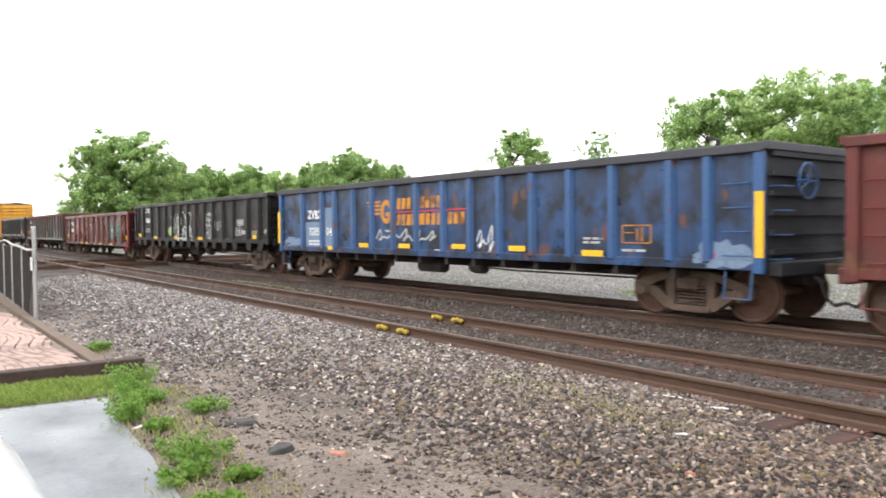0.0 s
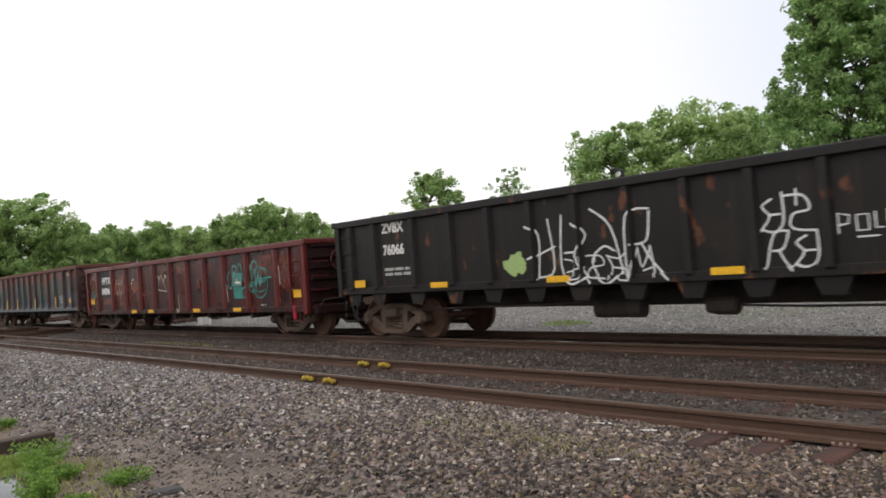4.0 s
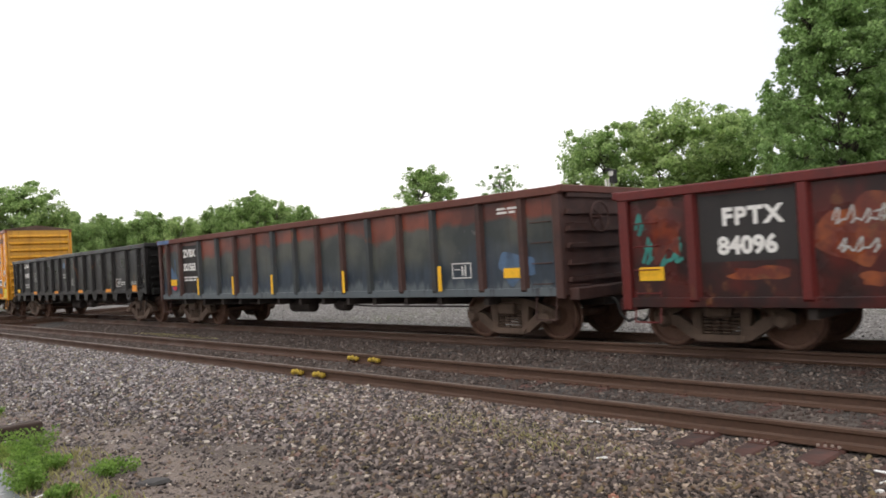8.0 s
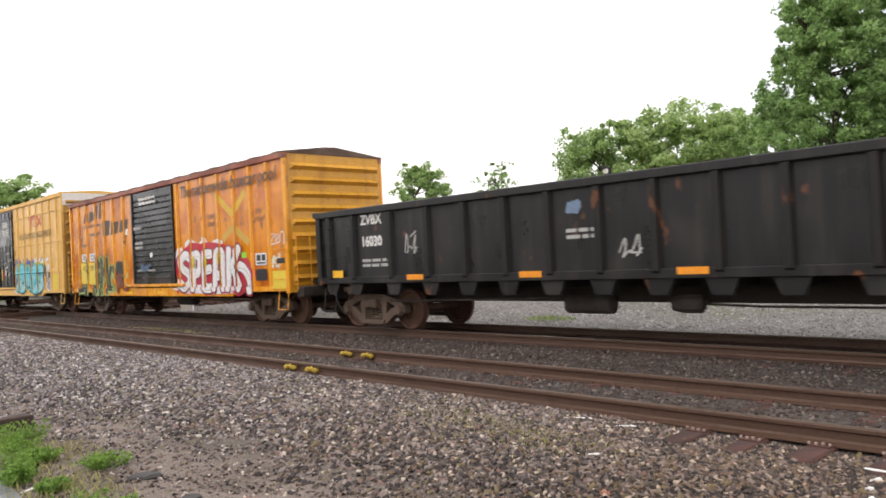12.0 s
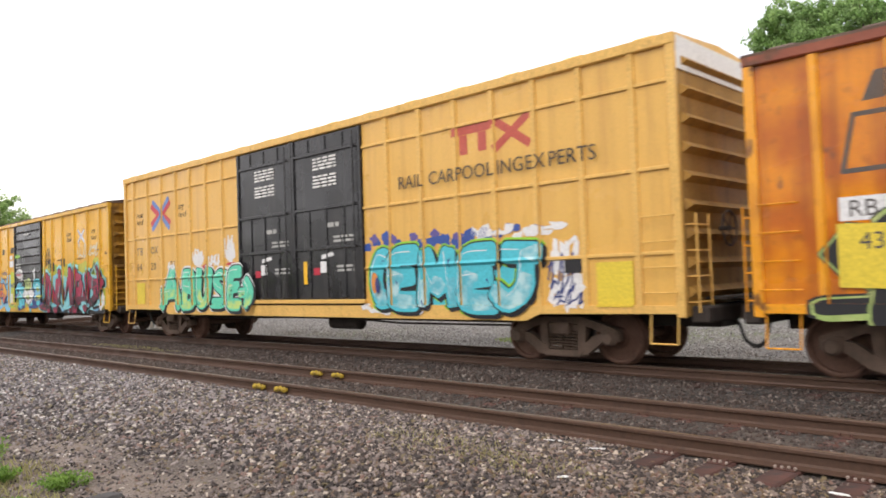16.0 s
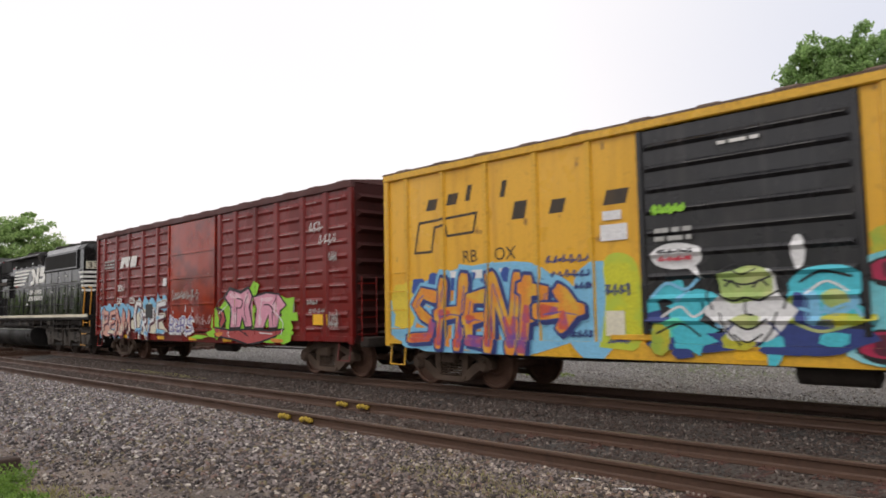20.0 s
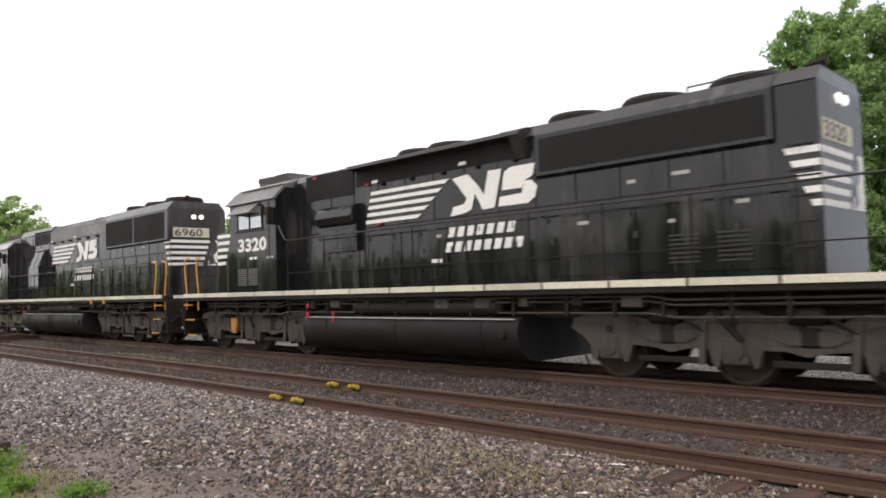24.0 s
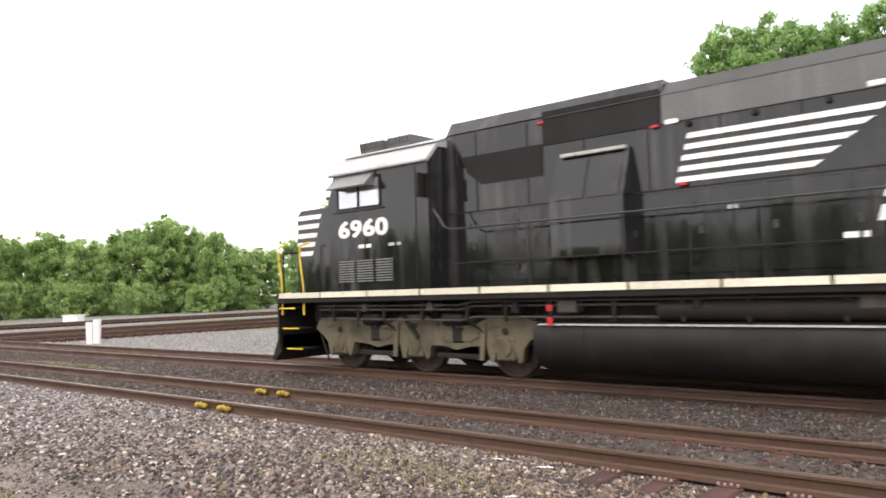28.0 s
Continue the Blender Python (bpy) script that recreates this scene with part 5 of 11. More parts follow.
def small_lines(car, x, z, w, n, y, m, hgt=0.05, seed=1):
    rnd = random.Random(seed)
    rows = []
    for i in range(n):
        px = x
        while px < x + w:
            d = rnd.uniform(0.12, 0.3)
            rows.append((px, min(px + d, x + w), z - i * hgt * 1.8, z - i * hgt * 1.8 + hgt))
            px += d + 0.05
    bars(rows, m, car, y)


# the car ahead, of which only the end is seen
M_RED1 = paint("faded_red_paint", (0.12, 0.022, 0.017), (0.05, 0.025, 0.02), 0.5, 0.5, 0.5, 0.0, 1.4, rust=0.5)
gondola("faded red gondola car with rusty sides", 3.2, 7.9, [-6.6, -5.2, -3.7, -2.2, -0.7, 0.7, 2.2, 3.7, 5.2, 6.6], 2.72, 0.85, M_RED1, M_RED1, M_RED1, M_RED1, False, GONDOLA_TRUCKS)

# blue gondola
M_BLUE = paint("weathered_blue_paint", (0.026, 0.066, 0.165), (0.011, 0.010, 0.012), 0.75, 0.95, 0.36, 0.0, 1.3, second=(0.012, 0.018, 0.034), rust=0.4, dent=0.35, grain=0.08)
M_BLUE2 = paint("blue_stake_paint", (0.035, 0.095, 0.23), (0.03, 0.025, 0.03), 0.3, 0.4, 0.4, 0.0, 2.0, rust=0.35)
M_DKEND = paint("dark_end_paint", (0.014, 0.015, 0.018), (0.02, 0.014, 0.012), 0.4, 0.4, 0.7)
M_CHORD = paint("scuffed_dark_chord", (0.05, 0.05, 0.06), (0.05, 0.03, 0.022), 0.5, 0.2, 0.7)
M_PALEBL = paint("pale_blue_patch", (0.16, 0.23, 0.33), (0.05, 0.05, 0.06), 0.3, 0.4, 0.6)
M_ORG = paint("orange_lettering", (0.58, 0.24, 0.02), (0.06, 0.04, 0.04), 0.55, 0.5, 0.6, 0.0, 3.0, rust=0.7)
blue = gondola("weathered blue gondola car with orange emblem", -14.12, 8.22, [-6.68, -5.42, -4.66, -3.62, -2.64, -1.64, -0.62, 0.46, 1.43, 2.4, 3.38, 4.38, 5.4, 6.6, 7.3], 2.77, 0.9, M_BLUE, M_BLUE2, M_CHORD, M_DKEND, False, (-6.75, 6.68), rib_w=0.1)
lettering("ZVBX", 0.34, -6.36, 1.85, W_SHEET, M_WHITE, blue, bold=0.012, tracking=1.05)
strip(blue, -6.5, -5.55, 1.0, 1.75, W_SHEET + 0.002, M_PALEBL, "paint_patch")
strip(blue, -5.28, -4.78, 1.0, 2.15, W_SHEET + 0.002, M_PALEBL, "paint_patch")
lettering("3205", 0.32, -6.3, 1.36, W_SHEET - 0.004, M_WHITE, blue, bold=0.006, tracking=1.05)
lettering("04", 0.32, -5.2, 1.36, W_SHEET - 0.004, M_WHITE, blue, bold=0.006, tracking=1.05)
small_lines(blue, -6.3, 1.16, 0.75, 2, W_SHEET - 0.004, M_WHITE, 0.05, 3)
for n_, bx, bz in ((3, -1.5, 2.02), (4, -0.5, 2.03), (3, -1.5, 1.62), (2, -0.86, 1.62), (4, -0.48, 1.63), (4, 0.6, 1.64)):
    blocks(n_, bx, bz, 0.15, 0.27, 0.07, M_ORG, blue, W_SHEET, "emblem_bar", 0.1)
for i, (wa, wz) in enumerate(((-2.92, 2.2), (-2.86, 2.1), (-2.78, 2.0), (-2.7, 1.9))):
    strip(blue, wa, -2.26, wz, wz + 0.055, W_SHEET, M_ORG, "emblem_wing")
arc = [(-1.98 + 0.2 * math.cos(a * 0.3), 1.97 + 0.24 * math.sin(a * 0.3)) for a in range(2, 20)]
stroke(blue, arc, 0.13, W_SHEET - 0.004, M_ORG, name="emblem")
stroke(blue, [(-1.98, 1.9), (-1.72, 1.9), (-1.7, 1.7)], 0.11, W_SHEET - 0.005, M_ORG, name="emblem")
ribbon([[(-1.66, 1.95), (-0.5, 1.95), (1.3, 1.97)]], 0.035, W_SHEET - 0.006, S_RED, blue)
for a, b, z in ((-5.02, -4.74, 0.95), (-3.25, -2.78, 1.05), (-1.34, -0.85, 1.06), (0.82, 1.3, 1.08), (2.73, 3.22, 1.07), (4.72, 5.22, 1.02)):
    strip(blue, a, b, z, z + 0.11, W_SHEET - 0.06)
strip(blue, -8.3, -8.16, 1.1, 2.1, -1.585)
strip(blue, 8.12, 8.26, 1.08, 2.05, -1.585)
load_plate(blue, 5.6, 1.26, 0.62, 0.32, W_SHEET, M_ORG)
small_lines(blue, 5.6, 1.12, 0.5, 1, W_SHEET, M_GREYW, 0.04, 5)
small_lines(blue, 0.1, 1.0, 0.4, 1, W_SHEET, M_WHITE, 0.05, 6)
small_lines(blue, 4.7, 1.32, 0.45, 2, W_SHEET, M_GREYW, 0.04, 7)
ribbon(scribble(1.6, 2.3, 1.0, 1.6, 4, 2), 0.03, W_SHEET, S_WHITE, blue)
ribbon(scribble(-2.5, 0.3, 1.2, 1.55, 9, 5), 0.05, W_SHEET, M_GREYW, blue)
flat_paint(blue, [(M_PALEBL, [blob(7.55, 1.1, 0.5, 0.22, 3), blob(-7.4, 1.15, 0.6, 0.14, 5)]), (S_RED, [blob(7.3, 1.08, 0.12, 0.08, 8)])], W_SHEET)

# two black gondolas and one brown, of one make
M_BLK = paint("worn_black_paint", (0.011, 0.0095, 0.009), (0.03, 0.021, 0.016), 0.45, 0.6, 0.45, 0.0, 1.2, rust=0.3, dent=0.3, spec=0.3, grain=0.08)
M_BLKRIB = paint("black_stake_paint", (0.014, 0.0125, 0.012), (0.035, 0.026, 0.02), 0.35, 0.5, 0.45, rust=0.3, spec=0.3)
M_BLKEND = paint("dull_black_end", (0.012, 0.0115, 0.011), (0.025, 0.02, 0.017), 0.4, 0.4, 0.75, spec=0.2)
M_BLK2 = paint("black_gondola_paint", (0.009, 0.009, 0.0095), (0.042, 0.035, 0.03), 0.45, 0.75, 0.35, 0.0, 1.2, rust=0.15, dent=0.3, spec=0.4, grain=0.06)
black_a = gondola("worn black gondola car with white scrawled graffiti", -31.37, 8.08, STD_RIBS, 2.76, 1.08, M_BLK, M_BLKRIB, M_BLKRIB, M_BLKEND, True, (-6.7, 6.3))
black_b = gondola("clean black gondola car with white stencils", -83.85, 8.02, STD_RIBS, 2.76, 1.1, M_BLK2, M_BLKRIB, M_BLK2, M_BLKEND, True, (-6.6, 6.25))
for car, num in ((black_a, "76066"), (black_b, "16030")):
    lettering("ZVBX", 0.3, -6.4, 2.38, W_SHEET, M_WHITE, car, bold=0.01, stretch=0.95)
    lettering(num, 0.3, -6.4, 1.9, W_SHEET, M_WHITE, car, bold=0.01, stretch=0.95)
    small_lines(car, -6.38, 1.55, 0.95, 2, W_SHEET, M_GREYW, 0.06, 2)
    for a in (-4.86, -1.83, 1.22, 4.27 if car is black_b else 20):
        if a < 10:
            strip(car, a, a + 0.5, 1.14, 1.25, W_SHEET - 0.06, M_STRIP if car is black_a else M_STRIPO)
    strip(car, 6.8, 7.1 if car is black_a else 7.24, 1.22 if car is black_a else 1.14, 1.36, W_SHEET - 0.06, M_STRIP if car is black_a else M_STRIPO)
    strip(car, -7.45, -7.05, 1.22, 1.38, W_SHEET - 0.06)
    load_plate(car, 5.14, 1.33, 0.47, 0.28, W_SHEET, M_WHITE)
    small_lines(car, 5.66, 1.46, 0.5, 2, W_SHEET, M_WHITE, 0.04, 4)
    small_lines(car, 6.6, 1.45, 0.5, 2, W_SHEET, M_GREYW, 0.035, 8)
    c = Kit()
    c.disc_stack((7.76, W_SHEET, 1.47), [(-0.006, 0.08), (0.0, 0.08)], 18)
    c.part("round_mark", S_CREAM, car)
for seed, x0, x1, z0, z1, n, w in ((3, -2.3, 0.5, 1.12, 2.2, 4, 0.034), (4, -1.5, 0.3, 1.15, 1.6, 4, 0.026), (5, 1.95, 2.72, 1.66, 2.2, 2, 0.03), (6, 2.0, 2.75, 1.2, 1.7, 2, 0.03), (8, 5.2, 5.85, 1.68, 1.9, 3, 0.03)):
    ribbon([smooth(st, 4) for form in wild(x0, x1, z0, z1, n, seed) for st in form], w, W_SHEET, S_WHITE, black_a, spans(STD_RIBS, 0.06), 0.09)
ribbon([[(2.98, 1.6), (2.98, 1.86), (3.12, 1.82), (3.1, 1.72), (2.98, 1.7)], [(3.2, 1.62), (3.2, 1.82), (3.34, 1.82), (3.34, 1.62), (3.2, 1.62)], [(3.42, 1.84), (3.42, 1.64), (3.5, 1.64)], [(3.56, 1.66), (3.56, 1.86), (3.68, 1.86), (3.68, 1.66), (3.56, 1.66)], [(3.2, 1.54), (3.45, 1.54)]], 0.022, W_SHEET, S_WHITE, black_a)
flat_paint(black_a, [(S_GREEN, [blob(-2.55, 1.5, 0.28, 0.2, 4)])], W_SHEET)
ribbon(scribble(0.2, 0.7, 1.4, 1.8, 21, 2) + scribble(-4.95, -4.5, 1.6, 2.1, 22, 2), 0.03, W_SHEET, M_GREYW, black_b)
small_lines(black_b, -0.8, 1.88, 0.55, 2, W_SHEET, M_GREYW, 0.06, 9)
flat_paint(black_b, [(M_PALEBL, [blob(-0.63, 2.3, 0.16, 0.12, 9)])], W_SHEET)


def banded(name):
    """Rust-red above, grey-green below, pale at the foot, with uneven edges."""
    m, n, l, b = nodes_of(name)
    tc = n.new("ShaderNodeTexCoord").outputs["Object"]
    sep = n.new("ShaderNodeSeparateXYZ")
    l.new(tc, sep.inputs[0])
    wob = tex(n, l, "noise", tc, 0.55, 9.0, (1.0, 1.0, 1.2))
    h = n.new("ShaderNodeMath")
    h.operation = "MULTIPLY_ADD"
    l.new(wob.outputs["Fac"], h.inputs[0])
    h.inputs[1].default_value = 1.5
    l.new(sep.outputs["Z"], h.inputs[2])
    run = tex(n, l, "noise", tc, 1.0, 6.0, (6.0, 6.0, 0.4))
    fine = tex(n, l, "noise", tc, 18.0, 6.0)
    big = tex(n, l, "noise", tc, 0.9, 6.0)
    red = blend(n, l, ramp(n, l, big.outputs["Fac"], 0.4, 0.6), (0.075, 0.02, 0.014), (0.19, 0.045, 0.024))
    grey = blend(n, l, ramp(n, l, big.outputs["Fac"], 0.42, 0.58), (0.026, 0.033, 0.033), (0.07, 0.074, 0.062))
    deep = blend(n, l, ramp(n, l, run.outputs["Fac"], 0.4, 0.65), (0.017, 0.026, 0.038), (0.038, 0.056, 0.078))
    def cut(lo, hi):
        r = n.new("ShaderNodeMapRange")
        r.inputs["From Min"].default_value, r.inputs["From Max"].default_value = lo, hi
        l.new(h.outputs[0], r.inputs["Value"])
        return r.outputs[0]
    c = blend(n, l, cut(2.1, 2.5), deep, grey)
    c = blend(n, l, cut(2.86, 2.98), c, red)
    drip = n.new("ShaderNodeMath")
    drip.operation = "MULTIPLY_ADD"
    l.new(run.outputs["Fac"], drip.inputs[0])
    drip.inputs[1].default_value = 0.8
    l.new(sep.outputs["Z"], drip.inputs[2])
    foot = n.new("ShaderNodeMapRange")
    for key, v in (("From Min", 1.42), ("From Max", 1.56), ("To Min", 0.8), ("To Max", 0.0)):
        foot.inputs[key].default_value = v
    l.new(drip.outputs[0], foot.inputs["Value"])
    c = blend(n, l, foot.outputs[0], c, (0.11, 0.13, 0.14))
    c = blend(n, l, ramp(n, l, run.outputs["Fac"], 0.56, 0.72, cb=(0.7, 0.7, 0.7, 1)), c, (0.025, 0.016, 0.013))
    chip = tex(n, l, "noise", tc, 4.0, 9.0)
    c = blend(n, l, ramp(n, l, chip.outputs["Fac"], 0.66, 0.72, cb=(0.5, 0.5, 0.5, 1)), c, (0.15, 0.14, 0.13))
    l.new(c, b.inputs["Base Color"])
    b.inputs["Roughness"].default_value = 0.38
    bump(n, l, b, big.outputs["Fac"], 0.6, 0.05)
    return m


M_BAND = banded("rust_and_grey_green_paint")
M_BRN = paint("rust_brown_stake", (0.062, 0.026, 0.02), (0.035, 0.03, 0.03), 0.5, 0.4, 0.7, 0.0, 2.0)
M_BRNCH = paint("rust_brown_chord", (0.12, 0.038, 0.026), (0.05, 0.03, 0.025), 0.4, 0.2, 0.7)
brown = gondola("rust-brown and grey-green gondola car with peeling paint", -66.5, 8.16, STD_RIBS, 2.76, 0.88, M_BAND, M_BRN, M_BRNCH, M_BRN, False, (-6.74, 6.5))
M_SLATESTAKE = paint("slate_stake_paint", (0.032, 0.038, 0.04), (0.06, 0.03, 0.022), 0.5, 0.5, 0.5, 0.0, 1.6, rust=0.3)
for i, stake in enumerate([o for o in brown.children if o.name.startswith("side_stake")]):
    if i % 15 in (2, 3, 6, 7, 10, 12):
        stake.data.materials[0] = M_SLATESTAKE
strip(brown, -8.17, -7.3, 2.63, 2.75, -1.603, M_BLUE2, "paint_patch")
strip(brown, -6.56, -5.46, 1.05, 2.5, W_SHEET + 0.002, M_BLK, "paint_patch")
lettering("ZVBX", 0.32, -6.5, 2.16, W_SHEET - 0.004, M_WHITE, brown, bold=0.012)
lettering("321565", 0.3, -6.52, 1.74, W_SHEET - 0.004, M_WHITE, brown, bold=0.012, stretch=0.92)
small_lines(brown, -6.48, 1.5, 1.0, 2, W_SHEET - 0.004, M_WHITE, 0.045, 5)
for xx in (-5.42, -3.28, -1.2, 1.93, 5.16):
    strip(brown, xx - 0.05, xx + 0.05, 0.98, 1.48, -1.588)
strip(brown, -7.5, -7.02, 1.28, 1.48, W_SHEET - 0.01)
strip(brown, 6.8, 7.28, 1.2, 1.38, W_SHEET - 0.012)
M_DULLBL = paint("faded_blue_spray", (0.07, 0.13, 0.22), (0.03, 0.03, 0.03), 0.5, 0.6, 0.5, 0.0, 2.5)
flat_paint(brown, [(M_DULLBL, [smooth_ring(blob(7.1, 1.4, 0.42, 0.3, 12, 14, 0.3)), smooth_ring(blob(-7.3, 1.5, 0.38, 0.3, 4, 14, 0.3))])], W_SHEET)
ribbon([[(-7.7, 1.2), (-7.68, 2.2)], [(-7.1, 1.4), (-7.12, 2.1)], [(7.35, 1.2), (7.36, 1.9)]], 0.06, W_SHEET - 0.004, M_DULLBL, brown)
load_plate(brown, 5.44, 1.22, 0.52, 0.3, W_SHEET, M_WHITE)
small_lines(brown, 6.7, 2.45, 0.5, 2, W_SHEET, M_WHITE, 0.04, 12)
flat_paint(brown, [(S_RED, [blob(-7.2, 1.2, 0.14, 0.07, 2)])], W_SHEET - 0.01)

# red gondola with deep panels
M_RED2 = paint("rust_red_paint", (0.075, 0.012, 0.01), (0.016, 0.01, 0.0095), 0.65, 0.8, 0.28, 0.0, 1.1, second=(0.024, 0.009, 0.009), rust=0.25, dent=0.4, grain=0.06, spec=0.4)
M_RED3 = paint("red_stake_paint", (0.12, 0.016, 0.014), (0.03, 0.012, 0.011), 0.4, 0.5, 0.35, rust=0.2, spec=0.4)
# end walls in a darker, duller red than the sides
M_REDEND = paint("dark_red_end", (0.028, 0.0095, 0.009), (0.012, 0.01, 0.009), 0.5, 0.5, 0.75, spec=0.2)
M_PANEL = paint("black_number_panel", (0.018, 0.016, 0.016), (0.05, 0.035, 0.03), 0.25, 0.3, 0.6)
R_RIBS = [-6.94, -5.33, -4.0, -2.65, -1.39, -0.04, 1.24, 2.44, 3.72, 5.1, 6.68]
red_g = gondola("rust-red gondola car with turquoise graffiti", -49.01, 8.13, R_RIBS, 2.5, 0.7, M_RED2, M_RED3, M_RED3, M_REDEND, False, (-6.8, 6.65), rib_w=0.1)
strip(red_g, -6.82, -5.44, 1.34, 2.3, W_SHEET + 0.002, M_PANEL, "paint_patch")
lettering("FPTX", 0.34, -6.48, 1.86, W_SHEET - 0.004, M_WHITE, red_g, bold=0.014, tracking=1.15)
lettering("84096", 0.34, -6.56, 1.45, W_SHEET - 0.004, M_WHITE, red_g, bold=0.014, tracking=1.0)
strip(red_g, -7.86, -7.44, 1.09, 1.3, W_SHEET - 0.01)
strip(red_g, 7.46, 7.87, 1.05, 1.26, W_SHEET - 0.01)
for xx in (-3.45, -1.96, 1.63, 4.24):
    strip(red_g, xx, xx + 0.48, 0.72, 0.82, W_SHEET - 0.058)
M_RUSTO = paint("orange_rust", (0.13, 0.024, 0.013), (0.05, 0.015, 0.011), 0.6, 0.7, 0.3, 0.0, 2.2, second=(0.27, 0.07, 0.02), rust=0.5, grain=0.08)
M_RUSTD = paint("dull_red_rust", (0.085, 0.013, 0.0105), (0.03, 0.011, 0.0095), 0.65, 0.8, 0.28, 0.0, 2.2, second=(0.17, 0.03, 0.013), rust=0.3, grain=0.08)
flat_paint(red_g, [(M_RUSTO, [smooth_ring(blob(px, pz, rx, rz, sd, 13, 0.28)) for px, pz, rx, rz, sd in ((-5.95, 1.16, 0.42, 0.1, 3), (-4.66, 1.65, 0.5, 0.44, 5), (-4.5, 1.06, 0.2, 0.1, 6), (-3.2, 1.66, 0.28, 0.24, 8))]),
                   (M_RUSTD, [smooth_ring(blob(px, pz, rx, rz, sd, 15, 0.35)) for px, pz, rx, rz, sd in ((-0.7, 2.2, 0.5, 0.1, 11), (0.7, 2.1, 0.3, 0.2, 12), (5.9, 1.95, 0.55, 0.34, 13), (7.1, 1.7, 0.3, 0.5, 14), (-1.9, 1.4, 0.4, 0.06, 15), (2.0, 1.6, 0.12, 0.18, 16), (-7.4, 1.9, 0.3, 0.5, 17))])], W_SHEET)
S_DEEPT = spray("deep_turquoise", (0.02, 0.17, 0.15), (0.035, 0.26, 0.21))
S_PALET = spray("pale_turquoise", (0.10, 0.27, 0.23), (0.04, 0.18, 0.16))
flat_paint(red_g, [(S_DEEPT, [[(4.26, 1.08), (4.78, 1.08), (4.8, 1.4), (4.22, 1.42)]]), (S_PALET, [[(4.22, 1.44), (4.74, 1.43), (4.76, 1.8), (4.2, 1.82)]]), (S_CREAM, [[(4.36, 1.52), (4.68, 1.5), (4.68, 1.56), (4.36, 1.58)], [(4.44, 1.62), (4.52, 1.6), (4.5, 1.68)]])], W_SHEET)


def loop(cx, cz, rx, rz, turn=7.0, start=0.4):
    return [(cx + rx * math.cos(start + turn * i / 20), cz + rz * math.sin(start + turn * i / 20)) for i in range(21)]


for n_, (pts, w_) in enumerate(((loop(4.36, 1.93, 0.12, 0.1), 0.05), (loop(4.68, 1.93, 0.1, 0.14, 4.0, 0.0), 0.05), ([(4.78, 2.0), (4.82, 1.7), (4.86, 1.55)], 0.05), (loop(4.08, 1.62, 0.14, 0.24, 4.6, 1.5), 0.045), (loop(4.86, 1.24, 0.1, 0.14, 5.0, 1.0), 0.05),
                                ([(4.3, 1.2), (4.5, 1.34), (4.66, 1.18), (4.8, 1.3)], 0.04), (loop(5.52, 1.96, 0.15, 0.14), 0.05), (loop(5.78, 1.5, 0.42, 0.42, 6.6), 0.04), (loop(5.98, 1.7, 0.24, 0.18, 5.0), 0.04), ([(5.3, 2.0), (5.36, 1.6), (5.3, 1.4)], 0.05),
                                (loop(5.4, 1.38, 0.18, 0.14), 0.04), ([(5.1, 1.4), (5.5, 1.44), (6.0, 1.6), (6.4, 1.62)], 0.045), ([(5.56, 1.78), (5.6, 1.4), (5.72, 1.8), (5.76, 1.4), (5.88, 1.74), (5.84, 1.44)], 0.06), ([(5.4, 1.3), (5.8, 1.24), (6.1, 1.3)], 0.03))):
    stroke(red_g, smooth(pts, 2), w_, W_SHEET - 0.006 - 0.0008 * n_, S_DEEPT if n_ % 3 else S_PALET, spans([5.1], 0.06), 0.09)
ribbon(scribble(-7.9, -7.1, 1.75, 2.2, 45, 4) + scribble(-7.8, -7.05, 1.3, 1.65, 46, 3) + scribble(-7.7, -7.1, 1.5, 2.0, 47, 3), 0.055, W_SHEET, S_DEEPT, red_g)
ribbon(scribble(-5.0, -4.3, 1.7, 2.0, 42, 4) + scribble(-4.95, -4.4, 1.35, 1.6, 48, 3), 0.022, W_SHEET - 0.006, M_GREYW, red_g)
for n_, pts in enumerate(([(-1.12, 1.98), (-0.98, 1.88), (-1.08, 1.48), (-0.4, 1.42), (-0.66, 1.72), (-0.42, 1.96)], [(-0.98, 1.84), (-0.8, 1.98), (-0.62, 1.74)], [(-0.52, 1.98), (-0.4, 1.88)], [(-3.46, 1.78), (-3.36, 1.9), (-3.2, 1.92)], [(0.6, 1.28), (0.64, 0.9), (0.66, 0.72)], [(0.56, 0.84), (0.66, 0.72), (0.78, 0.8)])):
    stroke(red_g, pts, 0.028, W_SHEET - 0.004 - 0.0008 * n_ - (0.06 if n_ > 3 else 0), S_CREAM, (), 0)
small_lines(red_g, 5.78, 0.86, 0.24, 1, W_SHEET - 0.004, M_GREYW, 0.04, 14)
ribbon([[(3.84, 1.5), (3.86, 1.2), (3.9, 1.02)], [(6.8, 1.9), (6.82, 1.4)], [(6.74, 1.2), (6.78, 0.96)], [(-4.1, 1.5), (-4.06, 1.2)], [(8.02, 1.2), (8.06, 1.02)]], 0.035, W_SHEET - 0.003, M_GREYW, red_g)
for xx in (7.38, 7.92):
    k = Kit()
    k.box(xx - 0.025, xx + 0.025, -1.56, -1.5, 0.9, 2.34)
    k.part("ladder_stile", M_RED3, red_g)
for xx, zz in ((7.5, 0.5), (8.0, 0.62)):
    k = Kit()
    k.box(xx - 0.05, xx + 0.05, -1.56, -1.5, zz, 0.84, 0.01)
    k.part("step_bracket", S_RED, red_g)

# ---- boxcars ----
WALL, POST_D = -1.53, 0.05


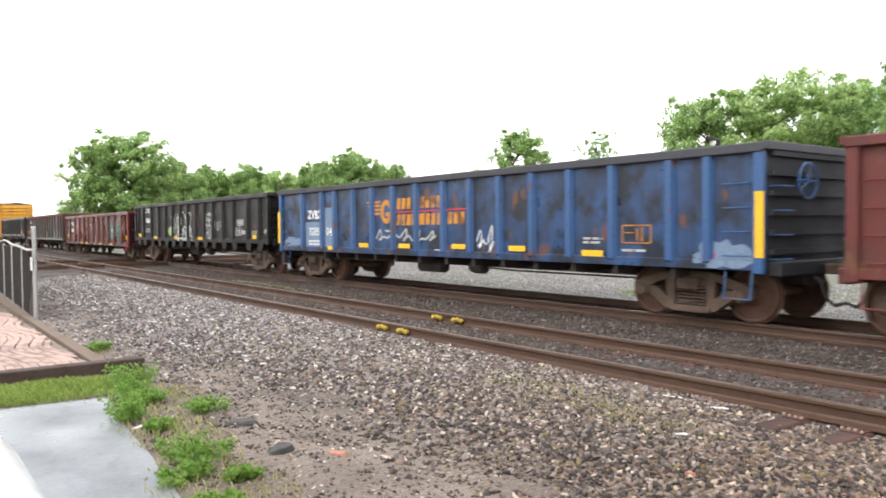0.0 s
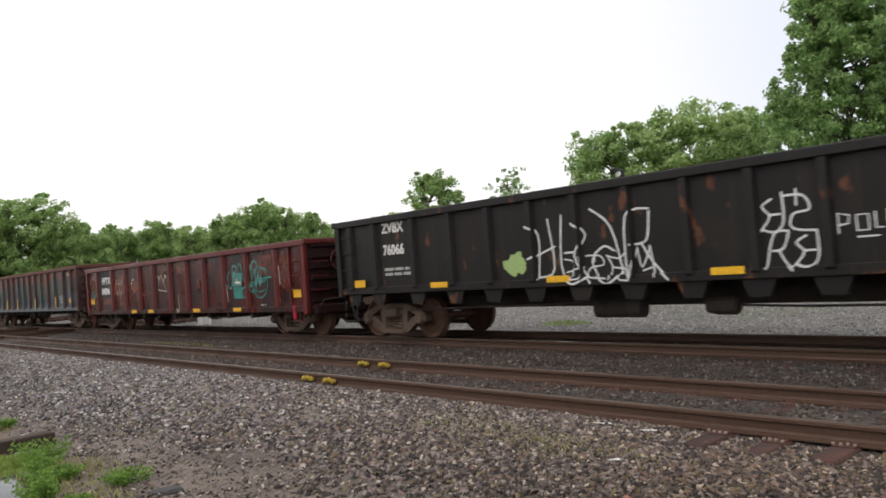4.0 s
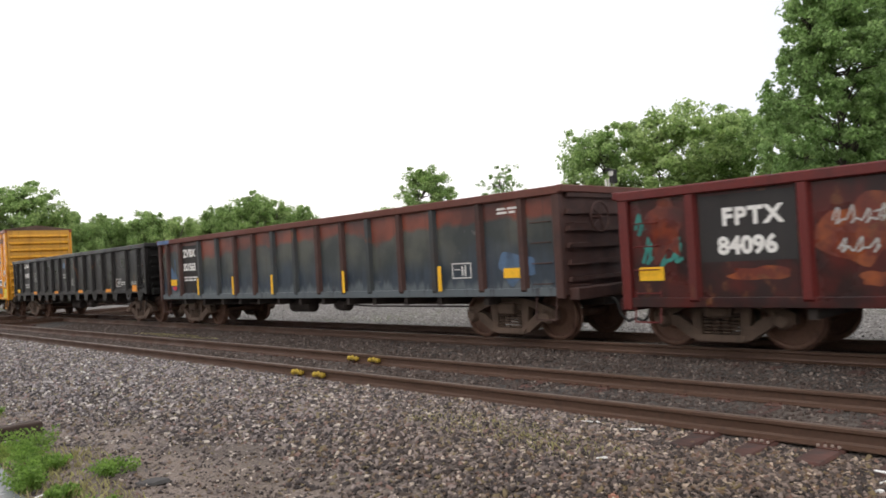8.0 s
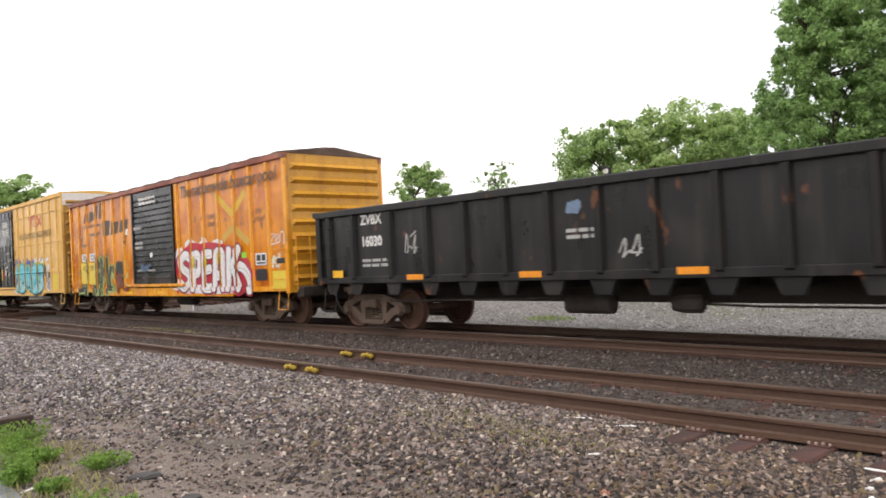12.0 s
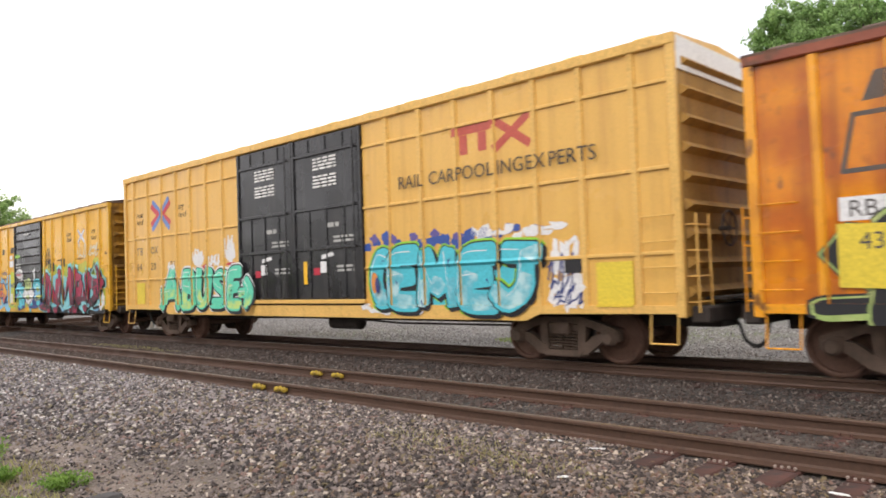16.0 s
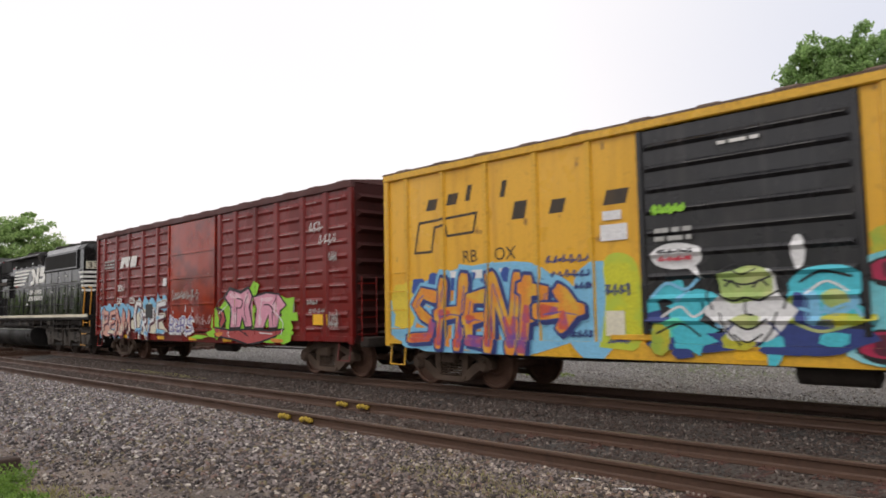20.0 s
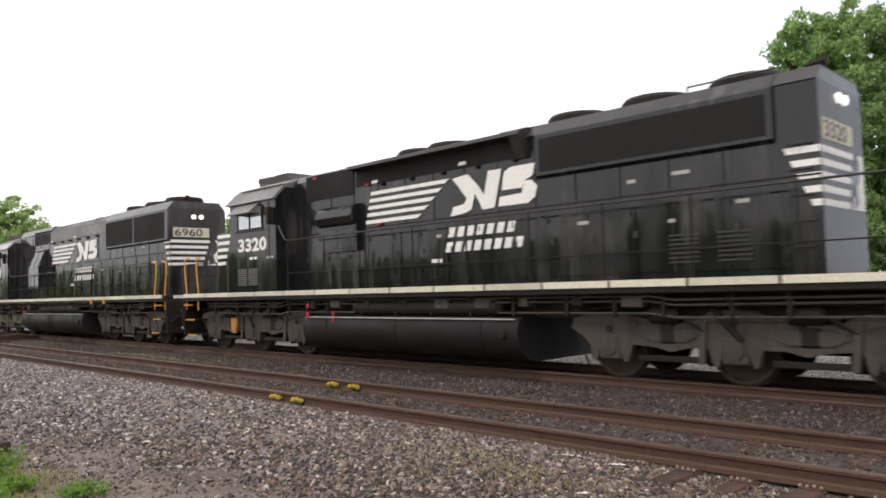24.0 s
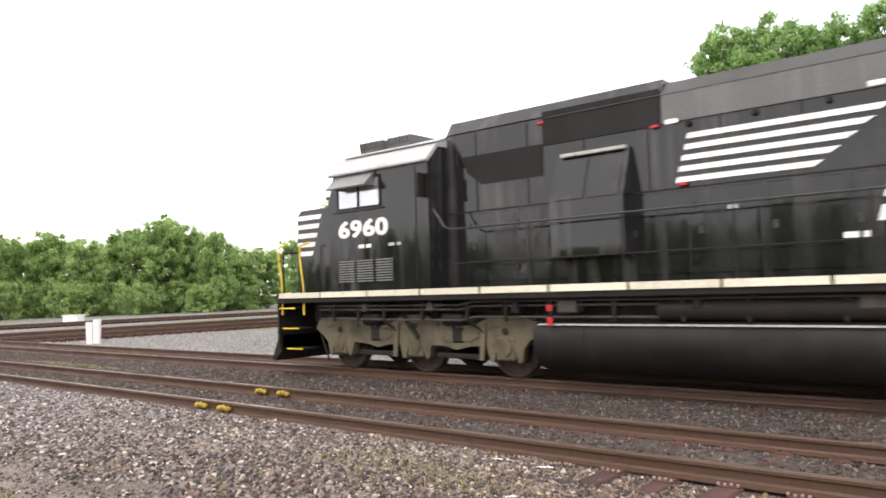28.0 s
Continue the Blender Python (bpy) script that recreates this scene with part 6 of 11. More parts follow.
# pale rib edges: scuffs, with the ribs' highlights put into the colour
M_RIBLIGHT = paint("rib_highlight_scuff", (0.16, 0.155, 0.15), (0.02, 0.02, 0.02), 0.6, 0.3, 0.5, 0.0, 6.0)


def boxcar(label, x, half, posts, doors, z_top, z_sill, m_body, m_post, m_door, m_roof, m_end, door_ribs, rows=(), panel_slots=0, seams=13, post_w=0.045, ridge=0.16, m_track=None, track_y=1.62, m_top=None, over=0.6, trucks=None):
    car = thing("boxcar", label, "boxcar", "freight cars")
    car["paint_low"], car["paint_ledge"], car["paint_step"] = z_sill - 0.1, z_sill + 0.165, 0.05
    d0, d1 = doors[0][0], doors[-1][1]
    for s in (-1, 1):
        for a, b in ((-half, d0), (d1, half)):
            k = Kit()
            k.box(a, b, min(s * 1.53, s * 1.47), max(s * 1.53, s * 1.47), z_sill + 0.12, z_top - 0.05)
            k.part("side_wall", m_body, car)
        k = Kit()
        k.box(-half - 0.02, half + 0.02, min(s * 1.46, s * 1.6), max(s * 1.46, s * 1.6), z_top - 0.16, z_top, 0.02)
        k.part("eave", m_roof, car)
        k = Kit()
        k.prism([(-half, z_sill + 0.16), (-half, z_sill + 0.04), (-half + 2.6, z_sill + 0.02), (-half + 2.9, z_sill - 0.1), (half - 2.9, z_sill - 0.1), (half - 2.6, z_sill + 0.02), (half, z_sill + 0.04), (half, z_sill + 0.16)], "y", s * 1.50, s * 1.575)
        k.part("side_sill", m_post, car)
        for px in posts:
            k = Kit()
            w = post_w
            k.add([(px - w * 1.5, s * 1.53, z_sill + 0.1), (px - w, s * 1.58, z_sill + 0.1), (px + w, s * 1.58, z_sill + 0.1), (px + w * 1.5, s * 1.53, z_sill + 0.1),
                   (px - w * 1.5, s * 1.53, z_top - 0.15), (px - w, s * 1.58, z_top - 0.15), (px + w, s * 1.58, z_top - 0.15), (px + w * 1.5, s * 1.53, z_top - 0.15)],
                  [(0, 1, 5, 4), (1, 2, 6, 5), (2, 3, 7, 6), (0, 3, 2, 1), (4, 5, 6, 7), (0, 4, 7, 3)])
            k.part("side_post", m_post, car)
        for px in (-half + 0.06, half - 0.06):
            k = Kit()
            k.box(px - 0.07, px + 0.07, min(s * 1.5, s * 1.585), max(s * 1.5, s * 1.585), z_sill - 0.02, z_top - 0.1, 0.012)
            k.part("corner_post", m_post, car)
        for z in rows:
            for a, b in ((-half, d0), (d1, half)):
                k = Kit()
                k.box(a, b, min(s * 1.53, s * 1.565), max(s * 1.53, s * 1.565), z - 0.03, z + 0.03, 0.01)
                k.part("girth_rail", m_post, car)
        for a, b in doors:
            k = Kit()
            k.box(a + 0.02, b - 0.02, min(s * 1.50, s * 1.56), max(s * 1.50, s * 1.56), z_sill + 0.3, z_top - 0.18, 0.01)
            door = k.part("door", m_door, car, "dark door panel")
            if s < 0:
                n = door_ribs
                for i in range(n):
                    z = z_sill + 0.5 + i * (z_top - z_sill - 0.95) / max(1, n - 1)
                    r = Kit()
                    h = 0.055 if n < 12 else 0.035
                    r.add([(a + 0.12, -1.56, z - h), (a + 0.16, -1.605, z), (a + 0.12, -1.56, z + h), (b - 0.12, -1.56, z - h), (b - 0.16, -1.605, z), (b - 0.12, -1.56, z + h)],
                          [(0, 1, 4, 3), (1, 2, 5, 4), (0, 2, 1), (3, 4, 5), (0, 3, 5, 2)])
                    rib = r.part("door_rib", m_door, door)
                    # pale strip on the rib, part scuff and part painted highlight
                    if (i * 5 + n) % 3:
                        u0, u1 = 0.15 + 0.1 * ((i * 3) % 5), 0.95 - 0.12 * ((i * 7) % 4)
                        g = Kit()
                        g.box(a + (b - a) * u0, a + (b - a) * u1, -1.6075, -1.596, z + 0.002, z + 0.012)
                        g.part("edge_highlight", M_RIBLIGHT, rib)
                for e in (a + 0.05, b - 0.05):
                    r = Kit()
                    r.box(e - 0.04, e + 0.04, -1.6, -1.555, z_sill + 0.3, z_top - 0.18, 0.01)
                    r.part("door_stile", m_door, door)
        k = Kit()
        k.box(d0 - over, d1 + over, min(s * 1.53, s * track_y), max(s * 1.53, s * track_y), z_sill + 0.2, z_sill + 0.29, 0.01)
        k.part("door_track", m_track or m_post, car)
    r = Kit()
    r.prism([(-1.6, z_top - 0.03), (1.6, z_top - 0.03), (1.6, z_top + 0.01), (0, z_top + ridge), (-1.6, z_top + 0.01)], "x", -half - 0.02, half + 0.02)
    r.part("roof", m_top or m_roof, car)
    for i in range(seams):
        sx = -half + 0.5 + i * (2 * half - 1.0) / (seams - 1)
        q = Kit()
        q.prism([(-1.56, z_top + 0.012), (0, z_top + ridge), (1.56, z_top + 0.012), (1.5, z_top + 0.06), (0, z_top + ridge + 0.055), (-1.5, z_top + 0.06)], "x", sx - 0.16, sx + 0.16)
        q.part("roof_rib", m_top or m_roof, car)
    for s in (-1, 1):
        k = Kit()
        k.box(min(s * half, s * (half - 0.06)), max(s * half, s * (half - 0.06)), -1.5, 1.5, z_sill, z_top)
        k.prism([(-1.5, z_top), (1.5, z_top), (0, z_top + ridge)], "x", s * (half - 0.06), s * half)
        k.part("end_wall", m_end, car)
        for i in range(9):
            z = z_sill + 0.35 + i * (z_top - z_sill - 0.6) / 8.3
            c = Kit()
            c.add([(s * half, -1.42, z - 0.09), (s * (half + 0.11), -1.34, z), (s * half, -1.42, z + 0.09), (s * half, 1.42, z - 0.09), (s * (half + 0.11), 1.34, z), (s * half, 1.42, z + 0.09)],
                  [(0, 1, 4, 3), (1, 2, 5, 4), (0, 2, 1), (3, 4, 5), (0, 3, 5, 2)])
            c.part("end_corrugation", m_end, car)
        rungs(car, s * (half - 0.36), -1.63, [z_sill + 0.35 + i * 0.38 for i in range(4)], 0.26, m_post)
        for z in [z_sill + 0.2 + i * 0.38 for i in range(4)]:
            g = Kit()
            g.path([(s * half, -1.42, z), (s * (half + 0.16), -1.42, z), (s * (half + 0.16), -1.0, z), (s * half, -1.0, z)], 0.012, 6)
            g.part("end_ladder_rung", m_post, car)
        for y in (-1.42, -1.0):
            g = Kit()
            g.rod((s * (half + 0.16), y, z_sill + 0.05), (s * (half + 0.16), y, z_sill + 1.5), 0.016, 6)
            g.part("end_ladder_rail", m_post, car)
        stirrup(car, s * (half - 0.35), m_post)
        e = Kit()
        e.box(min(s * (half - 0.02), s * (half + 0.25)), max(s * (half - 0.02), s * (half + 0.25)), -1.35, 1.35, 0.75, z_sill + 0.14, 0.03)
        e.part("end_sill", M_UNDER, car)
        p = Kit()
        p.box(min(s * half, s * (half + 0.35)), max(s * half, s * (half + 0.35)), -0.9, 0.9, z_sill + 0.22, z_sill + 0.26)
        p.part("crossover_platform", M_UNDER, car)
        coupler(car, s * (half + 0.12), s)
    brake_wheel(car, half + 0.2, -0.35, z_sill + 1.3, M_UNDER)
    u = Kit()
    u.box(-half, half, -0.33, 0.33, 0.62, z_sill + 0.12)
    u.part("centre_sill", M_UNDER, car)
    f = Kit()
    f.box(-half + 0.05, half - 0.05, -1.47, 1.47, z_sill + 0.12, z_sill + 0.2)
    f.part("floor", M_UNDER, car)
    t = Kit()
    t.disc_stack((0.8, -0.85, 0.6), [(-0.55, 0.05), (-0.5, 0.16), (0.5, 0.16), (0.55, 0.05)], 14, "x")
    t.part("air_reservoir", M_UNDER, car, smooth=40)
    t = Kit()
    t.path([(1.3, -1.1, 0.7), (2.8, -1.0, 0.62), (half - 3.0, -0.6, 0.6)], 0.022)
    t.part("brake_rod", M_UNDER, car)
    t = Kit()
    t.path([(-0.4, -1.2, 0.72), (-2.8, -1.25, 0.68), (-half + 3.0, -1.1, 0.66)], 0.022)
    t.part("brake_rod", M_UNDER, car)
    for tx in trucks:
        freight_truck(car, tx)
    return rest(car, x)


def cross_mark(car, x0, x1, z0, z1, m_a, m_b, y, w=0.2):
    """A painted X of crossing bands."""
    flat_paint(car, [(m_a, band([(x0, z1), (x1, z0)], w)), (m_b, band([(x0, z0), (x1, z1)], w))], y, name="cross_mark")


M_DOOR = paint("black_door_paint", (0.017, 0.017, 0.019), (0.075, 0.07, 0.066), 0.35, 0.45, 0.24, 0.0, 1.5, grain=0.03)
M_SLATE = paint("faded_slate_lettering", (0.085, 0.075, 0.068), (0.22, 0.10, 0.03), 0.35, 0.4, 0.6, 0.0, 2.5)

# boxcar ends: dirt, plus the next car's shade darkened into the colour
M_SHADEYEL = paint("shaded_sooty_yellow_end", (0.36, 0.18, 0.025), (0.06, 0.035, 0.016), 0.5, 0.7, 0.7, 0.0, 1.2, second=(0.16, 0.08, 0.018), spec=0.2)
M_SHADERED = paint("shaded_sooty_red_boxcar_end", (0.05, 0.012, 0.011), (0.016, 0.011, 0.01), 0.5, 0.6, 0.75, 0.0, 1.2, spec=0.2)
M_BUFFEND = paint("shaded_dusty_buff_end", (0.40, 0.22, 0.05), (0.10, 0.06, 0.03), 0.5, 0.6, 0.6, 0.0, 0.9, spec=0.25)

# orange boxcar, rust-stained
M_TOPR = paint("rusty_galvanised_roof", (0.13, 0.085, 0.06), (0.05, 0.025, 0.018), 0.6, 0.2, 0.7, 0.0, 1.5, rust=0.5)
M_OR = paint("rust_stained_orange", (0.70, 0.242, 0.007), (0.24, 0.05, 0.007), 0.5, 0.85, 0.22, 0.0, 0.6, second=(0.50, 0.125, 0.006), rust=0.25, dent=0.3, grain=0.05)
M_ORP = paint("orange_post_paint", (0.78, 0.33, 0.018), (0.30, 0.08, 0.012), 0.45, 0.55, 0.25, 0.0, 1.2, rust=0.2, grain=0.05)
M_ORR = paint("rusty_roof_edge", (0.34, 0.09, 0.035), (0.14, 0.03, 0.02), 0.75, 0.3, 0.4, 0.0, 0.8, rust=0.5)
M_ORE = paint("yellow_end_paint", (0.66, 0.33, 0.035), (0.25, 0.10, 0.02), 0.35, 0.5, 0.35, 0.0, 1.0)
P_OR = [-7.1, -6.22, -5.3, -4.43, -3.55, -2.61, 1.68, 2.49, 3.34, 4.28, 5.19, 6.08, 6.97]
orange = boxcar("rust-stained orange boxcar with black door and white graffiti", -101.06, 7.92, [p + 0.06 for p in P_OR], [(-1.71, 1.5)], 4.42, 0.88, M_OR, M_ORP, M_DOOR, M_ORR, M_ORE, 15, seams=14, ridge=0.2, m_top=M_TOPR, trucks=(-6.18, 6.18))
S_OR = spans([p + 0.06 for p in P_OR])
for n_, (bx, bz, bw_, bh) in enumerate(((-6.5, 3.55, 0.42, 0.36), (-5.95, 3.58, 0.5, 0.38), (-5.3, 3.64, 0.24, 0.5), (-4.9, 3.62, 0.26, 0.62), (-4.55, 2.96, 0.62, 0.55), (-3.8, 2.98, 0.66, 0.44), (-2.98, 3.02, 0.72, 0.42))):
    flat_paint(orange, [(M_SLATE, [[(bx, bz), (bx + bw_, bz + 0.02), (bx + bw_ + 0.16, bz + bh), (bx + 0.16, bz + bh)]])], WALL, S_OR, POST_D, "emblem_bar")
flat_paint(orange, [(M_SLATE, band([(-6.75, 2.7), (-6.6, 3.4), (-4.75, 3.42), (-4.85, 3.1), (-5.85, 3.08), (-6.0, 2.72), (-6.75, 2.7)], 0.06))], WALL, S_OR, POST_D, "emblem")
for i, (w_, wx) in enumerate((("The", 2.06), ("nationwide", 2.84), ("boxcar", 5.16), ("pool", 6.64))):
    lettering(w_, 0.5, wx, 3.77, -1.587, M_SLATE, orange, shear=0.2, stretch=0.98 if i else 0.84, deep=0.002, bold=0.006)
flat_paint(orange, [(spray("faded_yellow", (0.66, 0.42, 0.035)), band([(4.33, 3.6), (5.08, 3.08)], 0.2) + band([(5.18, 3.08), (5.85, 3.6)], 0.2) + band([(5.13, 3.04), (5.14, 2.78)], 0.12)), (spray("dull_yellow", (0.58, 0.35, 0.05)), band([(4.6, 2.4), (5.08, 2.68)], 0.2) + band([(5.2, 2.68), (5.92, 2.25)], 0.2))], WALL, S_OR, POST_D, "cross_mark")
for wx, wz, a_ in ((3.66, 3.02, "next"), (3.66, 2.8, "load"), (6.36, 2.98, "any"), (6.32, 2.76, "road")):
    lettering(a_, 0.26, wx, wz, WALL - 0.003, M_SLATE, orange, shear=0.3, deep=0.002)
flat_paint(orange, [(S_WHITE, [[(-6.82, 2.08), (-6.15, 2.08), (-6.15, 2.38), (-6.82, 2.38)], [(-5.98, 2.08), (-5.32, 2.08), (-5.32, 2.38), (-5.98, 2.38)], [(-2.42, 2.9), (-2.2, 2.9), (-2.2, 3.1), (-2.42, 3.1)]])], WALL, (), 0, "paint_patch")
lettering("RB", 0.3, -6.72, 2.13, WALL - 0.006, M_SLATE, orange, deep=0.002)
lettering("OX", 0.3, -5.86, 2.13, WALL - 0.006, M_SLATE, orange, deep=0.002)
S_FERN = spray("fern_green", (0.34, 0.46, 0.14), (0.46, 0.50, 0.20))
mural(orange, (("S", -7.0, -6.3, 0.98, 1.9), ("N", -6.35, -5.3, 0.95, 1.95), ("R", -5.25, -4.7, 0.98, 1.95), ("M", -4.85, -4.15, 0.98, 2.0), ("C", -4.1, -3.6, 1.0, 1.75)), WALL - 0.004, S_OR, POST_D, 0.27, S_BLACK, None, S_FERN, S_BLACK, 0.07, 0.1, True, seed=51, shade=S_FERN)
flat_paint(orange, [(S_YELLOW, [[(-6.85, 1.25), (-6.12, 1.22), (-6.12, 2.02), (-6.85, 2.05)], [(-6.0, 1.2), (-5.3, 1.18), (-5.3, 2.02), (-6.0, 2.04)]])], WALL - 0.035, (), 0, "paint_patch")
lettering("43", 0.3, -6.6, 1.72, WALL - 0.042, M_SLATE, orange, deep=0.002)
lettering("139", 0.3, -5.95, 1.72, WALL - 0.042, M_SLATE, orange, deep=0.002)
flat_paint(orange, [(M_RUSTO, [smooth_ring(blob(-3.05, 1.45, 0.34, 0.52, 17, 14, 0.2)), smooth_ring(blob(-2.35, 1.08, 0.34, 0.12, 18, 12, 0.3))]), (S_BLACK, [[(-3.3, 1.58), (-2.7, 1.58), (-2.7, 1.98), (-3.3, 1.98)]])], WALL - 0.03, S_OR, POST_D)
flat_paint(orange, [(S_WHITE, [smooth_ring(blob(3.2, 1.78, 1.85, 0.66, 64, 30, 0.2)), smooth_ring(blob(1.78, 1.95, 0.26, 0.42, 63, 14, 0.3))]), (S_RED, [smooth_ring(blob(3.4, 1.68, 1.98, 0.7, 61, 26, 0.1)), smooth_ring(blob(5.5, 1.38, 0.72, 0.56, 62, 14, 0.18)), smooth_ring(blob(1.75, 1.1, 0.2, 0.26, 66, 12, 0.3))]), (S_WHITE, [smooth_ring(blob(3.5, 0.98, 1.9, 0.13, 65, 26, 0.25))])], WALL, S_OR, POST_D)
flat_paint(orange, [(S_FERN, [smooth_ring(blob(px, pz, rx, rz, 360 + i, 10, 0.4)) for i, (px, pz, rx, rz) in enumerate(((-3.62, 1.5, 0.1, 0.2), (-3.5, 1.1, 0.16, 0.1), (-3.4, 1.86, 0.1, 0.06), (-2.3, 1.5, 0.05, 0.14)))])], WALL - 0.036, S_OR, POST_D)
ribbon([smooth([(-3.7, 1.3), (-3.45, 1.55), (-3.55, 1.8)], 4), smooth([(-2.62, 2.02), (-2.3, 1.96), (-2.24, 1.7)], 4), smooth([(-2.5, 1.12), (-2.3, 1.22), (-2.14, 1.1)], 4), smooth([(-2.62, 1.5), (-2.4, 1.42), (-2.2, 1.5)], 4)], 0.03, WALL - 0.04, S_FERN, orange, S_OR, POST_D)
def ring_of(cx, cz, rx, rz, seed):
    return smooth_ring(blob(cx, cz, rx, rz, seed, 11, 0.2))


SPEAK = {
    "S": [[(0.66, 0.92), (0.4, 1.02), (0.08, 0.86), (0.16, 0.62), (0.56, 0.44), (0.62, 0.18), (0.3, 0.02), (-0.04, 0.16)]],
    "P": [[(0.14, 1.0), (0.1, 0.5), (0.06, 0.0)], [(0.14, 0.98), (0.52, 1.0), (0.7, 0.76), (0.52, 0.48), (0.16, 0.44)]],
    "E": [[(0.6, 1.0), (0.12, 0.96), (0.08, 0.5), (0.1, 0.04), (0.68, 0.0)], [(0.12, 0.52), (0.54, 0.56)]],
    "A": [[(-0.02, 0.0), (0.06, 0.6), (0.14, 0.98), (0.4, 1.04), (0.62, 0.96), (0.64, 0.4), (0.7, 0.0)], [(0.06, 0.36), (0.62, 0.36)]],
    "K": [[(0.1, 1.06), (0.06, 0.5), (0.02, 0.0)], [(0.74, 1.08), (0.42, 0.74), (0.12, 0.5)], [(0.3, 0.6), (0.5, 0.34), (0.74, 0.0)]],
}
lift = WALL - 0.012
S_GREYED = spray("charcoal", (0.05, 0.05, 0.055))
SPEAK["swash"] = [[(0.0, 0.62), (0.4, 0.56), (0.72, 0.28), (0.8, -0.08)]]
for ch, sx, sw in (("swash", 5.2, 0.98), ("S", 1.8, 0.94), ("P", 2.62, 0.7), ("E", 3.3, 0.8), ("A", 4.02, 0.78), ("K", 4.8, 0.84)):
    form = [smooth([(sx + sw * px, 1.02 + 0.98 * pz) for px, pz in st], 5) for st in SPEAK[ch]]
    for wide, paint_ in ((0.4, S_RED), (0.335, S_GREYED), (0.275, S_WHITE)):
        for st in form:
            stroke(orange, st, wide, lift, paint_, S_OR, POST_D, 0.0, 0.8)
            lift -= 0.0004
    for st in form:
        stroke(orange, [(px + 0.09, pz - 0.06) for px, pz in st[1:-1]], 0.022, lift, M_GREYW, S_OR, POST_D)
        lift -= 0.0004
flat_paint(orange, [(S_YELLOW, [ring_of(px, pz, 0.08, 0.17, 890 + i) for i, (px, pz) in enumerate(((2.72, 1.8), (3.48, 1.76), (4.36, 1.86)))])], lift - 0.002, S_OR, POST_D)
lettering("NON", 0.17, 5.62, 0.98, lift - 0.006, S_BLACK, orange, deep=0.002)
ribbon([smooth(q_, 4) for q_ in ([(7.03, 2.36), (7.28, 2.38), (7.06, 2.14), (7.3, 2.14)], [(7.32, 2.24), (7.46, 2.28), (7.42, 2.38), (7.32, 2.28), (7.36, 2.15), (7.48, 2.18)], [(7.52, 2.14), (7.54, 2.38), (7.7, 2.4), (7.7, 2.1)])], 0.035, WALL - 0.004, S_WHITE, orange)
ribbon(scribble(7.05, 7.6, 1.5, 1.9, 72, 2), 0.08, WALL - 0.004, S_CREAM, orange)
flat_paint(orange, [(S_LIME, [[(5.57, 1.82), (5.83, 1.82), (5.83, 1.98), (5.57, 1.98)]]), (S_WHITE, [[(6.3, 1.6), (6.86, 1.6), (6.86, 1.92), (6.3, 1.92)]]), (S_BLACK, [[(6.36, 1.72), (6.56, 1.72), (6.56, 1.88), (6.36, 1.88)], [(6.62, 1.72), (6.8, 1.72), (6.8, 1.88), (6.62, 1.88)], [(6.36, 1.64), (6.8, 1.64), (6.8, 1.68), (6.36, 1.68)], [(6.3, 1.2), (6.85, 1.2), (6.85, 1.5), (6.3, 1.5)], [(7.35, 1.62), (7.75, 1.62), (7.75, 1.76), (7.35, 1.76)]]), (S_YELLOW, [[(7.12, 0.98), (7.82, 0.98), (7.82, 1.44), (7.12, 1.44)]])], WALL - 0.01, (), 0, "placard")
for a in (-5.1, -2.35, 0.12):
    strip(orange, a, a + 0.5, 0.84, 0.95, -1.58)
small_lines(orange, -1.0, 3.95, 1.3, 2, -1.607, M_WHITE, 0.08, 21)
small_lines(orange, -1.5, 3.0, 0.6, 1, -1.607, M_GREYW, 0.1, 22)
small_lines(orange, -1.4, 2.5, 0.6, 2, -1.607, M_GREYW, 0.08, 23)
flat_paint(orange, [(M_DULLBL, [blob(-0.85, 1.72, 0.18, 0.12, 66, 14, 0.5), blob(-0.5, 1.74, 0.2, 0.09, 68, 14, 0.5), blob(-0.65, 1.64, 0.3, 0.05, 69, 14, 0.4)]), (S_WHITE, [blob(-0.15, 2.12, 0.1, 0.09, 67)])], -1.61)
small_lines(orange, -1.3, 1.6, 1.4, 1, -1.607, M_GREYW, 0.05, 24)

# tall double-door boxcar
M_INK = paint("brown_black_stencil", (0.05, 0.042, 0.036), (0.2, 0.11, 0.04), 0.25, 0.3, 0.6, 0.0, 2.5)
M_TB = paint("buff_yellow_paint", (0.70, 0.41, 0.095), (0.46, 0.23, 0.05), 0.3, 0.5, 0.33, 0.0, 0.5, dent=0.12, grain=0.03, grime=0.12)
M_TBP = paint("buff_post_paint", (0.74, 0.45, 0.12), (0.35, 0.18, 0.04), 0.3, 0.3, 0.5, 0.0, 1.0)
P_TB = [-8.8, -7.84, -6.93, -6.03, -5.18, -4.31, -3.44, 3.08, 4.05, 5.0, 5.91, 6.83, 7.75, 8.7]
tall = boxcar("tall buff-yellow boxcar with black double doors and turquoise graffiti", -119.4, 9.42, P_TB, [(-2.61, -0.2), (-0.2, 2.31)], 5.02, 0.86, M_TB, M_TBP, M_DOOR, M_TBP, M_BUFFEND, 0, (4.36, 3.07, 1.8), seams=15, ridge=0.1, over=0.03, trucks=(-7.2, 6.93))
S_TB = spans(P_TB)
k = Kit()
k.box(9.42, 9.45, -1.52, 1.52, 4.5, 5.0, 0.006)
k.part("end_top_panel", M_WHITE, tall, "whitish upper end panel")
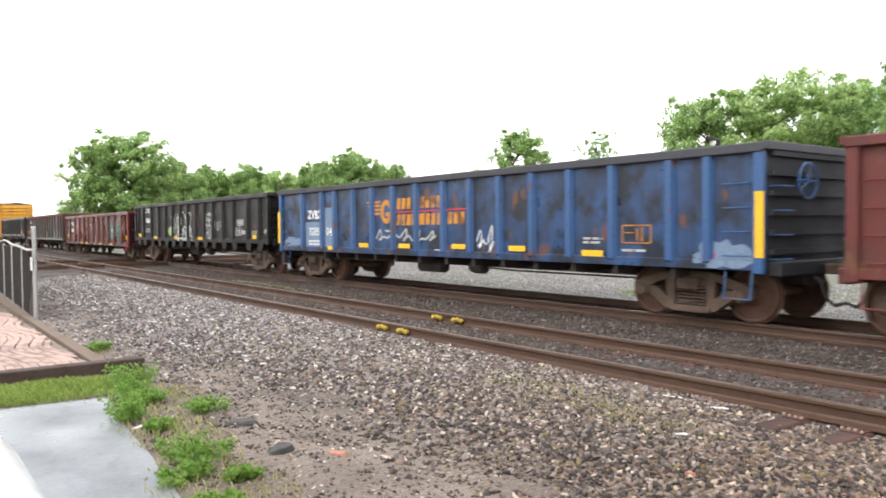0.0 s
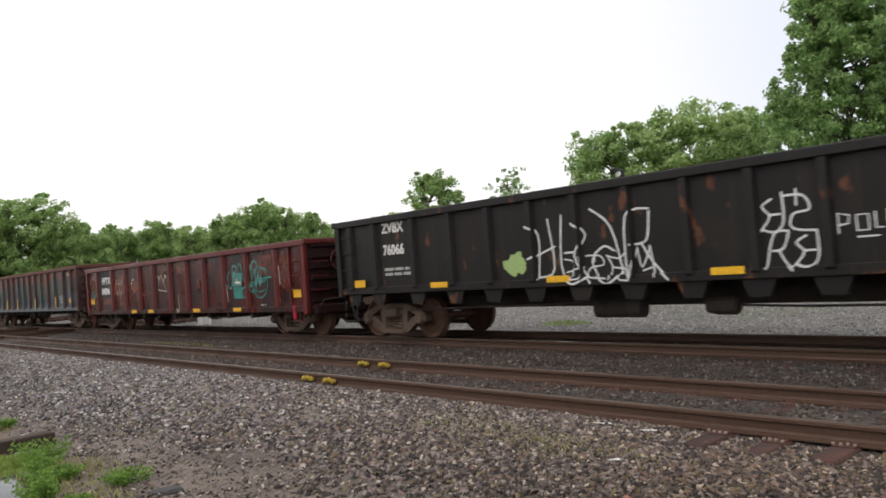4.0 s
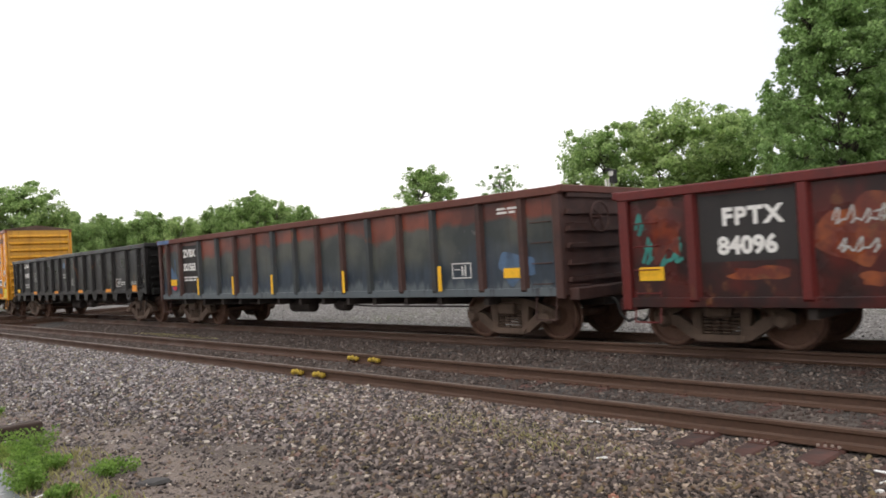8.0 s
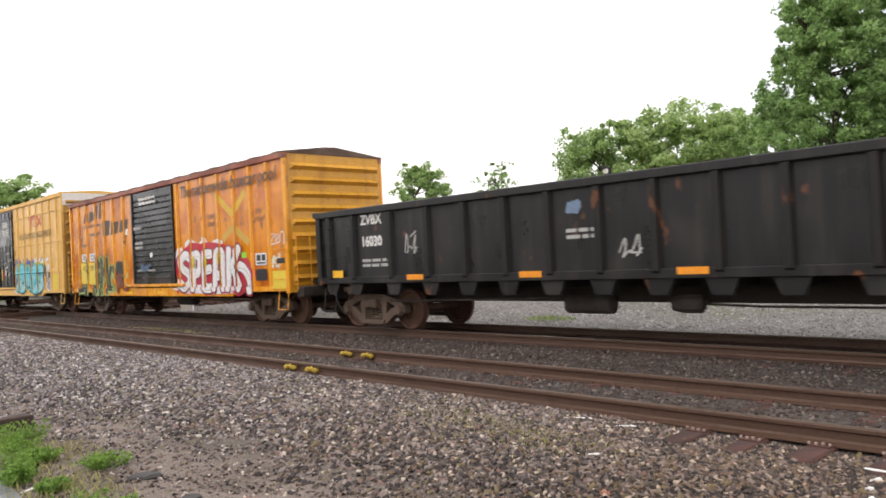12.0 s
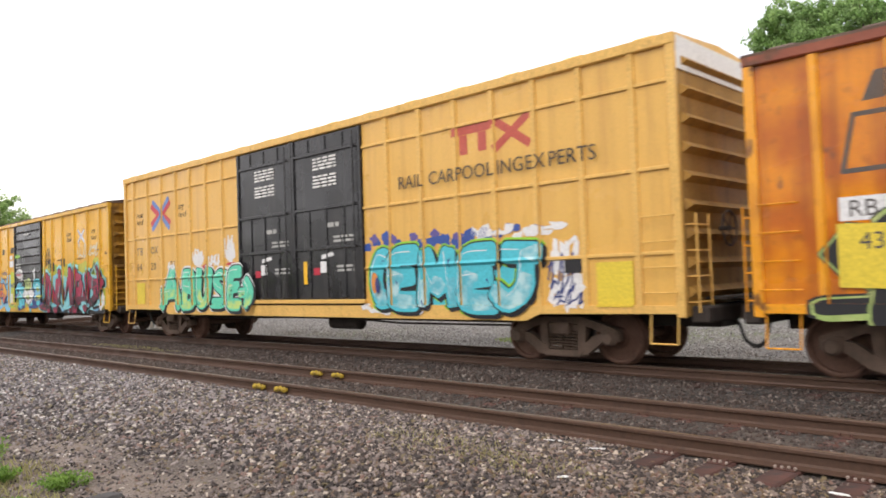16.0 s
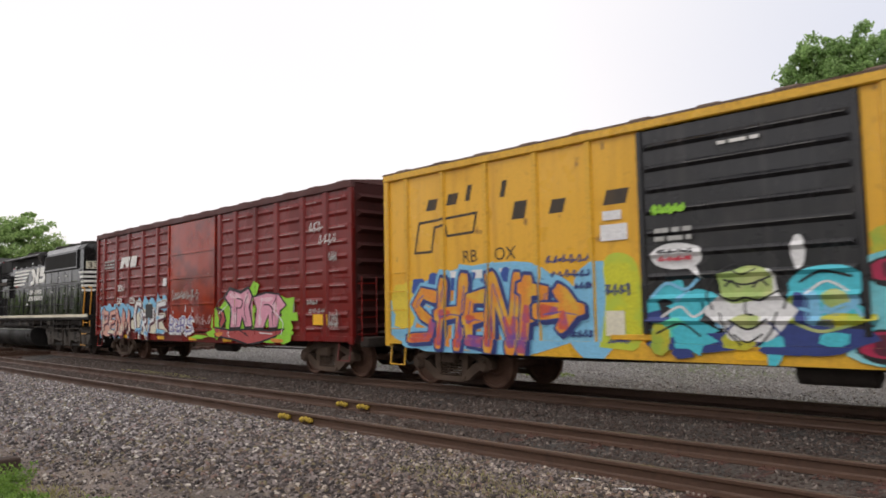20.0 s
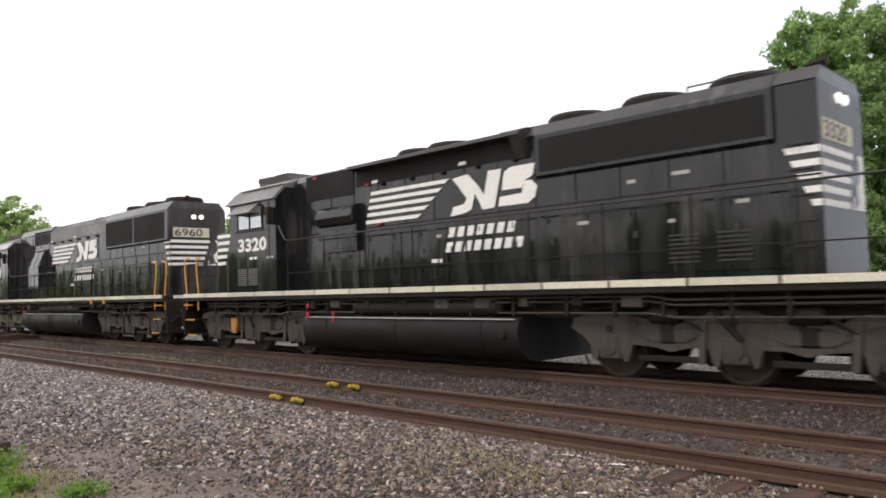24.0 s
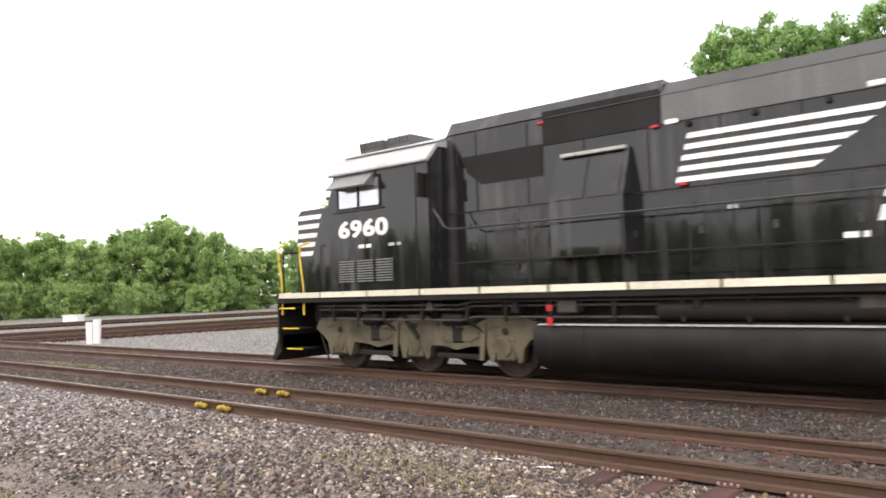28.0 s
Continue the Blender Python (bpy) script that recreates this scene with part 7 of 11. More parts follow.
for a, b in ((-2.61, -0.2), (-0.2, 2.31)):
    for z in (4.45, 3.2, 2.3):
        k = Kit()
        k.box(a + 0.1, b - 0.1, -1.6, -1.558, z - 0.04, z + 0.04, 0.012)
        k.part("door_rail", M_DOOR, tall)
    for f_ in (0.25, 0.5, 0.75):
        for z0, z1 in ((1.2, 2.26), (2.34, 3.16), (4.49, 4.8)):
            k = Kit()
            px = a + (b - a) * f_
            k.box(px - 0.025, px + 0.025, -1.585, -1.558, z0, z1, 0.008)
            k.part("door_post", M_DOOR, tall)
    k = Kit()
    k.rod((b - 0.22, -1.63, 1.2), (b - 0.22, -1.63, 4.75), 0.022, 8)
    k.part("lock_rod", M_DOOR, tall)
    small_lines(tall, a + 0.8, 4.3, 0.85, 4, -1.567, M_WHITE, 0.042, 31)
    small_lines(tall, a + 0.8, 3.9, 0.85, 4, -1.567, M_WHITE, 0.042, 32)
    small_lines(tall, a + 1.3, 2.75, 0.4, 1, -1.567, M_GREYW, 0.1, 33)
    small_lines(tall, a + 1.5, 2.5, 0.7, 2, -1.567, M_GREYW, 0.05, 34)
    small_lines(tall, a + 1.6, 1.85, 0.6, 2, -1.567, M_GREYW, 0.05, 35)
    flat_paint(tall, [(S_WHITE, [[(a + 1.0, 1.75), (a + 1.25, 1.75), (a + 1.25, 2.0), (a + 1.0, 2.0)], [(a + 1.05, 2.05), (a + 1.5, 2.12), (a + 1.45, 2.2), (a + 1.05, 2.14)]]), (S_RED, [[(a + 0.75, 1.7), (a + 0.98, 1.7), (a + 0.98, 1.86), (a + 0.75, 1.86)]])], -1.567, (), 0, "placard")
strip(tall, 0.16, 0.3, 1.5, 2.02, -1.567)
M_XRED, M_XBLUE = spray("cross_red", (0.55, 0.05, 0.06)), spray("cross_blue", (0.12, 0.22, 0.50))
for n_, (m_, pts, w_) in enumerate(((M_XBLUE, [(-7.5, 4.12), (-6.96, 3.76)], 0.15), (M_XRED, [(-7.58, 3.98), (-7.1, 3.7)], 0.16), (M_XRED, [(-7.1, 3.72), (-7.58, 3.46)], 0.16), (M_XBLUE, [(-7.52, 3.3), (-6.96, 3.7)], 0.15),
                                    (M_XBLUE, [(-6.98, 3.72), (-6.5, 4.16)], 0.15), (M_XRED, [(-6.84, 3.72), (-6.4, 4.02)], 0.15), (M_XRED, [(-6.84, 3.7), (-6.4, 3.44)], 0.15), (M_XBLUE, [(-6.98, 3.72), (-6.46, 3.28)], 0.15))):
    stroke(tall, pts, w_, WALL - 0.003 - 0.0012 * n_, m_, S_TB, POST_D, name="cross_mark")
for wx, wz, a_ in ((-8.6, 3.72, "next"), (-8.6, 3.5, "load"), (-5.9, 3.78, "any"), (-5.9, 3.54, "road")):
    lettering(a_, 0.24, wx, wz, WALL - 0.003, M_INK, tall, shear=0.3, deep=0.002)
lettering("TB", 0.32, -8.66, 2.56, WALL - 0.003, M_INK, tall, tracking=1.3, deep=0.002)
lettering("OX", 0.32, -7.7, 2.56, WALL - 0.003, M_INK, tall, deep=0.002)
for w_, wx in (("64", -8.66), ("20", -7.7), ("37", -6.45)):
    lettering(w_, 0.32, wx, 2.08, WALL - 0.003, M_INK, tall, tracking=1.2, deep=0.002)
M_TTX = spray("dull_red", (0.50, 0.09, 0.06))
flat_paint(tall, [(M_TTX, [[(4.9, 4.16), (5.92, 4.18), (5.92, 4.34), (4.9, 4.32)], [(5.1, 3.8), (5.3, 3.8), (5.3, 4.16), (5.1, 4.16)], [(5.56, 3.82), (5.76, 3.82), (5.76, 4.17), (5.56, 4.17)]] + band([(5.98, 4.3), (6.7, 3.82)], 0.15) + band([(5.98, 3.82), (6.7, 4.3)], 0.15))], WALL, S_TB, POST_D, "emblem")
for w_, wx in (("RAIL", 3.44), ("CAR", 4.3), ("POOL", 5.0), ("ING", 6.0), ("EX", 6.64), ("PERTS", 7.12)):
    lettering(w_, 0.36, wx, 3.34, -1.5825, M_INK, tall, deep=0.002, stretch=0.98)
RAILS_TB = ((1.8, 0.05, 0.04),)
puff = random.Random(8)
flat_paint(tall, [(S_BLUE, [blob(2.35 + 0.33 * i, 2.28 + puff.uniform(-0.1, 0.1), puff.uniform(0.1, 0.24), puff.uniform(0.07, 0.16), 700 + i, 12, 0.45) for i in range(13)]), (S_PURPLE, [blob(2.6 + 0.6 * i, 2.36 + puff.uniform(-0.08, 0.06), 0.12, 0.08, 720 + i, 11, 0.45) for i in range(8)]),
                  (S_WHITE, [blob(5.4 + 0.2 * i, 2.32 + puff.uniform(-0.12, 0.1), puff.uniform(0.08, 0.2), puff.uniform(0.05, 0.12), 740 + i, 12, 0.5) for i in range(10)] + [blob(2.35 + 0.3 * i, 0.92 + puff.uniform(-0.04, 0.1), 0.16, 0.06, 750 + i, 12, 0.45) for i in range(6)])], WALL, S_TB, POST_D, ridges=RAILS_TB)
flat_paint(tall, [(S_TEAL, [smooth_ring(blob(3.3, 1.5, 0.75, 0.5, 760, 12, 0.12)), smooth_ring(blob(4.7, 1.5, 0.9, 0.5, 761, 12, 0.12)), smooth_ring(blob(5.95, 1.48, 0.75, 0.5, 762, 12, 0.12))])], WALL - 0.008, S_TB, POST_D, ridges=RAILS_TB)
mural(tall, (("C", 2.62, 3.12, 1.12, 1.98), ("E", 3.14, 3.84, 1.1, 2.02), ("M", 4.02, 4.86, 1.1, 1.98), ("E", 5.1, 5.86, 1.08, 1.94), ("J", 5.9, 6.72, 1.1, 1.95)), WALL - 0.012, S_TB, POST_D, 0.4, S_TEAL, F_AQUA, S_BLACK, S_LIME, 0.055, 0.13, shine=S_WHITE, ridges=RAILS_TB, seed=3, shade=S_NAVY)
flat_paint(tall, [(S_ORANGE, [smooth_ring(blob(2.66, 1.5, 0.09, 0.22, 763, 10, 0.15))]), (S_NAVY, [smooth_ring(blob(2.74, 1.42, 0.06, 0.16, 764, 10, 0.15))])], WALL - 0.07, S_TB, POST_D)
mural(tall, (("A", -6.86, -5.74, 1.0, 1.98), ("B", -5.66, -4.98, 1.02, 1.92), ("U", -4.86, -4.16, 1.04, 1.94), ("S", -3.96, -3.22, 1.06, 1.84)), WALL - 0.004, S_TB, POST_D, 0.32, S_MINT, F_MINT, S_BLACK, S_WHITE, 0.065, 0.17, shine=S_WHITE, ridges=RAILS_TB, seed=5, shade=S_BLACK)
mural(tall, (("E", -3.02, -2.5, 1.04, 1.88), (">", -2.46, -2.02, 1.0, 1.66)), -1.636, (), 0.0, 0.3, S_MINT, F_MINT, S_BLACK, S_WHITE, 0.065, 0.15, shine=S_WHITE, seed=6, shade=S_BLACK)
flat_paint(tall, [(S_RED, [blob(-4.3, 2.08, 0.3, 0.06, 770, 10, 0.3), blob(-3.0, 2.1, 0.3, 0.05, 771, 10, 0.3)])], WALL - 0.002, S_TB, POST_D)
ribbon(scribble(-5.2, -4.5, 2.16, 2.6, 772, 4) + scribble(-4.3, -3.6, 2.06, 2.4, 773, 4) + scribble(-3.45, -2.9, 2.1, 2.9, 774, 3) + scribble(-6.6, -5.9, 2.0, 2.3, 775, 3), 0.055, WALL - 0.004, S_WHITE, tall)
ribbon(scribble(7.1, 7.75, 1.0, 1.3, 776, 3) + scribble(7.0, 7.6, 1.2, 1.9, 777, 3), 0.03, WALL - 0.009, S_NAVY, tall)
ribbon(scribble(7.0, 7.8, 0.96, 1.5, 778, 4) + scribble(7.1, 7.7, 1.5, 2.2, 779, 3), 0.07, WALL - 0.004, S_WHITE, tall)
flat_paint(tall, [(S_WHITE, [blob(7.34, 1.24, 0.26, 0.26, 83, 22, 0.45), blob(7.3, 1.75, 0.2, 0.26, 86, 22, 0.5), blob(7.55, 1.4, 0.2, 0.2, 87, 18, 0.5), blob(-4.8, 2.3, 0.26, 0.16, 84, 16, 0.45), blob(-3.1, 2.4, 0.2, 0.26, 85, 16, 0.45)])], WALL, S_TB, POST_D)
flat_paint(tall, [(S_BLACK, [[(7.35, 1.55), (7.7, 1.55), (7.7, 1.78), (7.35, 1.78)]]), (S_YELLOW, [[(7.95, 1.0), (8.6, 1.0), (8.6, 1.7), (7.95, 1.7)], [(-8.65, 1.05), (-8.1, 1.05), (-8.1, 1.7), (-8.65, 1.7)]])], WALL - 0.012, (), 0, "placard")

# yellow boxcar
M_YB = paint("warm_yellow_paint", (0.74, 0.40, 0.028), (0.34, 0.14, 0.015), 0.32, 0.4, 0.33, 0.0, 0.8, rust=0.1, dent=0.15, grain=0.04, grime=0.2)
M_YBP = paint("yellow_post_paint", (0.70, 0.39, 0.03), (0.36, 0.16, 0.02), 0.25, 0.35, 0.35, 0.0, 1.0)
M_LETTER = paint("black_lettering", (0.04, 0.03, 0.02), (0.3, 0.15, 0.03), 0.15, 0.2, 0.55)
P_YB = [-7.18, -6.11, -4.96, -3.78, -2.65, 1.75, 2.53, 3.63, 4.79, 5.96, 7.03]
yellow = boxcar("warm yellow boxcar with black ribbed door and full-length graffiti", -137.92, 7.86, P_YB, [(-1.73, 1.46)], 4.45, 0.84, M_YB, M_YBP, M_DOOR, M_YBP, M_SHADEYEL, 9, seams=14, ridge=0.2, m_track=M_YBP, track_y=1.558, m_top=M_TOPR, trucks=(-6.4, 6.18))
S_YB = spans(P_YB)
S_RUSTY = paint("rust_run", (0.20, 0.08, 0.02), (0.06, 0.03, 0.015), 0.5, 0.6, 0.6, 0.0, 3.0)
for bx, bz, bw_, bh in ((-6.6, 3.55, 0.28, 0.22), (-6.02, 3.6, 0.28, 0.22), (-5.5, 3.63, 0.12, 0.3), (-4.62, 3.6, 0.12, 0.3), (-4.34, 3.16, 0.3, 0.32), (-3.5, 3.18, 0.3, 0.24), (-2.4, 3.2, 0.42, 0.24)):
    flat_paint(yellow, [(M_LETTER, [[(bx, bz), (bx + bw_, bz), (bx + bw_ + 0.08, bz + bh), (bx + 0.08, bz + bh)]])], WALL, S_YB, POST_D, "emblem_bar")
flat_paint(yellow, [(M_LETTER, band([(-6.95, 2.72), (-6.8, 3.32), (-5.2, 3.38), (-5.3, 3.02), (-6.0, 3.0), (-6.05, 3.22), (-6.35, 3.2), (-6.45, 2.72), (-6.95, 2.72)], 0.05))], WALL, S_YB, POST_D, "emblem")
lettering("RB", 0.34, -5.6, 2.45, WALL - 0.003, M_LETTER, yellow, deep=0.002)
lettering("OX", 0.34, -4.78, 2.45, WALL - 0.003, M_LETTER, yellow, deep=0.002)
for wx, wz, a_ in ((4.0, 3.52, "next"), (4.02, 3.32, "load"), (6.28, 3.5, "any"), (6.24, 3.28, "road")):
    lettering(a_, 0.25, wx, wz, WALL - 0.003, M_LETTER, yellow, shear=0.3, deep=0.002)
cross_mark(yellow, 5.13, 5.66, 3.25, 3.66, S_WHITE, S_WHITE, WALL, 0.11)
for q, pts in enumerate(([(5.1, 3.68), (5.38, 3.44), (5.12, 3.2)], [(5.4, 3.46), (5.68, 3.7)])):
    stroke(yellow, pts, 0.035, WALL - 0.0075 - 0.0008 * q, S_PURPLE, S_YB, POST_D, name="cross_mark")
S_LEMON = spray("lemon_green", (0.58, 0.58, 0.03), (0.44, 0.54, 0.05))
flat_paint(yellow, [(S_SKY, [smooth_ring(blob(-5.1, 1.5, 2.7, 0.85, 91, 16, 0.12)), smooth_ring(blob(-2.6, 1.45, 0.7, 0.75, 97, 12))]), (S_LEMON, [smooth_ring([(-2.52, 0.92), (-2.16, 0.9), (-1.8, 0.94), (-1.76, 1.6), (-1.8, 2.2), (-2.1, 2.42), (-2.42, 2.3), (-2.4, 1.7)])]), (S_YELLOW, [blob(-7.3, 1.7, 0.4, 0.5, 95)])], WALL, S_YB, POST_D)
flat_paint(yellow, [(S_BLUE, [smooth_ring(blob(-6.9 + 0.5 * i, 2.06 + 0.1 * (i % 2), 0.2, 0.14, 800 + i, 9, 0.4)) for i in range(7)]), (F_FLAME, [smooth_ring(blob(-5.4, 1.4, 1.5, 0.55, 810, 16, 0.14))])], WALL - 0.008, S_YB, POST_D)
mural(yellow, (("S", -7.0, -6.35, 0.98, 1.9), ("H", -6.22, -5.6, 0.94, 2.0), ("E", -5.5, -5.02, 0.94, 1.8), ("N", -4.9, -4.26, 0.94, 2.06), ("P", -4.12, -3.56, 0.9, 1.96), (">", -3.6, -2.96, 1.22, 1.8)), WALL - 0.016, S_YB, POST_D, 0.27, F_FLAME, F_CORAL, S_NAVY, S_SKY, 0.09, 0.22, True, seed=7, shade=S_PURPLE)
flat_paint(yellow, [(S_WHITE, [[(-6.0, 2.14), (-4.1, 2.14), (-4.1, 2.3), (-6.0, 2.3)]])], WALL - 0.006, S_YB, POST_D, "paint_patch")
DOOR_RIBS = [(0.84 + 0.5 + i * (4.45 - 0.84 - 0.95) / 8, 0.06, 0.047) for i in range(9)]


def ring_at(cx, cz, rx, rz, seed, uneven=0.1):
    return smooth_ring(blob(cx, cz, rx, rz, seed, 12, uneven))


mix = random.Random(5)
for m_, n_ in ((S_OLIVE, 5), (S_TEAL, 6), (S_NAVY, 5), (S_SKY, 5), (S_MINT, 3), (S_BLACK, 4)):
    flat_paint(yellow, [(m_, [blob(mix.uniform(-1.5, 1.3), mix.uniform(0.9, 1.6), mix.uniform(0.12, 0.34), mix.uniform(0.06, 0.22), 500 + n_ * 7 + i, 10, 0.45) for i in range(n_)])], -1.5606 - 0.0004 * n_, ridges=DOOR_RIBS)
flat_paint(yellow, [(S_TEAL, [ring_at(-1.3, 1.5, 0.4, 0.4, 101, 0.3), ring_at(-1.15, 1.2, 0.5, 0.25, 110, 0.3), ring_at(0.95, 1.72, 0.5, 0.32, 102, 0.25), ring_at(1.1, 1.35, 0.35, 0.2, 112, 0.3)]),
                    (S_NAVY, [ring_at(-0.75, 1.02, 0.75, 0.16, 103, 0.25), ring_at(0.75, 1.1, 0.65, 0.2, 104, 0.25)]),
                    (S_WHITE, [ring_at(-0.1, 1.48, 0.56, 0.52, 105, 0.3), ring_at(0.62, 2.25, 0.09, 0.22, 106), ring_at(-1.12, 2.3, 0.42, 0.2, 113, 0.04)]),
                    (S_FERN, [ring_at(-0.1, 1.84, 0.4, 0.26, 107, 0.16), ring_at(-0.12, 1.34, 0.2, 0.1, 108), ring_at(1.05, 1.62, 0.17, 0.13, 109)])], -1.561, ridges=DOOR_RIBS)
for pts, w_, m_ in (([(-0.55, 1.74), (-0.3, 1.62), (-0.1, 1.66), (0.1, 1.62), (0.36, 1.76)], 0.03, S_BLACK), ([(-0.42, 1.92), (-0.1, 1.84), (0.24, 1.94)], 0.026, S_BLACK), ([(-0.6, 1.5), (-0.66, 1.8), (-0.4, 2.08), (-0.1, 2.14), (0.24, 2.06), (0.46, 1.8), (0.4, 1.5)], 0.03, S_BLACK),
                    ([(-0.35, 1.35), (-0.1, 1.22), (0.18, 1.36)], 0.03, S_BLACK), ([(-0.12, 1.62), (-0.12, 1.45), (-0.02, 1.42)], 0.025, S_BLACK), ([(-0.5, 1.1), (-0.3, 1.3)], 0.03, S_NAVY), ([(0.4, 1.1), (0.2, 1.32)], 0.03, S_NAVY),
                    ([(-0.5, 1.45), (-0.4, 1.2), (-0.2, 1.0)], 0.028, S_BLACK), ([(0.3, 1.45), (0.22, 1.2), (0.04, 1.0)], 0.028, S_BLACK), ([(-0.3, 1.15), (-0.12, 1.04), (0.1, 1.16)], 0.022, S_BLACK), ([(-0.4, 1.82), (-0.3, 1.9), (-0.2, 1.8)], 0.03, S_BLACK), ([(0.0, 1.8), (0.1, 1.9), (0.2, 1.82)], 0.03, S_BLACK), ([(-0.3, 2.06), (-0.14, 1.98), (0.06, 2.06)], 0.02, S_BLACK), ([(-1.4, 1.4), (-1.1, 1.55), (-0.9, 1.4), (-0.7, 1.5)], 0.035, S_WHITE), ([(0.7, 1.7), (0.95, 1.85), (1.2, 1.72)], 0.03, S_WHITE), ([(0.55, 1.3), (0.85, 1.2), (1.2, 1.28)], 0.04, S_FERN),
                    ([(-1.55, 1.7), (-1.3, 1.9), (-1.0, 1.8), (-0.8, 1.95)], 0.05, S_SKY), ([(0.6, 1.5), (0.9, 1.45), (1.2, 1.55), (1.35, 1.4)], 0.045, S_SKY), ([(0.62, 1.85), (0.9, 1.98), (1.25, 1.9)], 0.035, S_BLACK), ([(-1.5, 1.15), (-1.1, 1.3), (-0.8, 1.12)], 0.03, S_BLACK)):
    stroke(yellow, smooth(pts), w_, -1.5725, m_, ridges=DOOR_RIBS)
ribbon(scribble(-1.42, -0.82, 2.22, 2.3, 111, 4), 0.022, -1.612, S_RED, yellow)
ribbon(scribble(-1.44, -0.8, 2.34, 2.4, 118, 4), 0.02, -1.612, S_BLACK, yellow)
flat_paint(yellow, [(S_WHITE, [[(-1.02, 2.16), (-0.84, 2.18), (-0.72, 1.94)]])], -1.566, ridges=DOOR_RIBS)
ribbon(scribble(-3.6, -2.62, 2.3, 2.46, 119, 6) + scribble(-3.5, -2.6, 2.06, 2.2, 120, 6) + scribble(-3.0, -2.6, 1.86, 1.98, 121, 4) + scribble(-3.1, -2.6, 1.06, 1.2, 122, 4) + scribble(-2.4, -1.9, 1.7, 1.95, 123, 4) + scribble(-2.35, -1.95, 0.98, 1.08, 124, 4), 0.022, WALL - 0.009, S_NAVY, yellow, S_YB, POST_D)
ribbon(scribble(-1.5, -0.9, 2.95, 3.1, 125, 5) + scribble(-1.48, -0.95, 2.93, 3.06, 126, 4), 0.028, -1.608, S_LIME, yellow)
small_lines(yellow, -1.45, 2.66, 0.6, 2, -1.608, M_GREYW, 0.07, 42)
small_lines(yellow, -0.4, 3.85, 0.6, 1, -1.608, M_WHITE, 0.05, 43)
flat_paint(yellow, [(S_OLIVE, [smooth_ring(blob(2.3 + 1.08 * i, 2.05, 0.72, 0.5, 130 + i, 11, 0.3)) for i in range(5)]), (S_BLACK, [smooth_ring(blob(2.2 + 1.12 * i, 0.95, 0.8, 0.3, 140 + i, 11, 0.3)) for i in range(5)])], WALL, S_YB, POST_D)
flat_paint(yellow, [(S_SKY, [smooth_ring(blob(1.9 + 0.95 * i, 1.5, 0.62, 0.62, 160 + i, 11, 0.25)) for i in range(6)]), (S_WHITE, [blob(2.1 + 1.0 * i, 1.3, 0.26, 0.4, 170 + i, 9, 0.4) for i in range(6)]), (S_BLACK, [[(2.45, 2.28), (2.78, 2.3), (2.76, 2.62), (2.47, 2.6)], [(3.55, 2.44), (3.86, 2.45), (3.84, 2.74), (3.56, 2.72)]])], WALL - 0.006, S_YB, POST_D)
haze_ = random.Random(12)
flat_paint(yellow, [(S_OLIVE, [blob(1.7 + 0.36 * i, 2.3 + haze_.uniform(-0.16, 0.24) - 0.012 * i, haze_.uniform(0.14, 0.3), haze_.uniform(0.1, 0.22), 860 + i, 12, 0.4) for i in range(11)] + [blob(7.15, 1.9, 0.16, 0.3, 880, 12, 0.4), blob(7.3, 1.2, 0.14, 0.4, 881, 12, 0.4)]), (S_RUSTY, [blob(7.5, 2.75, 0.1, 0.05, 882, 16, 0.5), blob(6.95, 2.9, 0.2, 0.025, 883, 14, 0.5), blob(5.2, 2.66, 0.3, 0.025, 884, 14, 0.5), blob(3.4, 2.7, 0.24, 0.03, 885, 14, 0.5), blob(2.3, 2.72, 0.2, 0.02, 886, 14, 0.5)])], WALL - 0.001, S_YB, POST_D)
S_CRIMSON = spray("crimson", (0.40, 0.018, 0.07), (0.30, 0.015, 0.05))
S_AQUA = spray("pale_aqua", (0.16, 0.55, 0.62), (0.30, 0.62, 0.66))
S_MAROON = spray("dark_maroon", (0.10, 0.012, 0.03))
flat_paint(yellow, [(S_AQUA, [smooth_ring(blob(1.9 + 0.92 * i, 1.5, 0.62, 0.6, 820 + i, 12, 0.22)) for i in range(6)])], WALL - 0.014, S_YB, POST_D)
mural(yellow, (("I", 1.7, 2.3, 1.0, 2.02), ("N", 2.3, 3.04, 0.96, 1.84), ("M", 3.12, 4.5, 0.94, 2.16), ("P", 4.78, 5.4, 0.96, 2.1), ("A", 5.0, 5.9, 0.94, 1.7), ("D", 5.86, 6.72, 0.98, 1.94), (">", 6.5, 7.2, 1.3, 2.2)), WALL - 0.02, S_YB, POST_D, 0.3, S_CRIMSON, S_MAROON, S_BLACK, S_AQUA, 0.06, 0.2, True, seed=9, shade=S_BLACK)
for q, (ax, bx) in enumerate(((1.75, 2.5), (2.5, 3.1), (3.2, 3.8), (3.9, 4.6), (4.75, 5.3), (5.5, 6.2), (6.3, 7.1))):
    stroke(yellow, [(ax, 1.2 - 0.12 * (q % 2)), ((ax + bx) / 2, 0.92 + 0.1 * (q % 3)), (bx, 0.98)], 0.13, WALL - 0.052 - 0.0006 * q, S_AQUA if q % 2 else S_BLACK, S_YB, POST_D, 0.4, 1.2)
    stroke(yellow, [(ax + 0.05, 1.3), (ax + 0.2, 2.0 - 0.1 * (q % 3))], 0.045, WALL - 0.057 - 0.0006 * q, S_AQUA, S_YB, POST_D, 0.5)
stroke(yellow, [(6.3, 2.2), (6.55, 2.28), (6.66, 2.5), (6.74, 2.28), (6.9, 2.1)], 0.1, WALL - 0.062, S_BLACK, S_YB, POST_D)
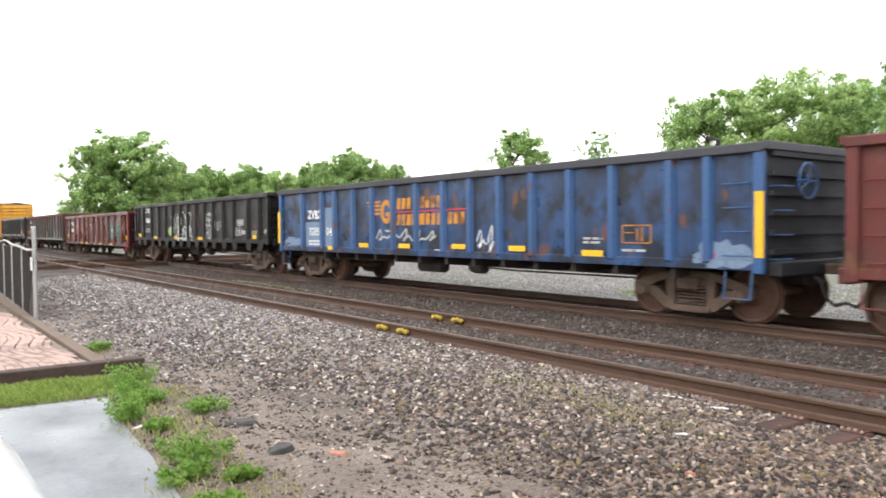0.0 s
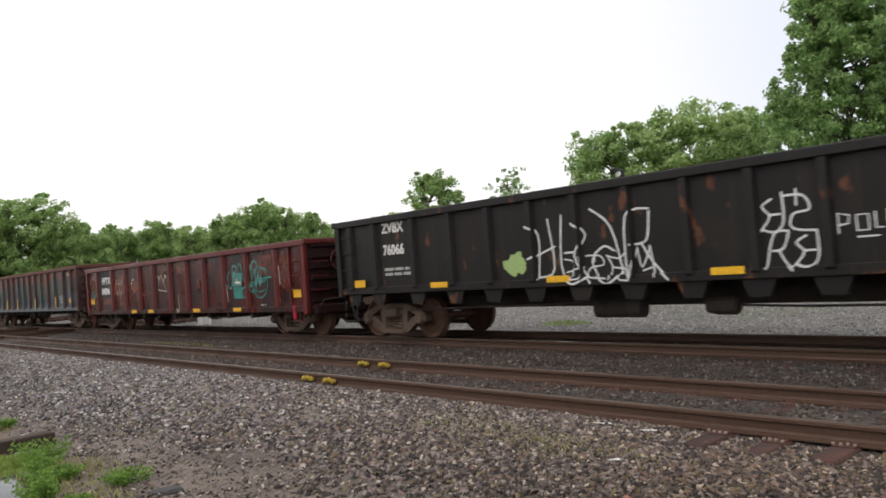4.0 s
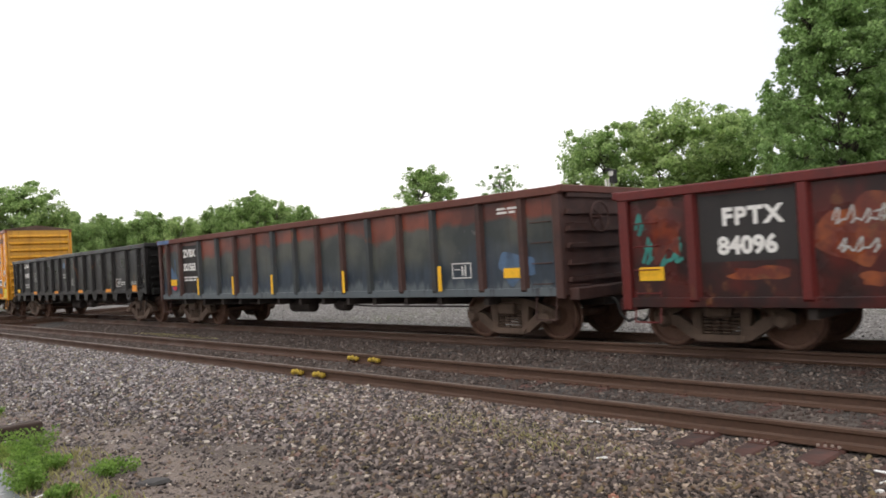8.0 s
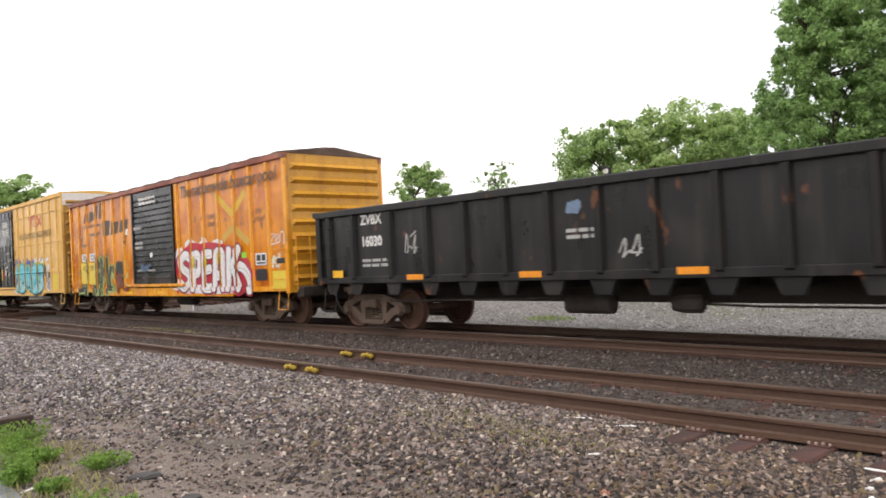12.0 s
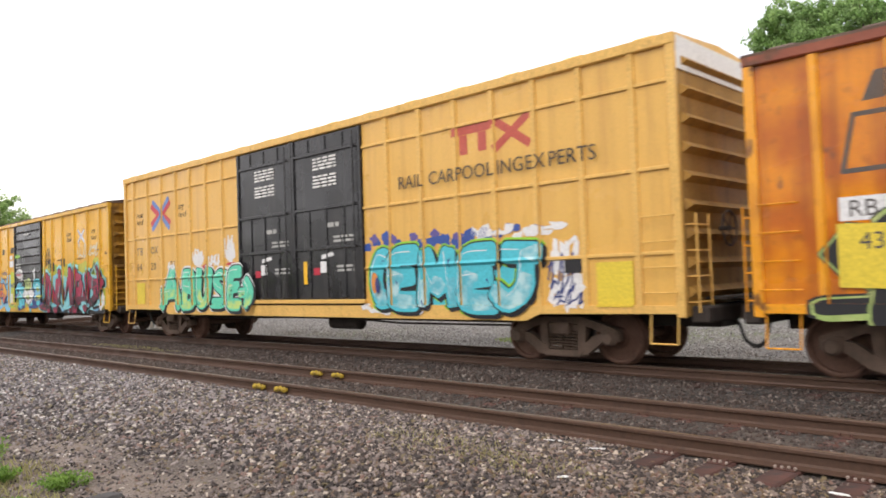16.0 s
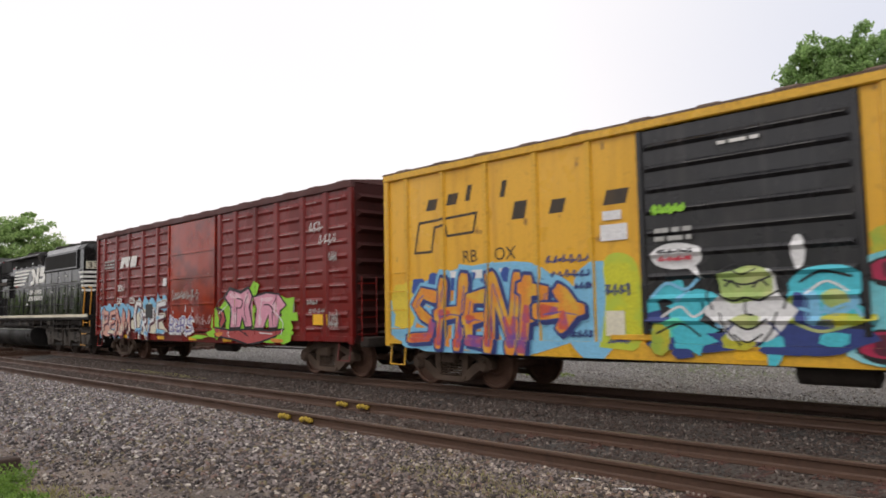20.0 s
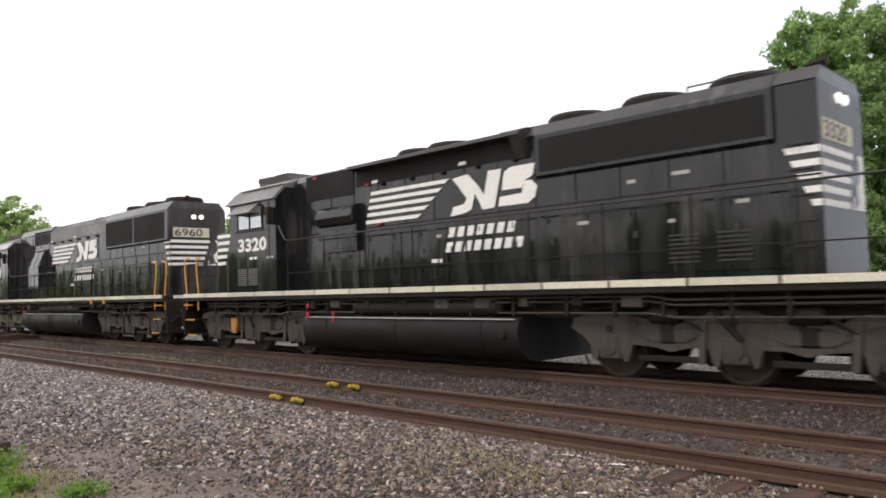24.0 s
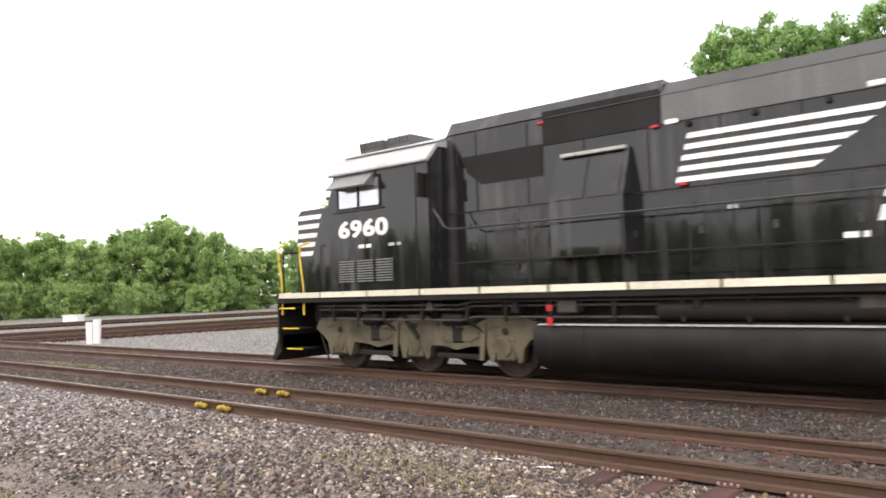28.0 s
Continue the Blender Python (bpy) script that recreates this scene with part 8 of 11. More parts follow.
stroke(yellow, [(6.44, 2.16), (6.66, 2.36), (6.8, 2.12)], 0.06, WALL - 0.063, S_AQUA, S_YB, POST_D)
ribbon(scribble(1.85, 2.6, 2.55, 2.8, 116, 4) + scribble(1.9, 2.5, 2.85, 3.1, 117, 4), 0.022, WALL - 0.004, S_BLACK, yellow)
ribbon(scribble(1.8, 2.6, 2.5, 3.2, 113, 3) + scribble(1.7, 2.7, 2.4, 2.8, 114, 3), 0.03, WALL - 0.004, S_BLACK, yellow)
ribbon(scribble(5.0, 7.0, 2.6, 3.2, 115, 4), 0.05, WALL - 0.004, S_CREAM, yellow)
load_plate(yellow, 5.0, 1.62, 0.42, 0.36, WALL - 0.02, S_WHITE)
flat_paint(yellow, [(S_LIME, [[(5.2, 1.32), (5.4, 1.32), (5.4, 1.45), (5.2, 1.45)]]), (S_WHITE, [[(-2.4, 2.95), (-2.05, 2.95), (-2.05, 3.1), (-2.4, 3.1)], [(-2.45, 2.62), (-1.95, 2.62), (-1.95, 2.88), (-2.45, 2.88)]]), (S_CREAM, [[(-2.4, 1.1), (-2.05, 1.1), (-2.05, 1.5), (-2.4, 1.5)]])], WALL - 0.02, (), 0, "placard")
strip(yellow, -0.3, 0.4, 0.8, 0.92, -1.58)

# red boxcar
M_RB = paint("oxide_red_paint", (0.175, 0.014, 0.012), (0.05, 0.01, 0.009), 0.45, 0.45, 0.22, 0.0, 0.9, dent=0.2, grain=0.04, spec=0.3)
M_RBD = paint("bright_red_door", (0.30, 0.03, 0.014), (0.11, 0.014, 0.011), 0.4, 0.35, 0.18, 0.0, 0.9, second=(0.16, 0.016, 0.012), dent=0.45, grain=0.03)
M_RBR = paint("dark_red_roof", (0.085, 0.025, 0.022), (0.04, 0.02, 0.02), 0.4, 0.1, 0.6)
# pale tone for painted bead highlights and one scrawl on the door
M_GLINT_SCRAWL = paint("pale_glint_and_scrawl", (0.42, 0.27, 0.26), (0.2, 0.05, 0.04), 0.5, 0.2, 0.6, 0.0, 5.0)
P_RB = [-7.08, -5.95, -4.86, -3.7, -2.56, 1.62, 2.5, 3.55, 4.6, 5.78, 6.74]
redbox = boxcar("oxide-red boxcar with plug door and pink and green graffiti", -154.72, 7.78, P_RB, [(-1.69, 1.42)], 4.52, 0.84, M_RB, M_RB, M_RBD, M_RBR, M_SHADERED, 0, seams=14, ridge=0.18, post_w=0.07, track_y=1.568, trucks=(-6.3, 6.15))
S_RB = spans(P_RB, 0.07)
edges = [-7.7] + P_RB[:5] + [-1.69]
edges2 = [1.62] + P_RB[6:] + [7.7]
for es in (edges, edges2):
    for a, b in zip(es, es[1:]):
        for i in range(10):
            z = 1.15 + i * 0.335
            k = Kit()
            k.add([(a + 0.1, WALL, z - 0.07), (a + 0.16, WALL - 0.036, z), (a + 0.1, WALL, z + 0.07), (b - 0.1, WALL, z - 0.07), (b - 0.16, WALL - 0.036, z), (b - 0.1, WALL, z + 0.07)], [(0, 1, 4, 3), (1, 2, 5, 4), (0, 2, 1), (3, 4, 5), (0, 3, 5, 2)])
            bead = k.part("panel_bead", M_RB, redbox)
            # thin pale strip: the bead's highlight, painted as geometry
            if (i * 7 + round(a * 10)) % 3:
                k = Kit()
                k.box(a + 0.18, a + 0.18 + (b - a - 0.36) * (0.6 + 0.4 * ((i * 5) % 4) / 3), WALL - 0.039, WALL - 0.031, z - 0.004, z + 0.012)
                k.part("edge_highlight", M_GLINT_SCRAWL, bead)
for z in (1.85, 2.65, 3.4):
    k = Kit()
    k.box(-1.6, 1.34, -1.585, -1.558, z - 0.03, z + 0.03, 0.008)
    k.part("door_rail", M_RBD, redbox)
lettering("SOU", 0.3, -5.74, 2.4, WALL - 0.045, M_WHITE, redbox, deep=0.002, bold=0.006)
lettering("530", 0.3, -5.74, 1.94, WALL - 0.074, M_WHITE, redbox, deep=0.002, bold=0.006)
lettering("026", 0.3, -4.62, 1.94, WALL - 0.074, M_WHITE, redbox, deep=0.002, bold=0.006)
flat_paint(redbox, [(M_WHITE, [[(-5.55, 3.2), (-5.3, 3.2), (-5.15, 3.4), (-5.02, 3.2), (-4.8, 3.2), (-4.66, 3.56), (-5.4, 3.56)], [(-4.7, 3.2), (-4.2, 3.2), (-4.08, 3.56), (-4.56, 3.56)]])], WALL - 0.042, S_RB, 0.01, "emblem")
small_lines(redbox, -7.0, 3.45, 0.9, 3, WALL - 0.042, M_GREYW, 0.06, 51)
flat_paint(redbox, [(S_SKY, [smooth_ring(blob(-6.9 + 0.55 * i, 1.62, 0.4, 0.3, 840 + i, 10, 0.3)) for i in range(5)]), (S_PEACH, [smooth_ring(blob(-6.2, 1.2, 1.0, 0.36, 846, 14, 0.2))]), (S_SKY, [blob(-3.9 + 0.5 * i, 1.85, 0.26, 0.3, 850 + i, 12, 0.45) for i in range(5)]), (S_CREAM, [smooth_ring(blob(-3.2, 1.3, 1.3, 0.42, 856, 14, 0.25))])], WALL - 0.042, S_RB, 0.012)
mural(redbox, (("P", -7.05, -6.5, 0.96, 1.7), ("E", -6.42, -5.9, 0.96, 1.66), ("N", -5.8, -5.2, 0.96, 1.68), ("M", -5.15, -4.6, 0.96, 1.6)), WALL - 0.052, S_RB, 0.012, 0.15, S_PEACH, S_CREAM, S_MAROON, S_SKY, 0.06, 0.12, True, seed=11, shade=S_RED)
mural(redbox, (("C", -4.25, -3.75, 1.0, 1.95), ("R", -3.7, -3.2, 0.95, 1.6), ("P", -3.1, -2.6, 0.95, 1.75), ("E", -2.5, -1.85, 1.0, 1.9)), WALL - 0.052, S_RB, 0.012, 0.15, S_WHITE, S_SKY, S_MAROON, S_CREAM, 0.06, 0.12, True, seed=13, shade=S_BLUE)
piece(redbox, -1.75, 0.3, 0.86, 1.6, 4, 122, S_PURPLE, S_WHITE, None, -1.588, (), 0, None, 0.07)
ribbon(scribble(-0.2, 1.3, 1.2, 1.6, 128, 4), 0.03, -1.588, M_GLINT_SCRAWL, redbox)
# pink piece: lime cloud, pink upper forms, brick-red lower forms, black lines
S_BRICK = spray("brick_red_spray", (0.42, 0.07, 0.07))
face = WALL - 0.044
spill = random.Random(77)
CLOUD = [blob(1.6 + 3.8 * i / 17 + spill.uniform(-0.1, 0.1), (1.95 if i % 3 else 1.5) + spill.uniform(-0.18, 0.2) - 0.09 * abs(i - 8) * 0.6, spill.uniform(0.14, 0.36), spill.uniform(0.1, 0.3), 300 + i, 9, 0.5) for i in range(18)]
CLOUD += [blob(1.45, 1.35, 0.2, 0.3, 331, 9, 0.5), blob(1.3, 0.98, 0.32, 0.12, 332, 9, 0.5), blob(0.6, 0.9, 0.5, 0.06, 333, 9, 0.3), blob(5.0, 1.2, 0.3, 0.35, 334, 9, 0.5), blob(5.1, 0.95, 0.36, 0.16, 335, 9, 0.5), blob(4.5, 0.88, 0.5, 0.1, 336, 9, 0.4)]
flat_paint(redbox, [(S_LIME, CLOUD)], face, S_RB, 0.012)
BRICK = [[(1.38, 1.17), (2.3, 1.1), (3.3, 1.13), (4.4, 1.1), (5.05, 1.15), (4.7, 0.96), (3.95, 0.8), (3.35, 0.73), (2.7, 0.84), (2.0, 0.9), (1.55, 0.92)], [(1.55, 1.72), (1.95, 1.62), (2.08, 1.36), (1.8, 1.12), (1.7, 1.3), (1.84, 1.46)]]
PINK = [[(1.98, 2.0), (2.3, 2.24), (2.9, 2.12), (3.3, 2.24), (3.52, 2.0), (3.36, 1.72), (3.52, 1.2), (3.12, 1.16), (2.98, 1.45), (2.86, 1.15), (2.3, 1.15), (2.38, 1.72)],
        [(3.54, 1.98), (4.2, 2.08), (4.8, 2.02), (5.14, 1.74), (4.86, 1.6), (4.72, 1.18), (4.32, 1.16), (4.3, 1.5), (4.06, 1.16), (3.6, 1.16), (3.72, 1.65)]]
S_BLUSH = spray("blush_pink", (0.80, 0.52, 0.58))
flat_paint(redbox, [(S_BRICK, BRICK), (S_PINK, PINK)], face - 0.012, S_RB, 0.012)
flat_paint(redbox, [(S_BLUSH, [smooth_ring(blob(px, pz, rx, rz, 340 + i, 9, 0.3)) for i, (px, pz, rx, rz) in enumerate(((2.6, 2.02, 0.3, 0.07), (3.2, 1.95, 0.12, 0.16), (2.6, 1.4, 0.12, 0.18), (4.2, 1.9, 0.36, 0.06), (4.6, 1.7, 0.14, 0.1), (3.86, 1.4, 0.1, 0.16)))]), (S_ORANGE, [smooth_ring(blob(1.75, 0.98, 0.2, 0.06, 350, 9, 0.2)), smooth_ring(blob(4.75, 0.86, 0.3, 0.05, 351, 9, 0.2))])], face - 0.016, S_RB, 0.012)
for i, ring in enumerate(BRICK + PINK):
    stroke(redbox, ring + ring[:2], 0.05 + 0.02 * (i % 3), face - 0.02 - 0.001 * i, S_BLACK, S_RB, 0.012)
for i, pts in enumerate(([(2.7, 1.96), (3.0, 1.9), (2.9, 1.7), (2.7, 1.72)], [(2.3, 2.06), (2.5, 2.12)], [(2.7, 1.72), (2.66, 1.2)], [(2.4, 1.9), (2.46, 1.5)], [(3.3, 2.1), (3.1, 1.7), (3.2, 1.3)], [(4.0, 1.95), (3.9, 1.5), (3.86, 1.2)], [(4.7, 1.95), (4.5, 1.6), (4.56, 1.24)], [(1.7, 1.55), (2.2, 1.8)], [(4.1, 1.76), (4.4, 1.74), (4.6, 1.5)], [(2.2, 1.06), (2.4, 0.92)], [(2.9, 1.08), (3.4, 0.96)], [(3.9, 1.04), (4.5, 1.02)], [(1.5, 1.6), (1.7, 1.9), (2.0, 2.0)], [(4.6, 1.6), (5.0, 1.3), (4.9, 1.0)])):
    stroke(redbox, smooth(pts), 0.028, face - 0.03 - 0.0006 * i, S_WHITE if i % 2 else S_BLACK, S_RB, 0.012)
ribbon(scribble(-1.4, 0.5, 1.95, 2.3, 124, 6) + scribble(-1.2, 0.2, 2.0, 2.24, 129, 5), 0.022, -1.588, M_GREYW, redbox)
for q, (sx, sz, sw, sh) in enumerate(((6.1, 3.42, 0.7, 0.28), (6.5, 3.1, 0.75, 0.3), (6.9, 2.7, 0.35, 0.3), (6.0, 1.72, 0.5, 0.14), (6.1, 1.52, 0.7, 0.14), (6.9, 1.1, 0.4, 0.5))):
    ribbon(scribble(sx, sx + sw, sz, sz + sh, 125 + q, 4), 0.018, WALL - 0.045 - 0.004 * q, M_WHITE if q < 2 else M_GREYW, redbox)
for a in (-5.28, -2.4, -0.2, 1.88):
    strip(redbox, a, a + 0.5, 0.78, 0.88, -1.58)
strip(redbox, 6.26, 6.84, 1.25, 1.5, WALL - 0.045)
load_plate(redbox, 5.0, 1.5, 0.45, 0.32, WALL - 0.045, M_WHITE)
flat_paint(redbox, [(S_WHITE, [[(-2.0, 2.45), (-1.75, 2.45), (-1.75, 2.7), (-2.0, 2.7)]]), (S_BLACK, [[(-3.3, 1.45), (-2.75, 1.45), (-2.75, 1.9), (-3.3, 1.9)]])], WALL - 0.06, (), 0, "placard")

# ---- locomotives ----
def gloss_black(name):
    """Black engine enamel: near mirror, slightly wavy sheets; pale runs are faint dirt and painted reflection streaks.
    """
    m, n, l, b = nodes_of(name)
    tc = n.new("ShaderNodeTexCoord").outputs["Object"]
    run = tex(n, l, "noise", tc, 1.0, 6.0, (4.0, 4.0, 0.22))
    patch = tex(n, l, "noise", tc, 0.7, 4.0)
    dust_sheen = ramp(n, l, run.outputs["Fac"], 0.47, 0.74)
    haze = ramp(n, l, patch.outputs["Fac"], 0.42, 0.68)
    c = blend(n, l, blend(n, l, 1.0, dust_sheen, haze, "MULTIPLY"), (0.010, 0.010, 0.0105), (0.10, 0.095, 0.09))
    l.new(c, b.inputs["Base Color"])
    l.new(ramp(n, l, run.outputs["Fac"], 0.42, 0.75, (0.05, 0.05, 0.05, 1), (0.3, 0.3, 0.3, 1)), b.inputs["Roughness"])
    b.inputs["Specular IOR Level"].default_value = 0.5
    wave = tex(n, l, "noise", tc, 1.6, 2.0, (1.0, 1.0, 0.4))
    bump(n, l, b, wave.outputs["Fac"], 0.4, 0.035)
    return m


M_LOCO = gloss_black("glossy_black_engine_paint")
M_LOCOD = paint("dusty_black_frame", (0.016, 0.0135, 0.012), (0.036, 0.028, 0.022), 0.35, 0.4, 0.6, 0.0, 1.2, spec=0.25)
M_TANK = paint("black_tank_paint", (0.012, 0.011, 0.0105), (0.034, 0.028, 0.024), 0.35, 0.4, 0.55, 0.0, 1.2, spec=0.3)
M_TAG = paint("faded_orange_tag", (0.50, 0.22, 0.045), (0.12, 0.06, 0.03), 0.4, 0.4, 0.6, 0.0, 4.0)
M_GRILLE = paint("black_radiator_mesh", (0.016, 0.0155, 0.015), (0.03, 0.028, 0.026), 0.4, 0.3, 0.75, spec=0.25)
M_ROOFG = paint("grey_dusted_roof", (0.035, 0.034, 0.033), (0.015, 0.014, 0.013), 0.4, 0.3, 0.4)
M_ROOFU = paint("dull_grey_roof_unit", (0.10, 0.10, 0.098), (0.03, 0.03, 0.028), 0.5, 0.2, 0.7)
M_AWN = paint("grey_awning_metal", (0.20, 0.20, 0.20), (0.08, 0.08, 0.075), 0.4, 0.3, 0.5)
M_ROOFW = paint("pale_cab_roof", (0.42, 0.42, 0.42), (0.15, 0.14, 0.13), 0.35, 0.2, 0.4)
M_UPPER = paint("light_grey_upper_hood", (0.11, 0.11, 0.107), (0.2, 0.19, 0.18), 0.45, 0.5, 0.3, 0.0, 0.8)
M_TRUCKD = paint("dusty_brown_truck", (0.125, 0.105, 0.066), (0.03, 0.026, 0.018), 0.65, 0.4, 0.75, 0.1, 2.0)
M_TRUCKB = paint("sooty_brown_truck", (0.068, 0.056, 0.047), (0.014, 0.012, 0.01), 0.45, 0.4, 0.75, 0.1, 2.0)
M_CREAM = paint("cream_sill_stripe", (0.78, 0.73, 0.58), (0.42, 0.35, 0.22), 0.35, 0.2, 0.5, vary=0.25)
M_LWHITE = paint("cream_white_engine_stripe", (0.88, 0.87, 0.82), (0.6, 0.56, 0.48), 0.08, 0.1, 0.4, grime=0.05)
M_RAILING = paint("orange_handrail_paint", (0.72, 0.33, 0.03), (0.3, 0.14, 0.03), 0.2, 0.2, 0.5)
M_RAILYEL = paint("yellow_handrail_paint", (0.72, 0.50, 0.03), (0.3, 0.2, 0.03), 0.2, 0.2, 0.5)
M_RAILG = paint("grey_handrail_paint", (0.16, 0.16, 0.16), (0.03, 0.03, 0.03), 0.3, 0.0, 0.4)
# pale base colour carries the sky's brightness in the panes
M_GLASS = plain("cab_glass", (0.55, 0.58, 0.60), 0.06, 0.7)
M_LAMPRED = plain("red_marker", (0.45, 0.015, 0.025), 0.4)
M_LAMPW = plain("headlight_glow", (1.0, 0.97, 0.9), 0.3, 0.0, 0.9)


def engine_truck(car, x, m_frame):
    """Three-axle truck: cast side frames, wheels, brake gear."""
    for y in (-1.02, 1.02):
        k = Kit()
        half = [(0.0, 1.0), (0.34, 0.98), (0.62, 0.86), (1.0, 0.80), (1.45, 0.84), (1.75, 0.95), (2.45, 0.95), (2.78, 0.88), (2.86, 0.74), (2.62, 0.62), (2.48, 0.5), (2.44, 0.3),
                (2.36, 0.27), (2.3, 0.46), (1.9, 0.46), (1.84, 0.27), (1.76, 0.3), (1.68, 0.52), (1.3, 0.5), (1.0, 0.44), (0.72, 0.5), (0.4, 0.5), (0.34, 0.3), (0.26, 0.27), (0.2, 0.46), (0.0, 0.46)]
        k.prism(half + [(-x_, z_) for x_, z_ in half[::-1][1:-1]], "y", y - 0.09, y + 0.09)
        for cx in (-1.05, 1.05):
            k.prism([(cx - 0.5, 0.66), (cx - 0.3, 0.58), (cx + 0.3, 0.58), (cx + 0.5, 0.66), (cx + 0.42, 0.74), (cx - 0.42, 0.74)], "y", y - 0.115, y + 0.115)
        f = k.part("truck_frame", m_frame, car, smooth=30)
        for ax in (-2.1, 0.0, 2.1):
            j = Kit()
            j.box(ax - 0.2, ax + 0.2, y - 0.115, y + 0.115, 0.3, 0.66, 0.03)
            j.disc_stack((ax, y - 0.1 * (1 if y < 0 else -1), 0.51), [(-0.05, 0.1), (-0.04, 0.15), (0.06, 0.16)], 12)
            j.part("journal_box", m_frame, f, smooth=30)
        for ax in (-1.05, 1.05):
            b = Kit()
            b.box(ax - 0.55, ax + 0.5, y - 0.05, y + 0.05, 0.3, 0.38, 0.01)
            b.box(ax - 0.14, ax + 0.14, y - 0.12, y + 0.12, 0.55, 0.82, 0.03)
            b.part("brake_gear", M_LOCOD, f)
            sp = Kit()
            for q in (-0.3, 0.3):
                sp.disc_stack((ax + q, y, 0.74), [(i * 0.03, 0.06 + 0.015 * (i % 2)) for i in range(7)], 8, "z")
            sp.part("coil_spring", m_frame, f)
        o = -1 if y < 0 else 1
        for ax in (-1.05, 1.05):
            bc = Kit()
            bc.disc_stack((ax, y + o * 0.14, 0.93), [(-0.26, 0.05), (-0.24, 0.11), (0.18, 0.11), (0.24, 0.06)], 12, "x")
            bc.rod((ax + 0.2, y + o * 0.14, 0.93), (ax + 0.62, y + o * 0.12, 0.72), 0.025, 6)
            bc.part("brake_cylinder", M_LOCOD, f, smooth=35)
            hg = Kit()
            hg.prism([(ax + 0.5, 0.3), (ax + 0.58, 0.86), (ax + 0.66, 0.86), (ax + 0.6, 0.3)], "y", y + o * 0.1, y + o * 0.14)
            hg.part("brake_hanger", m_frame, f)
        pp = Kit()
        pp.path([(-2.6, y + o * 0.1, 1.02), (-1.2, y + o * 0.12, 1.06), (1.2, y + o * 0.12, 1.06), (2.6, y + o * 0.1, 1.02)], 0.022, 6)
        pp.part("air_pipe", M_LOCOD, f)
        for ax in (-2.75, 2.75):
            sp_ = Kit()
            sp_.path([(ax, y + o * 0.06, 1.1), (ax * 0.99, y + o * 0.05, 0.6), (ax * 0.93, y, 0.16)], 0.02, 6)
            sp_.part("sand_pipe", M_LOCOD, f)
        for hx, hz, hr_ in ((-2.1, 0.74, 0.055), (0.0, 0.84, 0.06), (2.1, 0.74, 0.055), (-1.05, 0.78, 0.04), (1.05, 0.78, 0.04), (-1.6, 0.8, 0.045), (1.6, 0.8, 0.045), (-0.55, 0.84, 0.035), (0.55, 0.84, 0.035)):
            bo = Kit()
            bo.disc_stack((hx, y + o * 0.095, hz), [(-0.02, hr_), (0.02, hr_), (0.025, hr_ * 0.7)], 10)
            bo.part("frame_boss", M_LOCOD if hr_ > 0.05 else m_frame, f)
        dm = Kit()
        dm.rod((0.12, y + o * 0.13, 0.62), (-0.3, y + o * 0.13, 1.02), 0.045, 8)
        dm.part("damper", M_LOCOD, f)
        lv = Kit()
        lv.prism([(-2.5, 0.76), (-2.3, 0.88), (-1.5, 0.9), (-1.0, 0.76), (-0.4, 0.9), (0.8, 0.92), (1.5, 0.77), (2.1, 0.9), (2.5, 0.86), (2.5, 0.82), (2.1, 0.85), (1.5, 0.72), (0.8, 0.86), (-0.4, 0.85), (-1.0, 0.71), (-1.5, 0.85), (-2.3, 0.83)], "y", y + o * 0.09, y + o * 0.115)
        lv.part("frame_rib", m_frame, f)
        f.matrix_basis = pose(x, 0, -0.02) @ Matrix.Diagonal((1.0, 1.0, 1.16, 1.0))
    c = Kit()
    c.box(x - 2.3, x + 2.3, -0.85, 0.85, 0.55, 1.05, 0.05)
    c.part("truck_bolster", M_LOCOD, car)
    for ax in (-2.1, 0.0, 2.1):
        w = new("wheelset", WHEELSET_BIG)
        w.parent = car
        w["axle"] = (x + ax, 0.0, 0.508)
        w.matrix_basis = pose(*w["axle"])
        WHEELS.append((w, 0.508))


def stripes(car, x0, x1, z0, z1, n, y, m, lean, name="white_stripe", shrink=0.0):
    h = (z1 - z0) / (n * 2 - 1)
    for i in range(n):
        a = z0 + 2 * i * h
        k = Kit()
        sa, sb = lean * (a - z0), lean * (a + h - z0)
        k.prism([(x0 + sa, a), (x1 + sa + shrink * i, a), (x1 + sb + shrink * i + 0.12, a + h), (x0 + sb, a + h)], "y", y - 0.004, y)
        k.part(name, m, car)


def wedge_stripes(car, x_flat, x_low, x_high, z0, z1, n, y, m, name):
    """Level stripes with one upright edge and one slanting edge."""
    h = (z1 - z0) / (n * 2 - 1)
    for i in range(n):
        a, b = z0 + 2 * i * h, z0 + (2 * i + 1) * h
        xa, xb = (x_low + (x_high - x_low) * (z - z0) / (z1 - z0) for z in (a, b))
        k = Kit()
        k.prism([(x_flat, a), (xa, a), (xb, b), (x_flat, b)], "y", y - 0.005, y - 0.001)
        k.part(name, m, car)


def fan(car, x, z, r=0.62):
    k = Kit()
    k.disc_stack((x, 0, z), [(0.0, r), (0.12, r), (0.18, r * 0.92), (0.18, r * 0.4), (0.14, r * 0.35)], 22, "z")
    k.part("roof_fan", M_LOCOD, car, smooth=35)


